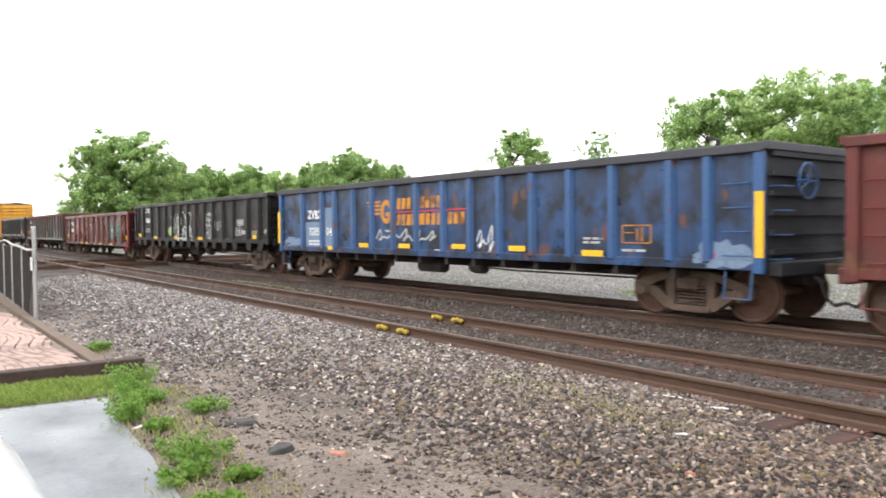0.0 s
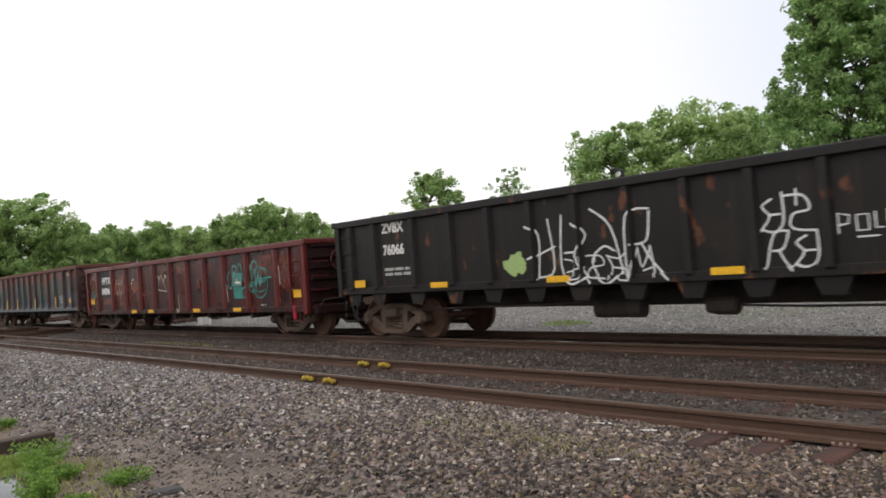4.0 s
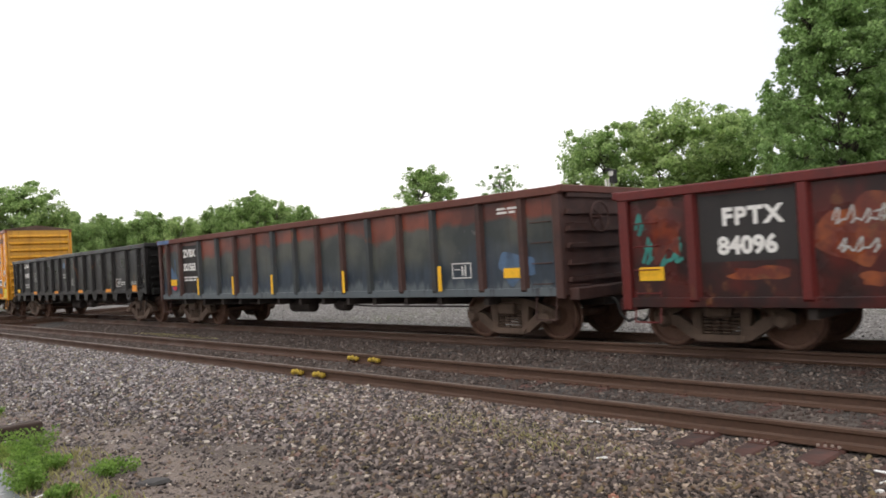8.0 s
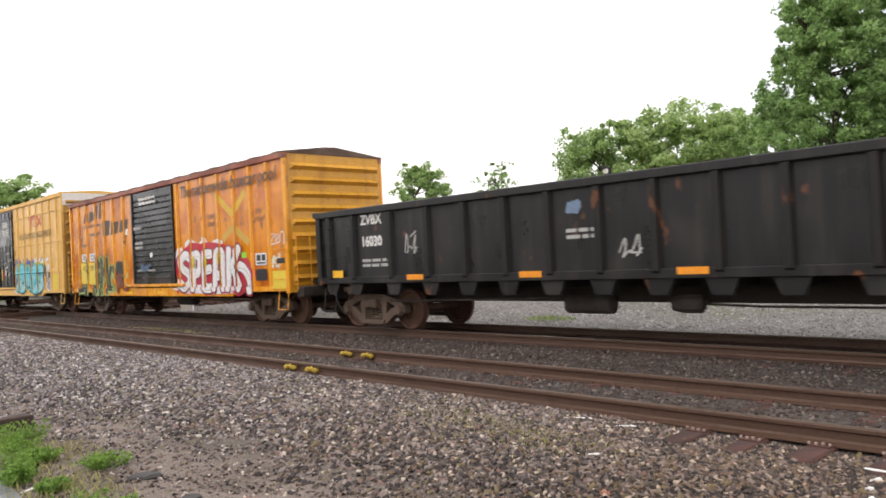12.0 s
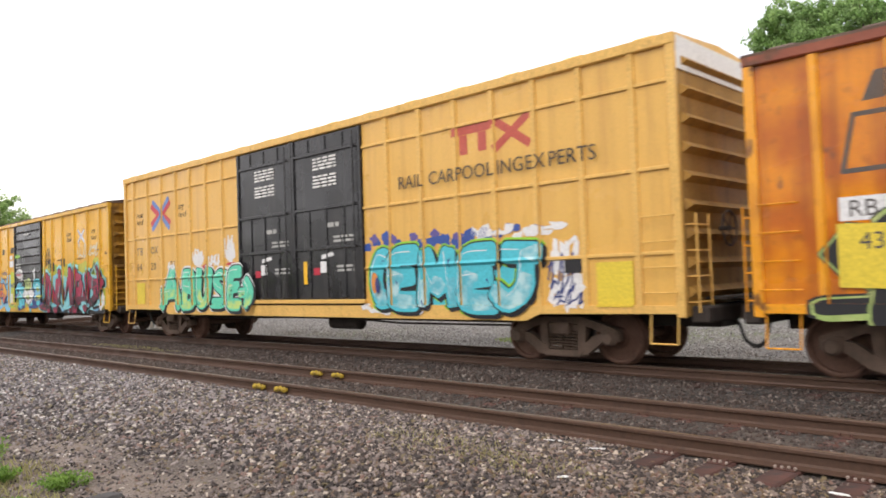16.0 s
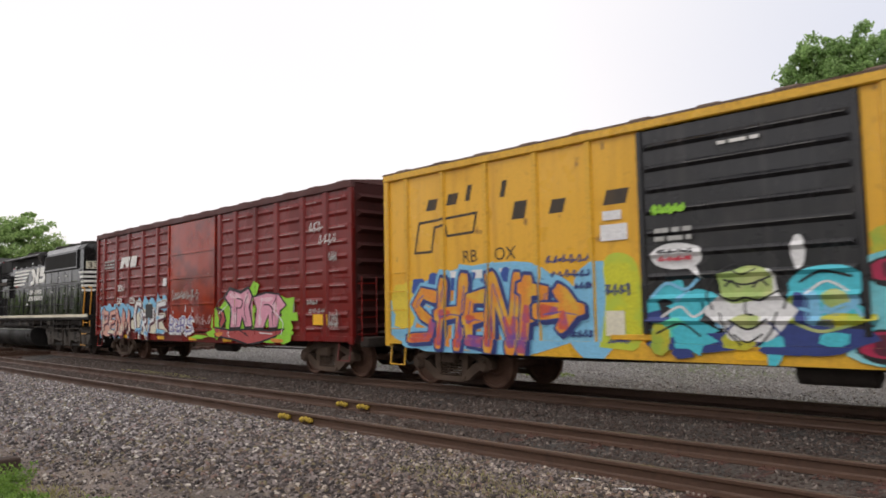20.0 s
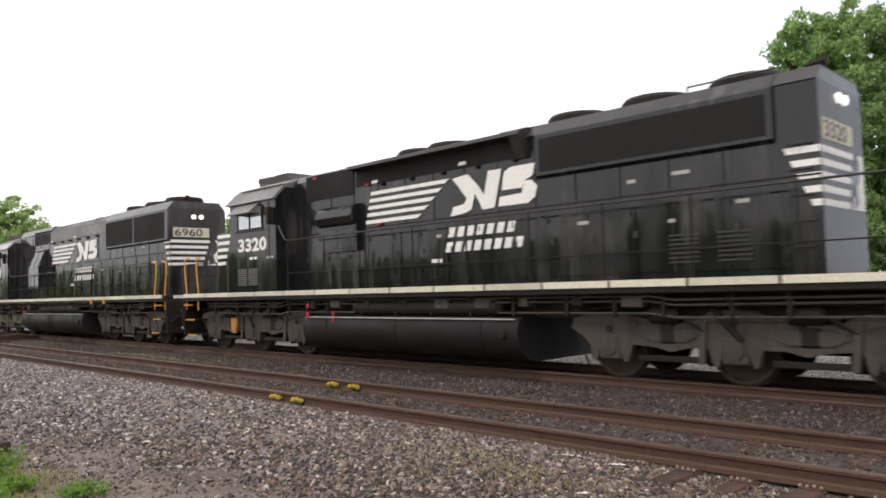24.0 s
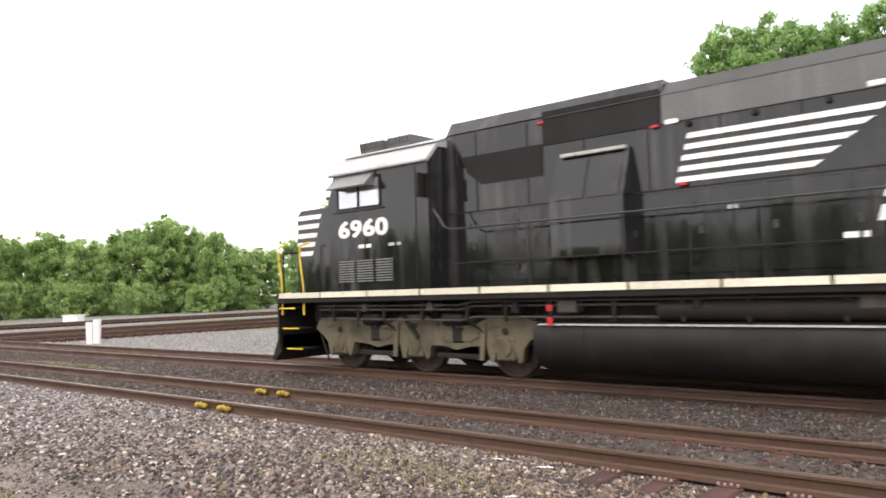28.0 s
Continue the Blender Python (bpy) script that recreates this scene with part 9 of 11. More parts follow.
def engine(label, x, ends, cab, nose, hood_end, trucks, tank, number, sd60):
    """A six-axle road engine; its cab is at the -x end."""
    car = thing("locomotive", label, "locomotive", "locomotives")
    (c0, c1), (front, rear) = cab, ends
    k = Kit()
    k.box(front, rear, -1.5, 1.5, 1.4, 1.6, 0.02)
    k.part("frame_deck", M_LOCOD, car)
    for s in (-1, 1):
        n = 15
        for i in range(n):
            a, b = front + 0.1 + i * (rear - front - 0.2) / n, front + 0.1 + (i + 1) * (rear - front - 0.2) / n
            q = Kit()
            q.box(a + 0.025, b - 0.025, min(s * 1.5, s * 1.535), max(s * 1.5, s * 1.535), 1.51, 1.62)
            q.part("sill_stripe", M_CREAM, car)
    u = Kit()
    u.box(front + 0.6, rear - 0.6, -0.95, 0.95, 0.98, 1.41, 0.02)
    u.part("underframe", M_LOCOD, car)
    # fuel tank and air tanks
    t = Kit()
    half_ = [(1.3, 1.02), (1.42, 0.97), (1.47, 0.84), (1.47, 0.66), (1.43, 0.5), (1.33, 0.36), (1.18, 0.26), (0.95, 0.2)]
    t.prism([(-a, b) for a, b in half_] + half_[::-1], "x", *tank)
    tank_body = t.part("fuel_tank", M_TANK, car, smooth=30)
    for cx in (tank[0] + 0.9, (tank[0] + tank[1]) / 2, tank[1] - 0.9):
        t = Kit()
        t.prism([(-a - 0.012, b) for a, b in half_] + [(a + 0.012, b) for a, b in half_[::-1]], "x", cx - 0.02, cx + 0.02)
        t.part("tank_band", M_TANK, tank_body)
    t = Kit()
    t.disc_stack((tank[1] - 0.35, -1.46, 0.72), [(-0.06, 0.04), (-0.05, 0.09), (0.02, 0.1)], 14, "y")
    t.part("filler_cap", M_LOCOD, tank_body)
    # pale strip draws the highlight on the tank's upper edge
    g = Kit()
    g.box(tank[0] + 0.1, tank[1] - 0.1, -1.47, -1.4, 0.972, 0.996)
    g.part("tank_edge_highlight", M_GREYW, car, "pale painted highlight along the tank edge")
    a = Kit()
    a.disc_stack(((tank[0] + tank[1]) / 2 + 0.6, -1.2, 1.2), [(-2.2, 0.06), (-2.1, 0.17), (2.1, 0.17), (2.2, 0.06)], 16, "x")
    a.part("air_tank", M_LOCOD, car, smooth=40)
    for tx, light in zip(trucks, (sd60, False)):
        engine_truck(car, tx, M_TRUCKD if light else M_TRUCKB)
    # cab
    zc = 4.28
    p = Kit()
    f0 = c0 + (0.3 if sd60 else 0.0)
    p.prism([(c0, 1.6), (c1, 1.6), (c1, 3.95), (f0, 3.95), (c0 + (0.04 if sd60 else 0.0), 3.2)], "y", -1.48, 1.48)
    p.prism([(-1.48, 3.95), (1.48, 3.95), (1.2, zc), (0.6, zc + 0.2), (-0.6, zc + 0.2), (-1.2, zc)], "x", f0, c1)
    body = p.part("cab", M_LOCO, car)
    # the slope's sky reflection is put into the pale roof colour
    r = Kit()
    r.prism([(-1.56, 3.98), (-1.24, zc + 0.03), (-0.62, zc + 0.23), (0.62, zc + 0.23), (1.24, zc + 0.03), (1.56, 3.98), (1.5, 3.94), (1.2, zc - 0.02), (-1.2, zc - 0.02), (-1.5, 3.94)], "x", f0 - 0.08, c1 + 0.03)
    r.part("cab_roof", M_ROOFW if sd60 else M_UPPER, body, "cab roof with sky reflection painted pale")
    for y_ in (-1.57, 1.57):
        dr = Kit()
        dr.box(f0 - 0.08, c1 + 0.03, y_ - 0.015, y_ + 0.015, 3.955, 3.99)
        dr.part("drip_rail", M_ROOFW, body, "pale roof edge")
    rp = Kit()
    rp.prism([(-0.64, zc + 0.232), (0.64, zc + 0.232), (1.22, zc + 0.05), (1.26, zc + 0.07), (0.66, zc + 0.26), (-0.66, zc + 0.26), (-1.26, zc + 0.07), (-1.22, zc + 0.05)], "x", f0 + 0.05, c1)
    rp.part("roof_skin", M_ROOFW, body, "pale cab roof")
    for w0, w1 in ((c0 + 0.46, c0 + 1.0), (c0 + 1.06, c0 + 1.6)):
        w = Kit()
        w.box(w0, w1, -1.492, -1.482, 3.28, 3.82, 0.004)
        w.part("side_window", M_GLASS, body, "pale reflecting window glass")
        e = Kit()
        for b_ in ((w0 - 0.04, w0, 3.24, 3.86), (w1, w1 + 0.04, 3.24, 3.86), (w0 - 0.04, w1 + 0.04, 3.24, 3.28), (w0 - 0.04, w1 + 0.04, 3.82, 3.86)):
            e.box(b_[0], b_[1], -1.505, -1.48, b_[2], b_[3])
        e.part("window_frame", M_LOCOD, body)
    sl = Kit()
    sl.box(c0 + 0.3, c0 + 1.72, -1.53, -1.478, 3.2, 3.235, 0.006)
    sl.part("window_sill", M_ROOFG, body)
    pl_ = Kit()
    pl_.box(c1 - 0.32, c1 - 0.3, -1.488, -1.478, 1.75, 3.9)
    pl_.part("panel_seam", M_LOCOD, body)
    aw = Kit()
    aw.prism([(-1.48, 3.95), (-1.80, 3.66), (-1.78, 3.63), (-1.48, 3.90)], "x", c0 + 0.4, c0 + 1.5)
    for ax in (c0 + 0.42, c0 + 1.47):
        aw.prism([(-1.485, 3.94), (-1.79, 3.66), (-1.485, 3.66)], "x", ax, ax + 0.02)
    aw.part("sun_awning", M_AWN, body, "grey metal window awning")
    for vx in (c0 + 0.42, c0 + 0.95, c0 + 1.48)[: 3 if sd60 else 2]:
        for i in range(9):
            v = Kit()
            v.box(vx, vx + 0.44, -1.496, -1.478, 1.8 + i * 0.05, 1.825 + i * 0.05)
            v.part("vent_slat", M_RAILG, body)
    lettering(number, 0.45, c0 + 0.42, 2.7, -1.483, M_LWHITE, car, "cab_number", bold=0.016, stretch=1.5, tracking=1.04)
    small_lines(car, c0 + 1.0, 2.46, 0.35, 1, -1.483, M_LWHITE, 0.07, 3)
    small_lines(car, c0 + 1.82, 2.46, 0.32, 1, -1.483, M_GREYW, 0.06, 4)
    for hx in (c0 + 0.7, c0 + 1.5):
        ac = Kit()
        ac.box(hx - 0.36, hx + 0.36, -0.78, 0.5, zc + 0.16, zc + 0.4, 0.05)
        unit = ac.part("roof_unit", M_ROOFU, body, "dull grey louvred roof unit")
        for i in range(7):
            fin = Kit()
            fin.box(hx - 0.3 + i * 0.1, hx - 0.26 + i * 0.1, -0.82, 0.3, zc + 0.3, zc + 0.44, 0.01)
            fin.part("fin", M_ROOFU, unit)
    h = Kit()
    for i in range(3):
        h.rod((c0 + 0.5 + i * 0.12, 0.75, zc + 0.16), (c0 + 0.1 - i * 0.05, 0.75 + i * 0.08, zc + 0.34), 0.03, 8, 0.07)
    h.part("air_horn", M_LOCOD, body)
    mi = Kit()
    mi.box(c1 - 0.16, c1 - 0.08, -1.66, -1.5, 3.3, 3.74, 0.01)
    mi.part("mirror", M_LOCOD, body)
    if not sd60:
        tag = Kit()
        tag.prism([(-8.56, 0.56), (-8.42, 0.5), (-8.32, 0.52), (-8.26, 0.84), (-8.34, 0.94), (-8.46, 0.9), (-8.58, 0.94)], "y", -1.2, -1.14)
        tag.part("brake_tag", M_TAG, car, "orange tag on the truck")
    else:
        for lx in (3.5, 4.7):
            jl = Kit()
            jl.prism([(lx - 0.07, 1.38), (lx + 0.07, 1.38), (lx + 0.03, 1.56), (lx - 0.03, 1.56)], "y", -1.56, -1.51)
            jl.part("jack_lug", M_RAILING, car, "small orange jack mark")
    for z0, z1 in ((1.2, 1.3), (0.96, 1.1)):
        rm = Kit()
        rm.box(-4.5, -4.4, -1.52, -1.49, z0, z1, 0.01)
        rm.part("red_tag", M_LAMPRED, car)
    if not sd60:
        rm = Kit()
        rm.prism([(-3.58, 0.78), (-3.51, 0.76), (-3.48, 1.1), (-3.56, 1.12)], "y", -1.456, -1.45)
        rm.part("red_flag", M_LAMPRED, car)
    for ax in (tx + d for tx in trucks for d in (-2.1, 0.0, 2.1)):
        tm = Kit()
        tm.box(ax - 0.75, ax + 0.1, -0.6, 0.6, 0.24, 0.86, 0.06)
        tm.part("traction_motor", M_LOCOD, car)
    # nose
    n0 = nose
    q = Kit()
    hw = 1.12 if sd60 else 0.95
    if sd60:
        q.prism([(n0, 1.6), (c0, 1.6), (c0, 3.42), (n0 + 0.12, 3.42), (n0, 3.3)], "y", -hw, hw)
    else:
        q.prism([(n0, 1.6), (c0, 1.6), (c0, 3.36), (n0 + 0.1, 3.36), (n0, 3.25)], "y", -hw, hw)
    q.part("short_hood", M_LOCO, car)
    wedge_stripes(car, n0 + 0.02, n0 + 0.48, n0 + 0.8, 2.42, 3.3, 5, -hw, M_LWHITE, "nose_stripe")
    f = Kit()
    for i in range(5):
        f.box(n0 - 0.006, n0, -hw + 0.05, hw - 0.05, 2.5 + i * 0.18, 2.59 + i * 0.18)
    f.part("nose_front_stripes", M_LWHITE, car)
    # long hood
    top = 4.64 if sd60 else 4.52
    q = Kit()
    q.prism([(-0.93, 1.6), (0.93, 1.6), (0.93, top - 0.18), (0.75, top), (-0.75, top), (-0.93, top - 0.18)], "x", c1, hood_end)
    q.part("long_hood", M_LOCO, car)
    rr = Kit()
    rr.prism([(-0.97, top - 0.2), (-0.78, top + 0.015), (0.78, top + 0.015), (0.97, top - 0.2), (0.94, top - 0.2), (0.75, top - 0.01), (-0.75, top - 0.01), (-0.94, top - 0.2)], "x", c1 + (2.2 if sd60 else 2.6), hood_end)
    rr.part("hood_roof_edge", M_ROOFG, car)
    if sd60:
        rz = Kit()
        rz.prism([(-0.95, top - 0.16), (-0.8, top + 0.085), (0.8, top + 0.085), (0.95, top - 0.16), (0.9, top - 0.2), (-0.9, top - 0.2)], "x", c1 + 0.04, c1 + 4.27)
        rz.part("front_hood_roof", M_LOCO, car)
    # flared radiators at the rear
    r0, r1 = (3.45, hood_end - 0.15) if sd60 else (2.05, hood_end - 0.6)
    if sd60:
        fl = Kit()
        fl.prism([(-0.93, 3.34), (-1.02, 3.4), (-1.02, 4.4), (-0.8, 4.67), (0.8, 4.67), (1.02, 4.4), (1.02, 3.4), (0.93, 3.34)], "x", r0, r1 + 0.14)
        fl.part("radiator_housing", M_LOCO, car)
        for a_, b_ in ((r0 + 0.12, (r0 + r1) / 2 - 0.06), ((r0 + r1) / 2 + 0.06, r1 - 0.1)):
            gr = Kit()
            gr.box(a_, b_, -1.03, -1.018, 3.45, 4.32)
            gr.part("radiator_grille", M_GRILLE, car)
    else:
        fl = Kit()
        fl.prism([(-0.93, 3.5), (-1.0, 3.56), (-1.0, 4.3), (-0.8, 4.53), (0.8, 4.53), (1.0, 4.3), (1.0, 3.56), (0.93, 3.5)], "x", r0, r1)
        fl.part("radiator_housing", M_LOCO, car)
        gr = Kit()
        gr.box(r0 + 0.1, r1 - 0.1, -1.01, -0.998, 3.62, 4.22)
        gr.part("radiator_grille", M_GRILLE, car)
    # grilles, doors and boxes on the hood side
    ga, gb = (c1 + 2.15, c1 + 4.25) if sd60 else (c1 + 0.6, c1 + 2.5)
    gr = Kit()
    gr.box(ga, gb, -0.955, -0.935, 3.98 if sd60 else 3.82, 4.56 if sd60 else 4.44, 0.006)
    gr.part("intake_grille", M_GRILLE, car)
    if sd60:
        gr = Kit()
        gr.prism([(c1 + 0.82, 3.48), (c1 + 2.13, 3.48), (c1 + 2.13, 4.02), (c1 + 0.42, 4.02), (c1 + 0.5, 3.72)], "y", -0.945, -0.935)
        gr.part("blower_duct", M_GRILLE, car)
    bx = Kit()
    b0, b1 = (c1 + 2.45, c1 + 3.75) if sd60 else (c1 + 1.34, c1 + 2.72)
    if sd60:
        bx.prism([(-0.93, 2.0), (-1.3, 2.05), (-1.3, 2.95), (-1.0, 3.72), (-0.93, 3.72)], "x", b0, b1)
        for q0, q1 in ((b0 + 0.08, (b0 + b1) / 2 - 0.04), ((b0 + b1) / 2 + 0.04, b1 - 0.08)):
            pn = Kit()
            pn.add([(q0, -1.312, 2.97), (q1, -1.312, 2.97), (q1, -1.05, 3.64), (q0, -1.05, 3.64), (q0, -1.29, 2.97), (q1, -1.29, 2.97), (q1, -1.02, 3.64), (q0, -1.02, 3.64)], [(0, 1, 2, 3), (4, 7, 6, 5), (0, 4, 5, 1), (1, 5, 6, 2), (2, 6, 7, 3), (3, 7, 4, 0)])
            pn.part("filter_panel", M_LOCO, car)
    else:
        bx.prism([(-0.93, 2.5), (-1.08, 2.5), (-1.08, 3.1), (-1.2, 3.14), (-1.25, 3.3), (-1.2, 3.46), (-1.08, 3.57), (-0.93, 3.6)], "x", b0, b1)
        for q0, q1 in ((b0 + 0.06, (b0 + b1) / 2 - 0.02), ((b0 + b1) / 2 + 0.02, b1 - 0.06)):
            pn = Kit()
            pn.box(q0, q1, -1.095, -1.08, 2.56, 3.04, 0.006)
            pn.part("filter_panel", M_LOCO, car)
    bx.part("filter_box", M_LOCO, car, smooth=30)
    if sd60:
        tb = Kit()
        tb.box(b0 + 0.1, b1 - 0.05, -1.07, -0.94, 3.7, 3.76, 0.01)
        tb.part("filter_lid", M_GREYW, car, "pale grey lid edge")
    for i in range(14):
        d = c1 + 0.5 + i * (hood_end - c1 - 1.0) / 14
        dd = Kit()
        dd.box(d + 0.04, d + (hood_end - c1 - 1.0) / 14 - 0.04, -0.945, -0.93, 1.72, 2.95, 0.008)
        door = dd.part("hood_door", M_LOCO, car)
        l_ = Kit()
        l_.box(d + 0.1, d + 0.16, -0.965, -0.945, 2.3, 2.42)
        l_.part("door_latch", M_ROOFG, door)
        for hz in (1.95, 2.72):
            hg_ = Kit()
            hg_.rod((d + 0.05, -0.955, hz - 0.05), (d + 0.05, -0.955, hz + 0.05), 0.014, 6)
            hg_.part("door_hinge", M_LOCOD, door)
    for i in range(13):
        d = c1 + 0.7 + i * (hood_end - c1 - 1.2) / 13
        up = Kit()
        up.box(d, d + 0.02, -0.94, -0.93, 3.0, top - 0.2)
        up.part("panel_seam", M_LOCOD, car)
    sm = Kit()
    sm.box(c1, hood_end, -0.942, -0.93, 2.985, 3.01)
    sm.part("hood_seam", M_LOCOD, car)
    for vx in (hood_end - 2.3, hood_end - 1.5):
        for i in range(7):
            lv = Kit()
            lv.box(vx, vx + 0.5, -0.958, -0.944, 1.86 + i * 0.07, 1.89 + i * 0.07)
            lv.part("door_louvre", M_ROOFG, car)
    for vx, vz, vw in ((hood_end - 3.0, 3.2, 0.16), (hood_end - 2.2, 3.24, 0.3), (hood_end - 1.2, 2.7, 0.2), (c1 + 5.2, 2.62, 0.14), (2.9, 2.6, 0.22), (4.6, 2.5, 0.12)):
        tg = Kit()
        tg.box(vx, vx + vw, -0.952, -0.944, vz, vz + 0.06)
        tg.part("stencil_plate", M_GREYW, car)
    for i in range(5):
        gi = Kit()
        gi.path([(hood_end - 0.42, -0.93, 2.0 + i * 0.36), (hood_end - 0.42, -0.99, 2.0 + i * 0.36), (hood_end - 0.12, -0.99, 2.0 + i * 0.36), (hood_end - 0.12, -0.93, 2.0 + i * 0.36)], 0.012, 6)
        gi.part("hood_grab_iron", M_ROOFG, car)
    # side mark: tapering stripes, plain blocks for the name
    stripes(car, -2.5 if sd60 else -2.88, -0.6 if sd60 else -1.15, 3.08, 3.8, 5, -0.952, M_LWHITE, 0.3, "side_stripe", 0.16)
    bx0 = 0.32 if sd60 else -0.15
    EMBLEM = ([(-0.02, 3.02), (0.06, 3.2), (0.36, 3.24), (0.44, 3.34), (0.2, 3.62), (0.05, 3.78), (0.48, 3.82), (0.74, 3.58), (0.9, 3.36), (1.02, 3.82), (1.36, 3.82), (1.16, 3.1), (0.86, 3.08), (0.66, 3.42), (0.56, 3.12), (0.42, 3.06)],
              [(1.26, 3.1), (1.98, 3.1), (2.14, 3.2), (2.2, 3.4), (2.06, 3.52), (1.9, 3.52), (1.84, 3.3), (1.3, 3.28)], [(1.36, 3.4), (1.84, 3.4), (1.9, 3.52), (2.1, 3.6), (2.16, 3.82), (1.6, 3.82), (1.42, 3.74), (1.38, 3.54)])
    for poly in ([(bx0 + px, pz) for px, pz in ring] for ring in EMBLEM):
        em = Kit()
        em.prism(poly, "y", -0.956, -0.95)
        em.part("emblem", M_LWHITE, car)
    blocks(7, bx0 - 0.12, 2.6, 0.165, 0.2, 0.095, M_LWHITE, car, -0.95, "name_bar", 0.3)
    blocks(8, bx0 - 0.2, 2.3, 0.17, 0.2, 0.09, M_LWHITE, car, -0.95, "name_bar", 0.3)
    small_lines(car, bx0 - 0.6, 2.1, 0.3, 1, -0.952, M_LWHITE, 0.08, 7)
    # added matte sheet keeps the end dark instead of mirroring the sky
    pe = Kit()
    pe.box(hood_end - 0.02, hood_end, -0.9, 0.9, 1.62, top - 0.2)
    pe.part("hood_end_dark_sheet", M_LOCOD, car)
    # piping and brackets under the walkway
    rnd_u = random.Random(number)
    ux = front + 1.6
    while ux < rear - 1.4:
        br = Kit()
        br.prism([(ux, 1.4), (ux + 0.1, 1.4), (ux + 0.07, 1.02), (ux + 0.03, 1.02)], "y", -1.34, -1.28)
        br.part("bracket", M_LOCOD, car)
        if rnd_u.random() < 0.6:
            vb = Kit()
            w_ = rnd_u.uniform(0.12, 0.4)
            vb.box(ux + 0.2, ux + 0.2 + w_, -1.38, -1.1, 1.14 + rnd_u.uniform(0, 0.08), 1.38, 0.02)
            vb.part("valve_box", M_LOCOD if rnd_u.random() < 0.6 else M_TRUCKB, car)
        ux += rnd_u.uniform(0.7, 1.3)
    for pz, py_ in ((1.33, -1.36), (1.25, -1.32), (1.06, -1.3)):
        pp_ = Kit()
        pp_.path([(front + 1.2, py_, pz), (front + 5.0, py_, pz - 0.02), (front + 5.3, py_, pz + 0.04), (rear - 4.8, py_, pz + 0.03), (rear - 4.4, py_, pz - 0.03), (rear - 1.2, py_, pz)], 0.02, 6)
        pp_.part("train_pipe", M_TRUCKB, car)
    # rear end of the hood
    for i in range(5):
        e = Kit()
        e.box(hood_end + 0.001, hood_end + 0.005, -0.92, 0.2 + 0.06 * i, 2.56 + i * 0.1867, 2.6533 + i * 0.1867)
        e.part("rear_stripe", M_LWHITE, car)
    wedge_stripes(car, hood_end - 0.01, hood_end - 0.13, hood_end - 0.5, 2.56, 3.4, 5, -0.93, M_LWHITE, "rear_side_stripe")
    pf = Kit()
    pf.prism([(0.34, 2.56), (0.92, 2.56), (0.92, 3.4), (0.6, 3.4)], "x", hood_end + 0.001, hood_end + 0.005)
    pf.part("rear_stripe", M_LWHITE, car)
    rh = Kit()
    rh.prism([(0.42, 2.56), (0.62, 2.66), (0.56, 2.9), (0.72, 3.06), (0.7, 3.3), (0.6, 3.42), (0.48, 3.2), (0.3, 3.04), (0.34, 2.96), (0.48, 2.98), (0.4, 2.8)], "x", hood_end + 0.003, hood_end + 0.01)
    rh.part("rear_emblem", M_LOCO, car)
    nb = Kit()
    nb.box(hood_end, hood_end + 0.014, -0.84, 0.42, 3.49, 3.8, 0.004)
    nb.part("rear_number_board", M_CREAM, car)
    num_ = lettering(number, 0.34, 0.0, 3.53, 0.0, M_LETTER, car, "board_number", deep=0.002, bold=0.004, stretch=1.45)
    num_.matrix_basis = pose(hood_end + 0.017, -0.8, 0, 0, 0, 90)
    for y in (-0.13, 0.13):
        hl = Kit()
        hl.disc_stack((hood_end + (0.0 if not sd60 else 0.0), y, 4.16), [(0.0, 0.075), (0.05, 0.075), (0.06, 0.06)], 14, "x")
        hl.part("headlight", M_LAMPW, car)
    for fx in ((hood_end - 0.9, hood_end - 2.5, hood_end - 4.1) if sd60 else (hood_end - 1.3, hood_end - 2.9, hood_end - 4.5)):
        fan(car, fx, top + (0.06 if sd60 else 0.03))
    for fx in (-1.9, -0.9) if not sd60 else ():
        fan(car, fx, top)
    ex = Kit()
    ex.box(0.6, 1.4, -0.35, 0.35, top, top + 0.16, 0.04)
    ex.part("exhaust_stack", M_LOCOD, car)
    if sd60:
        hb = Kit()
        hb.box(-2.68, 3.42, -0.962, -0.932, 4.0, 4.44, 0.008)
        hb.part("upper_hood_panel", M_UPPER, car, "light grey upper panel")
    else:
        hb = Kit()
        hb.prism([(-0.7, 4.56), (-1.2, 4.42), (-1.22, 4.35), (-0.93, 4.33)], "x", -3.25, 1.85)
        hb.prism([(-0.92, 4.34), (-1.2, 4.36), (-1.0, 3.94), (-0.92, 3.94)], "x", 1.6, 1.85)
        hb.part("brake_blister", M_ROOFG, car, "grey dusted roof overhang")
        hg = Kit()
        hg.box(-3.2, 1.6, -0.955, -0.935, 3.97, 4.33)
        hg.part("brake_grille", M_GRILLE, car)
    for lx, lz in ((-4.9, 4.35), (-2.85, 3.95), (-2.45, 3.02)):
        m_ = Kit()
        m_.box(lx, lx + 0.13, -1.0 if lz < 4 else -0.97, -0.94, lz, lz + 0.05, 0.01)
        m_.part("marker_light", M_LAMPRED, car)
    for i in range(7):
        lg = Kit()
        lx = -2.3 + i * 0.95
        lg.box(lx, lx + 0.07, -1.0, -0.93, 3.9, 3.98, 0.01)
        lg.part("lifting_lug", M_LOCOD, car)
    for lx, lz in ((-2.62, 3.98), (0.1, 4.02), (2.2, 3.75)):
        wt = Kit()
        wt.box(lx, lx + 0.2, -0.972, -0.955, lz, lz + 0.07, 0.004)
        wt.part("white_tag", M_LWHITE, car)
    hn = Kit()
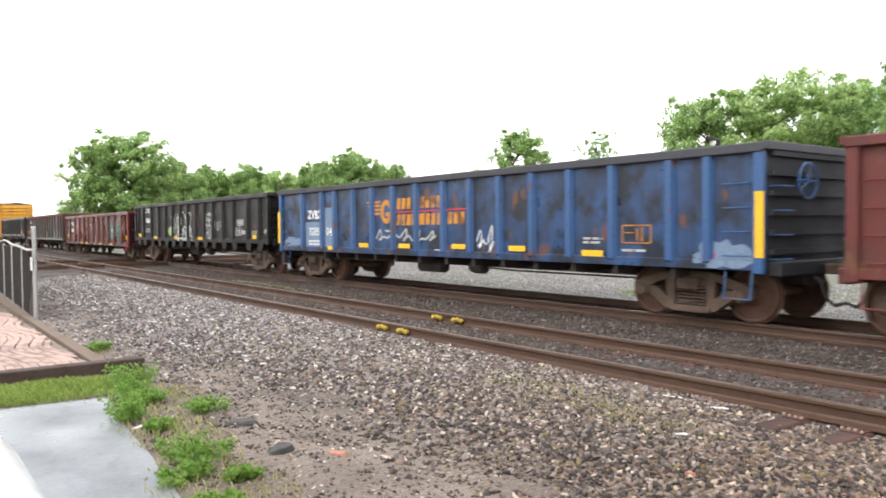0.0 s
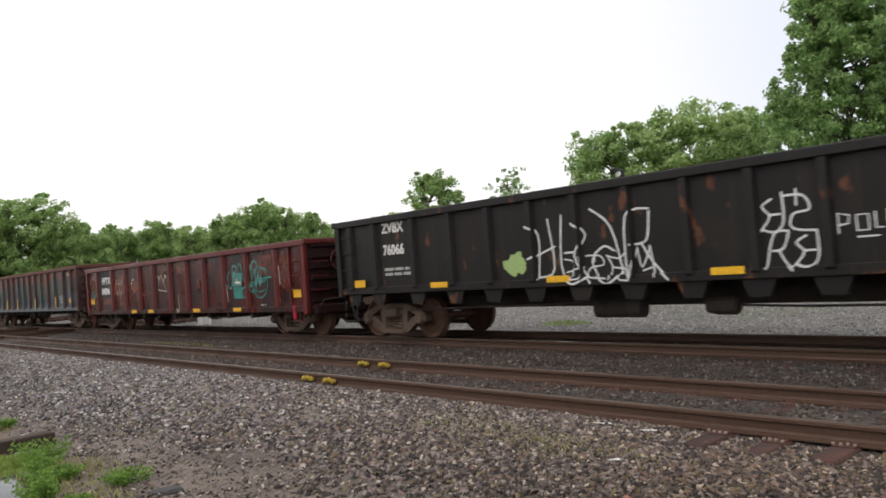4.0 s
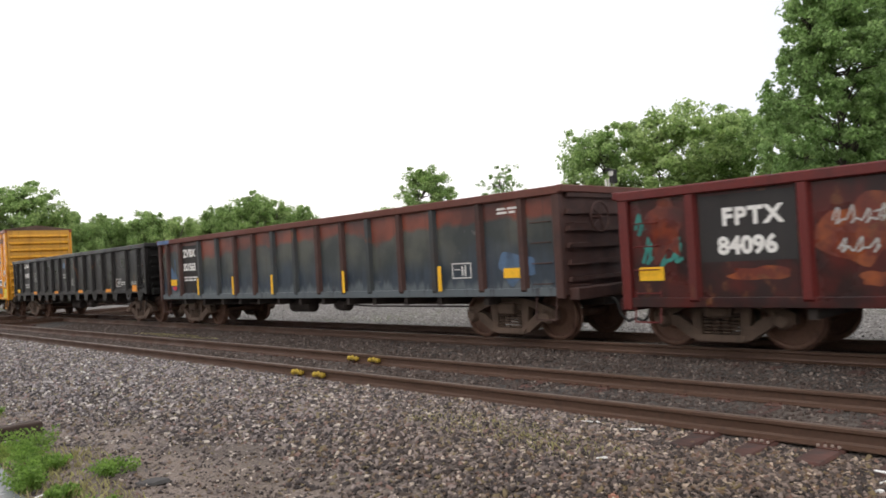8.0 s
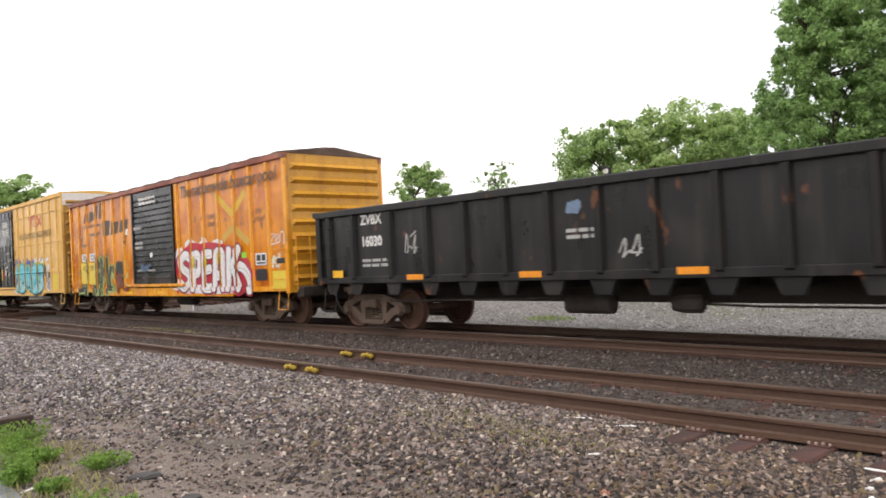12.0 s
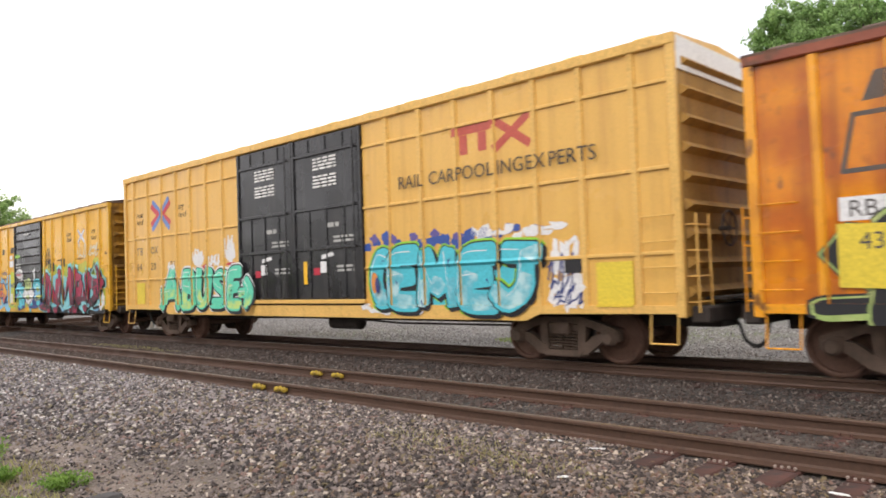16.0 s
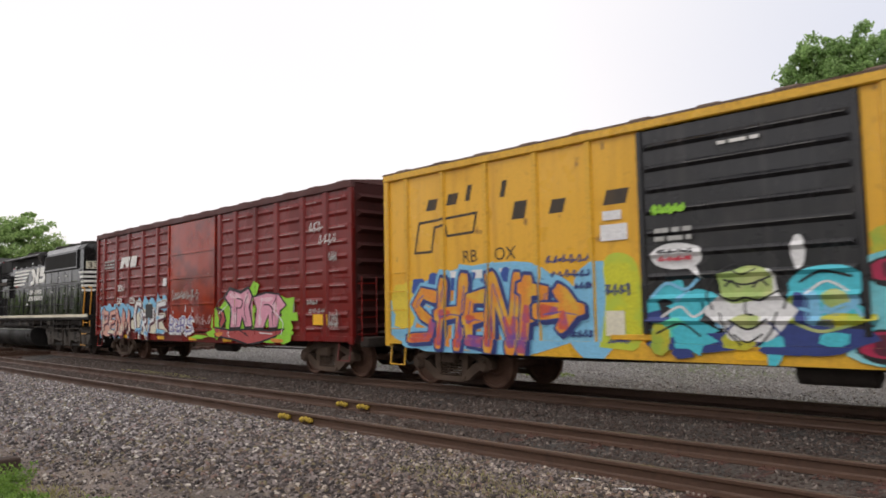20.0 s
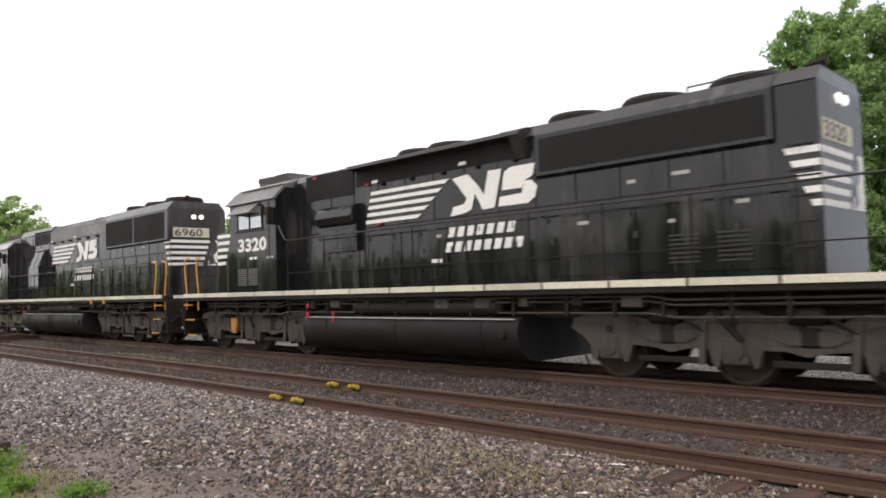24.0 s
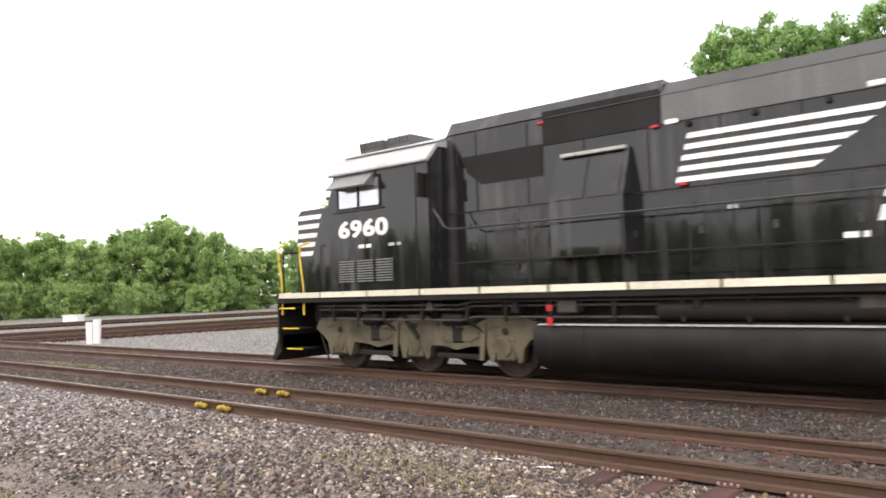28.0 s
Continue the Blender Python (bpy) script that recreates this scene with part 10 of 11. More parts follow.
    hn.rod((hood_end - 0.25, -0.3, top + 0.02), (hood_end - 0.25, -0.3, top + 0.16), 0.03, 8)
    hn.rod((hood_end - 0.35, -0.3, top + 0.16), (hood_end - 0.05, -0.3, top + 0.18), 0.03, 8, 0.07)
    hn.part("rear_horn", M_LOCOD, car)
    rl = Kit()
    rl.path([(hood_end - 2.0, -0.7, top), (hood_end - 2.0, -0.7, top + 0.12), (hood_end - 0.6, -0.7, top + 0.12), (hood_end - 0.6, -0.7, top)], 0.014, 6)
    rl.part("roof_grab_rail", M_ROOFG, car)
    # handrails along the walkway
    xs = [c1 + 0.5 + i * (rear - 1.0 - c1 - 0.5) / 9 for i in range(10)]
    hz_r = 2.66 if sd60 else 2.86
    for sx in xs:
        st = Kit()
        st.rod((sx, -1.47, 1.6), (sx, -1.47, hz_r), 0.016, 6)
        st.part("stanchion", M_LOCOD, car)
    hr = Kit()
    hr.path([(c1 + 0.1, -1.47, hz_r + 0.4), (c1 + 0.35, -1.47, hz_r + 0.06), (xs[0], -1.47, hz_r)], 0.018, 6)
    hr.rod((xs[0] - 0.01, -1.47, hz_r), (xs[-1], -1.47, hz_r), 0.018, 6)
    hr.part("handrail", M_ROOFG, car)
    hr = Kit()
    hr.rod((xs[0], -1.47, 2.05), (xs[-1], -1.47, 2.05), 0.012, 6)
    hr.part("lower_handrail", M_LOCOD, car)
    # steps, end rails and pilots
    for s in (-1, 1):
        m_rail = M_RAILYEL if (s < 0 and sd60) else M_RAILING
        xe = front if s < 0 else rear
        for y in (-1.42, 1.42):
            for dx in (0.0, 0.72):
                pr = Kit()
                px = xe - s * dx
                pr.path([(px - s * 0.1, y, 1.15), (px - s * 0.1, y, 1.75), (px, y, 2.3), (px, y, 2.62), (px - s * 0.3, y, 2.68)], 0.022, 6)
                pr.part("step_handrail", m_rail, car)
        er = Kit()
        er.path([(xe, -1.3, 1.62), (xe, -1.3, 2.5), (xe, -0.4, 2.55), (xe, -0.3, 2.2), (xe, 0.3, 2.2), (xe, 0.4, 2.55), (xe, 1.3, 2.5), (xe, 1.3, 1.62)], 0.02, 6)
        er.part("end_handrail", M_LOCOD, car)
        for i in range(3):
            stp = Kit()
            sa, sb = xe - s * (0.1 + 0.12 * (2 - i)), xe - s * (0.62 + 0.12 * (2 - i))
            stp.box(min(sa, sb), max(sa, sb), -1.5, -1.1, 0.42 + i * 0.43, 0.45 + i * 0.43)
            step = stp.part("step", M_LOCOD, car)
            nos = Kit()
            nos.box(min(sa, sb), max(sa, sb), -1.515, -1.5, 0.42 + i * 0.43, 0.45 + i * 0.43)
            nos.part("step_edge", m_rail, step)
        sd = Kit()
        sd.box(min(xe, xe + s * 0.06), max(xe, xe + s * 0.06), -1.45, 1.45, 0.4, 1.45, 0.02)
        sd.part("pilot_plate", M_LOCOD, car)
        if s < 0 and sd60:
            pl = Kit()
            pl.prism([(xe, 0.7), (xe + s * 0.12, 0.72), (xe + s * 0.38, 0.18), (xe + s * 0.3, 0.14), (xe, 0.4)], "y", -1.35, 1.35)
            pl.part("plough", M_LOCOD, car)
        es = Kit()
        es.box(min(xe, xe + s * 0.012), max(xe, xe + s * 0.012), -1.2, 1.2, 1.5, 1.6)
        es.part("end_stripe", M_LWHITE, car, "white stripe along the platform's end")
        coupler(car, xe + s * 0.05, s)
        for i, hy in enumerate((-0.98, -0.86, -0.74, -0.6, 0.6, 0.74, 0.88)):
            mu = Kit()
            drop = 0.62 + 0.07 * (i * 3 % 4)
            mu.path([(xe, hy, 1.22), (xe + s * 0.12, hy, 1.1), (xe + s * 0.17, hy + 0.02 * (i % 3), 0.9), (xe + s * 0.15, hy + 0.03 * (i % 2), drop)], 0.021, 6)
            hose = mu.part("control_hose", M_HOSE, car)
            gl = Kit()
            gl.rod((xe + s * 0.15, hy + 0.03 * (i % 2), drop), (xe + s * 0.155, hy + 0.03 * (i % 2), drop - 0.08), 0.028, 8)
            gl.part("coupling", M_ROOFW, hose, "pale metal hose coupling")
    return rest(car, x)


engine("black freight locomotive with low nose and white side stripes", -172.72, (-10.85, 9.25), (-8.05, -5.8), -9.74, 6.9, (-7.6, 5.65), (-4.7, 1.9), "3320", False)
engine("black six-axle locomotive with cab facing away along the track", -194.2, (-11.4, 9.38), (-9.8, -6.95), -11.1, 8.64, (-7.7, 5.83), (-4.8, 2.4), "6960", True)

# ---- crossing tracks and yard behind ----
def cross_track(x, label, near=15.0):
    root = thing("track_crossing", label, "railway track", "tracks")
    root["kind"] = "structure"
    for dx in (-GAUGE / 2, GAUGE / 2):
        k = Kit()
        k.prism([(x + dx + a, z - 0.006) for a, z in rail_profile()], "y", near, 190.0)
        rail = k.part("rail", M_RAIL, root)
        t = Kit()
        t.box(x + dx - 0.027, x + dx + 0.027, near, 190.0, -0.0055, -0.003)
        t.part("running_surface", M_RAILTOP, rail, "worn bright running surface")
    far = Kit()
    y = near + 0.2
    while y < 120:
        if not (5.4 < y < 9.6 or 9.8 < y < 14.0):
            far.box(x - 1.3, x + 1.3, y - 0.115, y + 0.115, -0.4, -0.18)
        y += 0.55
    o = far.part("distant_ties", M_TIE, root)
    o["kind"] = "stuff"


cross_track(-37.6, "rusty track that crosses the two main tracks at grade", -12.0)
cross_track(-43.4, "rusty track that crosses the two main tracks at grade", -12.0)
cross_track(-60.0, "rusty track farther back across the yard")

M_POSTW = paint("white_painted_board", (0.78, 0.78, 0.76), (0.4, 0.38, 0.34), 0.2, 0.3, 0.6)
marker = thing("marker_post", "white painted marker of two upright boards beside the track", "marker post", at=(-32.75, 15.4, -0.36), turn=20)
for a, b, top in ((-0.36, -0.06, 1.02), (0.0, 0.34, 1.13)):
    k = Kit()
    k.prism([(a, 0.0), (b, 0.0), (b + (0.04 if b > 0 else 0), top), (a - (0.0 if b > 0 else 0.05), top)], "y", -0.05, 0.05)
    k.part("board", M_POSTW, marker)
k = Kit()
k.box(-0.4, 0.4, -0.12, 0.12, -0.04, 0.05, 0.01)
k.part("foot", M_CAST, marker)
box_ = thing("relay_box", "small white box beside a far track", "trackside box", at=(-64.1, 28.43, -0.36), turn=20)
k = Kit()
k.box(-0.8, 0.8, -0.4, 0.4, 0.0, 0.75, 0.03)
k.part("housing", M_POSTW, box_)
k = Kit()
k.box(-0.85, 0.85, -0.45, 0.45, 0.75, 0.82, 0.02)
k.part("lid", M_POSTW, box_)

# ---- brick walk, timber edge, fence ----
M_BRICK = paint("worn_red_paver", (0.43, 0.30, 0.255), (0.30, 0.25, 0.22), 0.4, 0.0, 0.85, 0.0, 6.0, vary=0.45)
M_SAND = paint("sandy_joint", (0.20, 0.155, 0.12), (0.10, 0.08, 0.06), 0.4, 0.0, 0.95, 0.0, 5.0)
M_TIMBER = paint("dark_wet_timber", (0.055, 0.035, 0.026), (0.02, 0.015, 0.012), 0.5, 0.0, 0.85, 0.0, 4.0)
M_CURB = paint("brown_dusty_curb", (0.15, 0.105, 0.078), (0.09, 0.065, 0.05), 0.4, 0.0, 0.95, 0.0, 3.0)
M_GALV = paint("galvanised_pipe", (0.42, 0.42, 0.41), (0.2, 0.19, 0.18), 0.3, 0.2, 0.45, 0.6, 3.0)
M_MESH = paint("dark_coated_wire", (0.075, 0.066, 0.062), (0.06, 0.05, 0.045), 0.3, 0.2, 0.6, 0.3, 3.0)

walkway = thing("brick_walk", "worn red brick walk laid in wavy courses", "walkway")
walkway["kind"] = "structure"
k = Kit()
k.box(-35.5, -10.9, -3.0, 2.34, -0.5, -0.335)
k.part("bedding", M_SAND, walkway, "sandy joints")
k = Kit()
k.box(-0.097, 0.097, -0.046, 0.046, -0.03, 0.03, 0.006)
PAVER = k.mesh("paver", M_BRICK)
rest_k = Kit()
rnd = random.Random(44)
count = 0
cols = []
for row in range(0, 37):
    for col in range(0, 66):
        x = -11.02 - row * 0.0 - col * 0.2 - (row % 2) * 0.1
        y = 2.24 - row * 0.1 + 0.13 * math.sin(col * 0.2 * 1.9 + 0.4)
        if y > 2.26 or y < -1.4 or x < -24:
            continue
        cols.append((abs(x + 10) + max(0, 1.0 - y) * 2.0, x, y, math.degrees(math.atan(0.13 * 1.9 * math.cos(col * 0.2 * 1.9 + 0.4))) * -1))
cols.sort()
for i, (_, x, y, a) in enumerate(cols):
    if i < 300:
        p = new("paver", PAVER)
        p.parent = walkway
        p.matrix_basis = pose(x, y, -0.318 + rnd.uniform(-0.004, 0.004), rnd.uniform(-1, 1), rnd.uniform(-1, 1), a)
    else:
        rest_k.box(x - 0.096, x + 0.096, y - 0.045, y + 0.045, -0.35, -0.29 + rnd.uniform(-0.004, 0.004))
o = rest_k.part("distant_pavers", M_BRICK, walkway)
o["kind"] = "stuff"


def timber_edge():
    ob = thing("timber_edging", "dark wet timber along the end of the brick walk", "timber edging")
    k = Kit()
    k.box(-10.93, -10.72, -3.0, 2.9, -0.45, -0.2, 0.015)
    k.part("beam", M_TIMBER, ob)
    c = Kit()
    c.prism([(-10.95, 2.36), (-10.95, 2.56), (-17.9, 2.58), (-30.0, 2.84), (-30.0, 2.5), (-18.0, 2.42)], "z", -0.45, -0.29)
    c.part("curb", M_CURB, ob, "dusty brown curb")


timber_edge()


def fence():
    ob = thing("chain_link_fence", "chain-link fence with dark mesh and bent top rail", "fence")
    def line(x):
        return 2.62 + (-(x + 18.0)) * 0.035
    xs = [-18.0, -20.4, -22.8, -25.2, -27.6, -30.0, -32.4, -34.8]
    for i, x in enumerate(xs):
        k = Kit()
        top = 1.62 if i == 0 else 1.16
        k.rod((x, line(x), -0.45), (x, line(x), top), 0.045 if i == 0 else 0.03, 10)
        k.disc_stack((x, line(x), top), [(0.0, 0.05 if i == 0 else 0.034), (0.03, 0.04), (0.045, 0.01)], 10, "z")
        k.part("fence_post", M_GALV, ob, smooth=40)
    k = Kit()
    k.box(-18.06, -17.94, line(-18.0) - 0.075, line(-18.0) - 0.05, 0.72, 1.0, 0.004)
    k.part("sign_plate", M_POSTW, ob, "small blank white plate on the post")
    for i, x in enumerate(xs[1:]):
        p = Kit()
        p.box(x - 0.06, x + 0.06, line(x) + 0.03, line(x) + 0.12, -0.4, 1.12, 0.01)
        p.part("wooden_post", M_TIMBER, ob, "dark wooden post behind the mesh")
    k = Kit()
    pts = []
    for x, z in ((-18.0, 1.16), (-19.2, 1.13), (-20.4, 1.16), (-21.6, 1.2), (-22.8, 1.2), (-24.0, 1.28), (-25.2, 1.3), (-27.6, 1.2), (-30.0, 1.18), (-34.8, 1.18)):
        pts.append((x, line(x), z))
    k.path(pts, 0.028, 8)
    k.part("top_rail", M_GALV, ob, "grey pipe rail, bent", 40)
    w = Kit()
    step, z0, z1 = 0.085, -0.32, 1.14
    x = -18.0
    h = z1 - z0
    while x > -33.5:
        for s in (-1, 1):
            xa, xb = (x, x - h * 0.9) if s > 0 else (x - h * 0.9, x)
            w.add([(xa, line(xa) - 0.004, z0), (xa - 0.007, line(xa), z0), (xa, line(xa) + 0.004, z0), (xb, line(xb) - 0.004, z1), (xb - 0.007, line(xb), z1), (xb, line(xb) + 0.004, z1)], [(0, 1, 4, 3), (1, 2, 5, 4), (2, 0, 3, 5)])
        x -= step
    o = w.part("wire_mesh", M_MESH, ob, "dark chain-link mesh")
    for a, b in zip(xs, xs[1:]):
        s_ = Kit()
        n = 34
        for i in range(n):
            xx = a + (b - a) * (i + 0.5) / n
            s_.box(xx - 0.024, xx + 0.024, line(xx) + 0.012, line(xx) + 0.02, -0.32, 1.1)
        q = s_.part("privacy_slats", M_MESH, ob)
        q["kind"] = "stuff"


fence()

# ---- asphalt, grass, weeds, litter ----
M_ASPH = paint("wet_blue_grey_asphalt", (0.15, 0.16, 0.175), (0.08, 0.082, 0.085), 0.4, 0.0, 0.3, 0.0, 1.2)
k = Kit()
edge = [(-9.2, -3.0), (-9.25, 0.7), (-9.12, 2.04), (-8.5, 1.98), (-7.9, 1.9), (-7.4, 1.86), (-6.92, 1.83), (-6.4, 1.8), (-6.04, 1.78), (-5.5, 1.70), (-4.6, 1.62), (-3.0, 1.4), (-1.0, 1.3), (3.0, 1.2), (6.0, 1.2), (6.0, -9.0), (-9.2, -9.0)]
k.prism(edge, "z", -0.42, -0.345)
drive = k.part("asphalt_drive", M_ASPH)
tagged(drive, "wet blue-grey asphalt drive with a crumbling edge", "driveway", kind="structure")

M_GRASS = leaf("grass_blades", (0.09, 0.15, 0.03), (0.32, 0.40, 0.10))
M_WEED = leaf("weed_leaves", (0.085, 0.17, 0.026), (0.28, 0.44, 0.095))
M_DRY = leaf("dry_grass", (0.22, 0.20, 0.08), (0.42, 0.40, 0.18))


def tufts(name, label, spots, count, height, material, seed, width=0.006):
    """Grass blades as one mesh: spots of (x, y, radius x, radius y)."""
    rng = np.random.default_rng(seed)
    w = np.array([s[2] * s[3] for s in spots])
    pick = rng.choice(len(spots), count, p=w / w.sum())
    s = np.array(spots)[pick]
    a, r = rng.uniform(0, 6.28, count), np.sqrt(rng.uniform(0, 1, count))
    x, y = s[:, 0] + s[:, 2] * r * np.cos(a), s[:, 1] + s[:, 3] * r * np.sin(a)
    z = ground_height(x, y) + 0.01
    h = height * rng.uniform(0.4, 1.2, count) * (1.1 - 0.5 * r)
    d = rng.uniform(0, 6.28, count)
    lean = h * rng.uniform(0.2, 0.9, count)
    bx, by = np.cos(d), np.sin(d)
    ww = width * rng.uniform(0.6, 1.4, count)
    p0 = np.stack([x - by * ww, y + bx * ww, z], -1)
    p1 = np.stack([x + by * ww, y - bx * ww, z], -1)
    p2 = np.stack([x + bx * lean * 0.4 + by * ww * 0.7, y + by * lean * 0.4 - bx * ww * 0.7, z + h * 0.7], -1)
    p3 = np.stack([x + bx * lean, y + by * lean, z + h], -1)
    v = np.stack([p0, p1, p2, p3], 1).reshape(-1, 3)
    me = bpy.data.meshes.new(name)
    me.vertices.add(4 * count)
    me.vertices.foreach_set("co", v.ravel())
    me.loops.add(4 * count)
    me.loops.foreach_set("vertex_index", np.arange(4 * count))
    me.polygons.add(count)
    me.polygons.foreach_set("loop_start", np.arange(0, 4 * count, 4))
    me.update(calc_edges=True)
    me.materials.append(material)
    return tagged(new(name, me), label, "grass", kind="stuff")


tufts("grass_strip", "short green grass between timber and asphalt", [(-9.95, -0.4, 0.7, 2.6), (-9.9, 1.6, 0.65, 0.9), (-13.4, 0.3, 0.6, 0.35)], 16000, 0.11, M_GRASS, 4)
tufts("sparse_grass", "thin dry grass in the gravel", [(-8.9, 2.5, 0.8, 0.5), (-7.2, 2.2, 1.3, 0.45), (-5.4, 2.0, 1.0, 0.5), (-12.8, 2.75, 0.4, 0.2)], 1500, 0.09, M_DRY, 5)
tufts("trackside_grass", "strip of dry yellow grass between the tracks", [(-22.2, 9.7, 3.0, 0.22)], 420, 0.07, M_DRY, 6)


tufts("ballast_straw", "thin dry straw lying in the ballast beside the rail", [(-5.6, 5.7, 1.1, 0.42), (-4.3, 5.5, 0.8, 0.35)], 900, 0.06, M_DRY, 8, 0.004)
tufts("yard_weeds", "patch of green weeds at the edge of the gravel yard", [(-13.0, 16.6, 0.9, 0.5)], 420, 0.12, M_GRASS, 9)


def weed(x, y, r, hgt, seed):
    """A clump of broad-leaved weeds."""
    rng = random.Random(seed)
    ob = thing("weed_clump", "bright green broad-leaved weed clump", "weed", "weeds", (x, y, -0.37), rng.uniform(0, 360))
    tips = []
    for i in range(16):
        st = Kit()
        a, d = rng.uniform(0, 6.28), r * rng.uniform(0.1, 0.9)
        tip = (d * math.cos(a), d * math.sin(a), hgt * rng.uniform(0.4, 1.0))
        st.rod((d * 0.3 * math.cos(a), d * 0.3 * math.sin(a), 0), tip, 0.005, 4, 0.002)
        tips += [tip, (tip[0] * 0.7, tip[1] * 0.7, tip[2] * 0.6)]
        st.part("stem", M_WEED, ob)
    me = leaf_mesh("leaves", tips, [r * 0.28] * len(tips), 26, 0.021, seed, M_WEED)
    c = new("leaves", me)
    c.parent = ob


for i, (wx, wy, wr, wh) in enumerate(((-9.75, 2.5, 0.38, 0.26), (-9.2, 2.35, 0.3, 0.2), (-8.3, 2.1, 0.34, 0.22), (-7.9, 1.95, 0.25, 0.18), (-7.75, 2.72, 0.28, 0.12), (-6.05, 2.02, 0.3, 0.26), (-5.75, 1.85, 0.25, 0.12), (-5.5, 2.2, 0.16, 0.1), (-12.85, 2.75, 0.25, 0.13), (-4.6, 2.0, 0.2, 0.12), (-8.6, 2.4, 0.2, 0.14), (-7.3, 2.1, 0.16, 0.12), (-5.0, 1.8, 0.2, 0.1))):
    weed(wx, wy, wr, wh, 200 + i)

M_DEBRIS = paint("charred_board", (0.05, 0.047, 0.046), (0.02, 0.02, 0.02), 0.4, 0.0, 0.8, 0.0, 6.0)
M_SHARD = paint("broken_brick_shard", (0.34, 0.16, 0.11), (0.15, 0.09, 0.07), 0.4, 0.0, 0.9, 0.0, 8.0)

M_CLOD = paint("dark_earth", (0.10, 0.078, 0.06), (0.04, 0.032, 0.026), 0.5, 0.0, 0.95, 0.0, 8.0)


def scrap(name, label, x, y, lx, ly, hz_, turn, material, seed, rise=-0.002):
    """A flat broken piece lying on the ground."""
    rim = blob(0, 0, lx, ly, seed, 11, 0.3)
    n = len(rim)
    rnd_ = random.Random(seed)
    k = Kit()
    k.add([(px, py, 0.0) for px, py in rim] + [(px * 0.86, py * 0.86, hz_ * rnd_.uniform(0.6, 1.1)) for px, py in rim], [tuple(range(n))[::-1], tuple(range(n, 2 * n))] + [(i, (i + 1) % n, n + (i + 1) % n, n + i) for i in range(n)])
    me = k.part(name, material)
    me.matrix_basis = pose(x, y, float(ground_height(x, y)) + rise, 4, -5, turn)
    tagged(me, label, "debris", "litter")


scrap("board_scrap", "flat dark broken board lying in gravel", -7.15, 2.86, 0.22, 0.09, 0.03, 20, M_DEBRIS, 3)
scrap("board_scrap", "small dark scrap of board in gravel", -6.5, 2.35, 0.12, 0.06, 0.03, 60, M_DEBRIS, 4)
scrap("board_scrap", "small dark scrap of board in gravel", -6.0, 2.75, 0.12, 0.08, 0.05, 80, M_DEBRIS, 5)
scrap("brick_shard", "reddish broken brick shard in gravel", -5.62, 3.1, 0.1, 0.06, 0.03, 10, M_SHARD, 6)
for i in range(26):
    q = random.Random(500 + i)
    sx = -9.0 + 4.6 * i / 25
    scrap("dirt_clod", "dark clod of earth at the asphalt's edge", sx, 2.16 - 0.085 * (sx + 9.0) + q.uniform(-0.05, 0.22), q.uniform(0.03, 0.09), q.uniform(0.02, 0.06), q.uniform(0.02, 0.05), q.uniform(0, 180), M_CLOD, 600 + i)
scrap("stick", "pale bleached stick lying in weeds", -7.65, 2.05, 0.22, 0.018, 0.02, 115, M_POSTW, 7)
for sx, sy, ll, lw, tn, sd in ((-4.58, 6.32, 0.13, 0.007, -5, 8), (-4.03, 6.27, 0.12, 0.007, 12, 9), (-1.83, 6.15, 0.1, 0.014, -14, 10), (-3.76, 5.34, 0.05, 0.012, 30, 11)):
    scrap("wire_scrap", "pale bent strip lying on ballast", sx, sy, ll, lw, 0.014, tn, M_POSTW, sd, 0.022)
for sx, sy, ll, lw, tn, sd in ((-1.73, 5.86, 0.04, 0.016, 40, 12), (-1.64, 5.42, 0.045, 0.014, 70, 13), (-1.7, 5.62, 0.03, 0.012, 10, 14)):
    scrap("paper_scrap", "crumpled white paper lying on ballast", sx, sy, ll, lw, 0.03, tn, M_POSTW, sd, 0.015)
scrap("brick_shard", "reddish broken brick shard in gravel", -3.22, 4.69, 0.035, 0.025, 0.03, 10, M_SHARD, 15, 0.012)

# ---- parked white car, nose to the tracks ----
M_CARW = plain("glossy_white_car_paint", (0.82, 0.82, 0.82), 0.18)
M_CARG = plain("dark_car_glass", (0.03, 0.035, 0.04), 0.05)
M_TYRE = plain("black_tyre", (0.02, 0.02, 0.02), 0.85)
M_ALLOY = plain("silver_wheel_rim", (0.5, 0.5, 0.5), 0.35, 0.9)


def lofted(sections):
    """A skin over rounded sections of (y, half width, z low, z high)."""
    k = Kit()
    n = 44
    v, f = [], []
    sections = smooth(sections, 5)
    for y, hw, z0, z1 in sections:
        for i in range(n):
            a = 2 * math.pi * i / n
            c, s = math.cos(a), math.sin(a)
            e = 0.45
            v.append((hw * math.copysign(abs(c) ** e, c), y, (z0 + z1) / 2 + (z1 - z0) / 2 * math.copysign(abs(s) ** e, s)))
    for j in range(len(sections) - 1):
        for i in range(n):
            f.append((j * n + i, j * n + (i + 1) % n, (j + 1) * n + (i + 1) % n, (j + 1) * n + i))
    f += [tuple(range(n)), tuple(range((len(sections) - 1) * n, len(sections) * n))]
    return k.add(v, f)


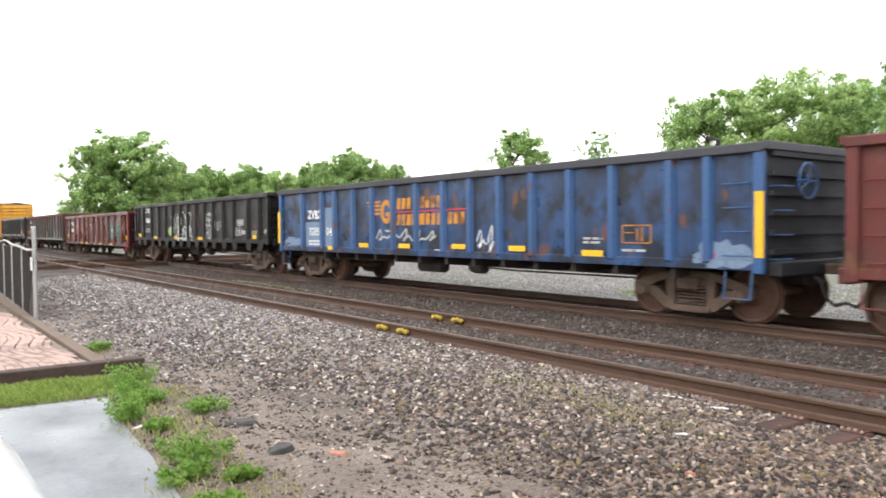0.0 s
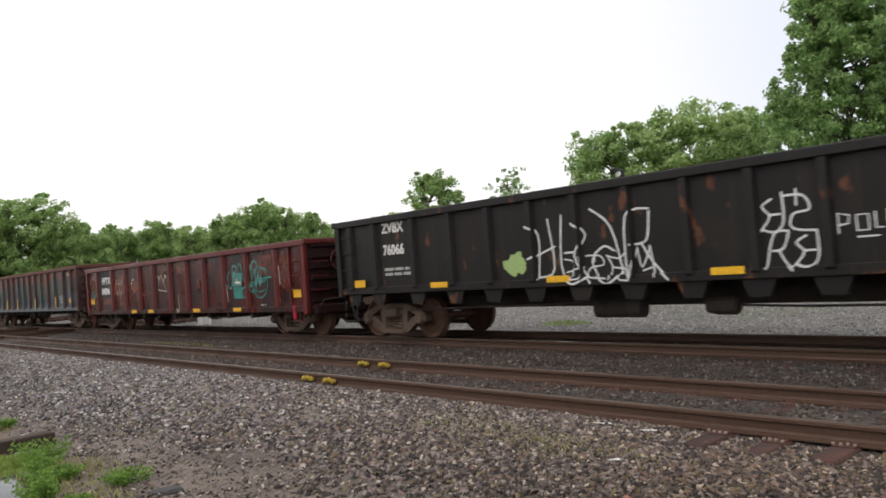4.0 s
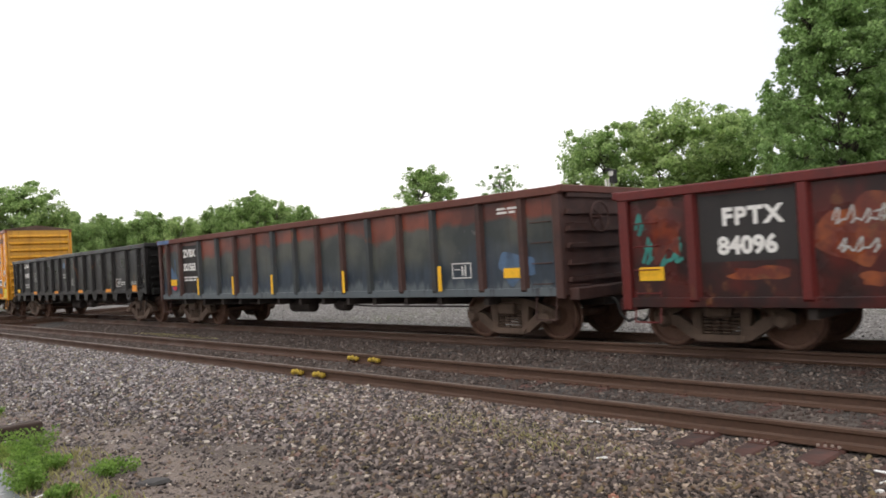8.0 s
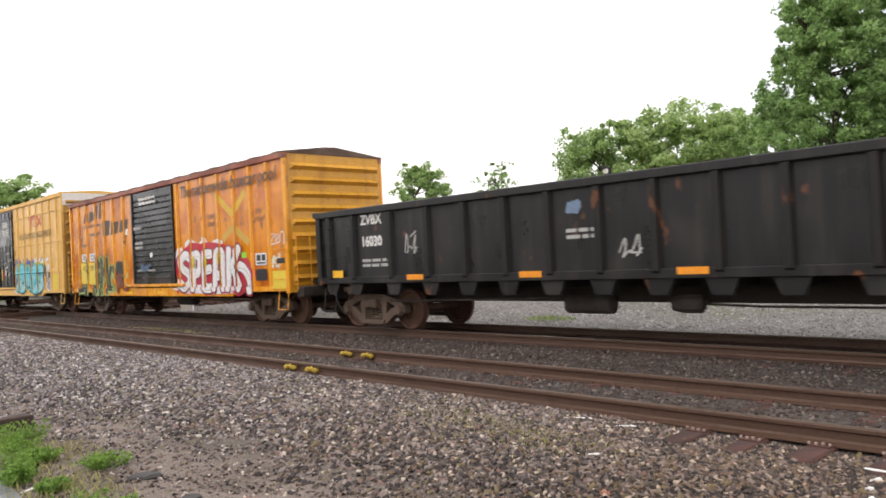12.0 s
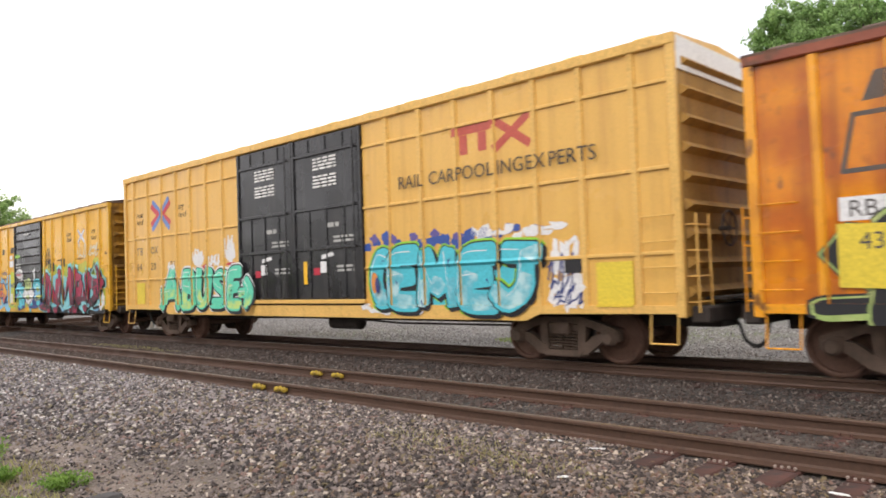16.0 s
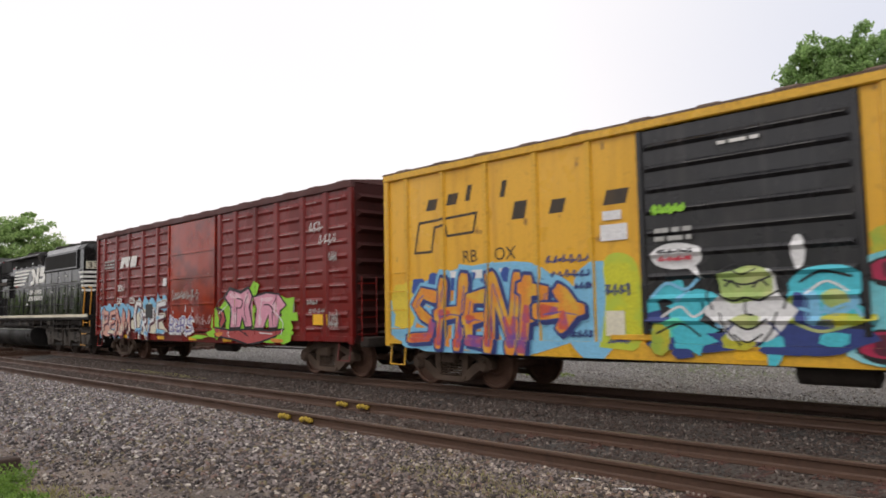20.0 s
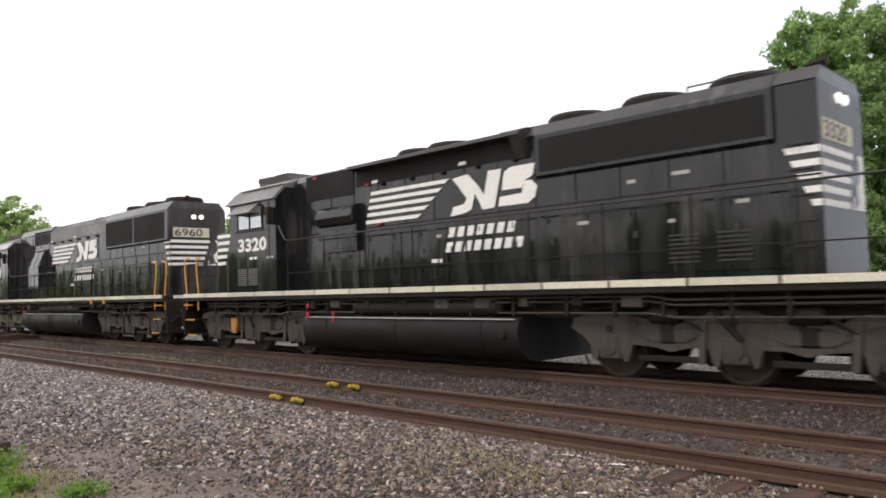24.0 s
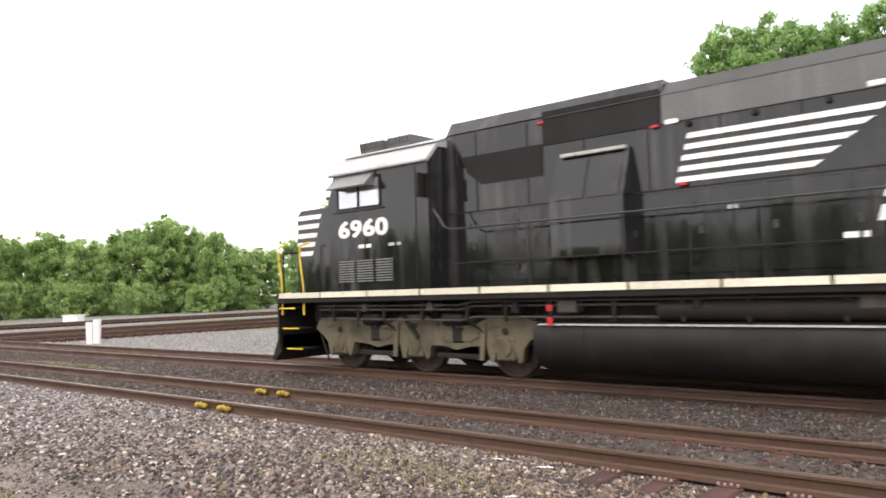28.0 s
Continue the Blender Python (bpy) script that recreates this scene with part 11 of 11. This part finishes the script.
def parked_car():
    car = thing("parked_car", "white parked car with rounded glossy hood", "car", at=(-3.74, -1.68, -0.345))
    body = lofted([(2.26, 0.55, 0.32, 0.6), (2.2, 0.72, 0.26, 0.84), (2.0, 0.84, 0.22, 0.98), (1.5, 0.89, 0.2, 1.06), (0.9, 0.9, 0.2, 1.1), (-0.8, 0.91, 0.2, 1.02), (-1.7, 0.9, 0.2, 1.02), (-2.1, 0.84, 0.24, 0.98), (-2.25, 0.7, 0.3, 0.85)]).part("body", M_CARW, car, smooth=60)
    lofted([(0.95, 0.74, 0.9, 1.0), (0.5, 0.72, 0.9, 1.24), (0.05, 0.68, 0.9, 1.44), (-0.9, 0.68, 0.9, 1.47), (-1.5, 0.66, 0.9, 1.36), (-1.9, 0.68, 0.9, 1.05)]).part("greenhouse", M_CARG, car, "dark glass", 60)
    lofted([(0.2, 0.6, 1.36, 1.43), (-0.1, 0.66, 1.38, 1.475), (-0.9, 0.66, 1.4, 1.5), (-1.35, 0.6, 1.36, 1.44)]).part("roof", M_CARW, car, smooth=60)
    for sx in (-1, 1):
        k = Kit()
        k.box(sx * 0.66 - 0.16, sx * 0.66 + 0.16, 2.06, 2.2, 0.58, 0.72, 0.03)
        k.part("headlight", M_GLASS, car)
        for y in (1.4, -1.35):
            t = Kit()
            t.disc_stack((sx * 0.82, y, 0.31), [(-0.1, 0.2), (-0.1, 0.29), (-0.07, 0.31), (0.07, 0.31), (0.1, 0.29), (0.1, 0.2)], 22, "x")
            tyre = t.part("tyre", M_TYRE, car, smooth=40)
            r = Kit()
            r.disc_stack((sx * 0.83, y, 0.31), [(-0.09, 0.05), (-0.09, 0.2), (0.09, 0.2), (0.1, 0.05)], 16, "x")
            r.part("rim", M_ALLOY, tyre, smooth=40)
        m = Kit()
        m.box(sx * 0.98 - 0.1, sx * 0.98 + 0.1, 0.62, 0.74, 0.95, 1.08, 0.03)
        m.part("mirror", M_CARW, car)
    k = Kit()
    k.box(-0.5, 0.5, 2.18, 2.262, 0.34, 0.46, 0.02)
    k.part("grille", M_TYRE, car)


parked_car()


# ---- small signal far behind the train ----
def mast_signal(x, y, top):
    """Slim mast; sizes in hood widths."""
    z = float(ground_height(np.array([x]), np.array([y]))[0])
    h = top - z
    ob = thing("signal_mast", "slim grey signal mast with black hood and white brackets", "signal mast", "", (x, y, z))
    k = Kit()
    k.disc_stack((0, 0, 0), [(0.0, 0.12), (0.12, 0.12), (0.16, 0.035), (h - 0.6, 0.03)], 10, "z")
    k.part("mast", M_GREYW, ob, smooth=40)
    k = Kit()
    k.box(-0.08, 0.08, -0.2, 0.18, h - 0.62, h - 0.06, 0.03)
    k.prism([(-0.11, h - 0.14), (0.11, h - 0.14), (0.07, h - 0.02), (-0.07, h - 0.02)], "y", -0.36, -0.18)
    k.part("lamp_hood", M_HOSE, ob)
    k = Kit()
    k.disc_stack((0.04, -0.22, h - 0.24), [(-0.05, 0.08), (-0.03, 0.11), (0.02, 0.11)], 14)
    k.part("lens", M_WHITE, ob, "white lens cover")
    for dx in (-0.36, -0.2):
        k = Kit()
        k.box(dx - 0.035, dx + 0.035, -0.05, 0.05, h - 0.86, h - 0.42, 0.01)
        k.part("bracket", M_WHITE, ob, "white painted bracket")
    k = Kit()
    k.box(-0.54, 0.2, -0.07, 0.07, h - 0.9, h - 0.83, 0.01)
    k.part("cross_arm", M_WHITE, ob, "white cross arm")


mast_signal(-16.95, 26.0, 4.95)


def cantilever_signal(x, y, lamps):
    """A tall mast beside the track whose arms carry hooded signal heads over the rails; lamps: heights of the arms."""
    ob = thing("cantilever_signal", "far silver cantilever mast with two dark signal heads", "railway signal", "", (x, y, -0.36))
    foot = y - 9.0
    k = Kit()
    k.rod((0, foot - y, 0), (0, foot - y, lamps[0] + 0.9), 0.16, 10, 0.12)
    k.part("mast", M_GALV, ob, smooth=40)
    for z in lamps:
        a = Kit()
        a.rod((0, foot - y, z - 0.55), (0, 0.3, z - 0.55), 0.07, 8)
        a.part("arm", M_GALV, ob)
        h = Kit()
        h.box(-0.16, 0.16, -0.24, 0.24, z - 0.5, z + 0.5, 0.05)
        h.disc_stack((0.3, 0, z + 0.15), [(-0.2, 0.17), (0.1, 0.17)], 12, "x")
        h.part("signal_head", M_HOSE, ob, "black hooded signal head")


cantilever_signal(-120.0, 11.9, (9.9, 8.1))


# ---- what moves ----
def rolled_at(t):
    return float(np.interp(t, [a for a, _ in ROLLED], [b for _, b in ROLLED]))


def motions():
    for car in TRAIN:
        walk(car, [(t, pose(car["rest_x"] + d, car["rest_y"], 0)) for t, d in ROLLED])
    steps = [i / 10 for i in range(281)]
    way = [rolled_at(t) for t in steps]
    for wheel, radius in WHEELS:
        x, y, z = wheel["axle"]
        walk(wheel, [(t, pose(x, y, z, 0, math.degrees(d / radius), 0)) for t, d in zip(steps, way)])


motions()
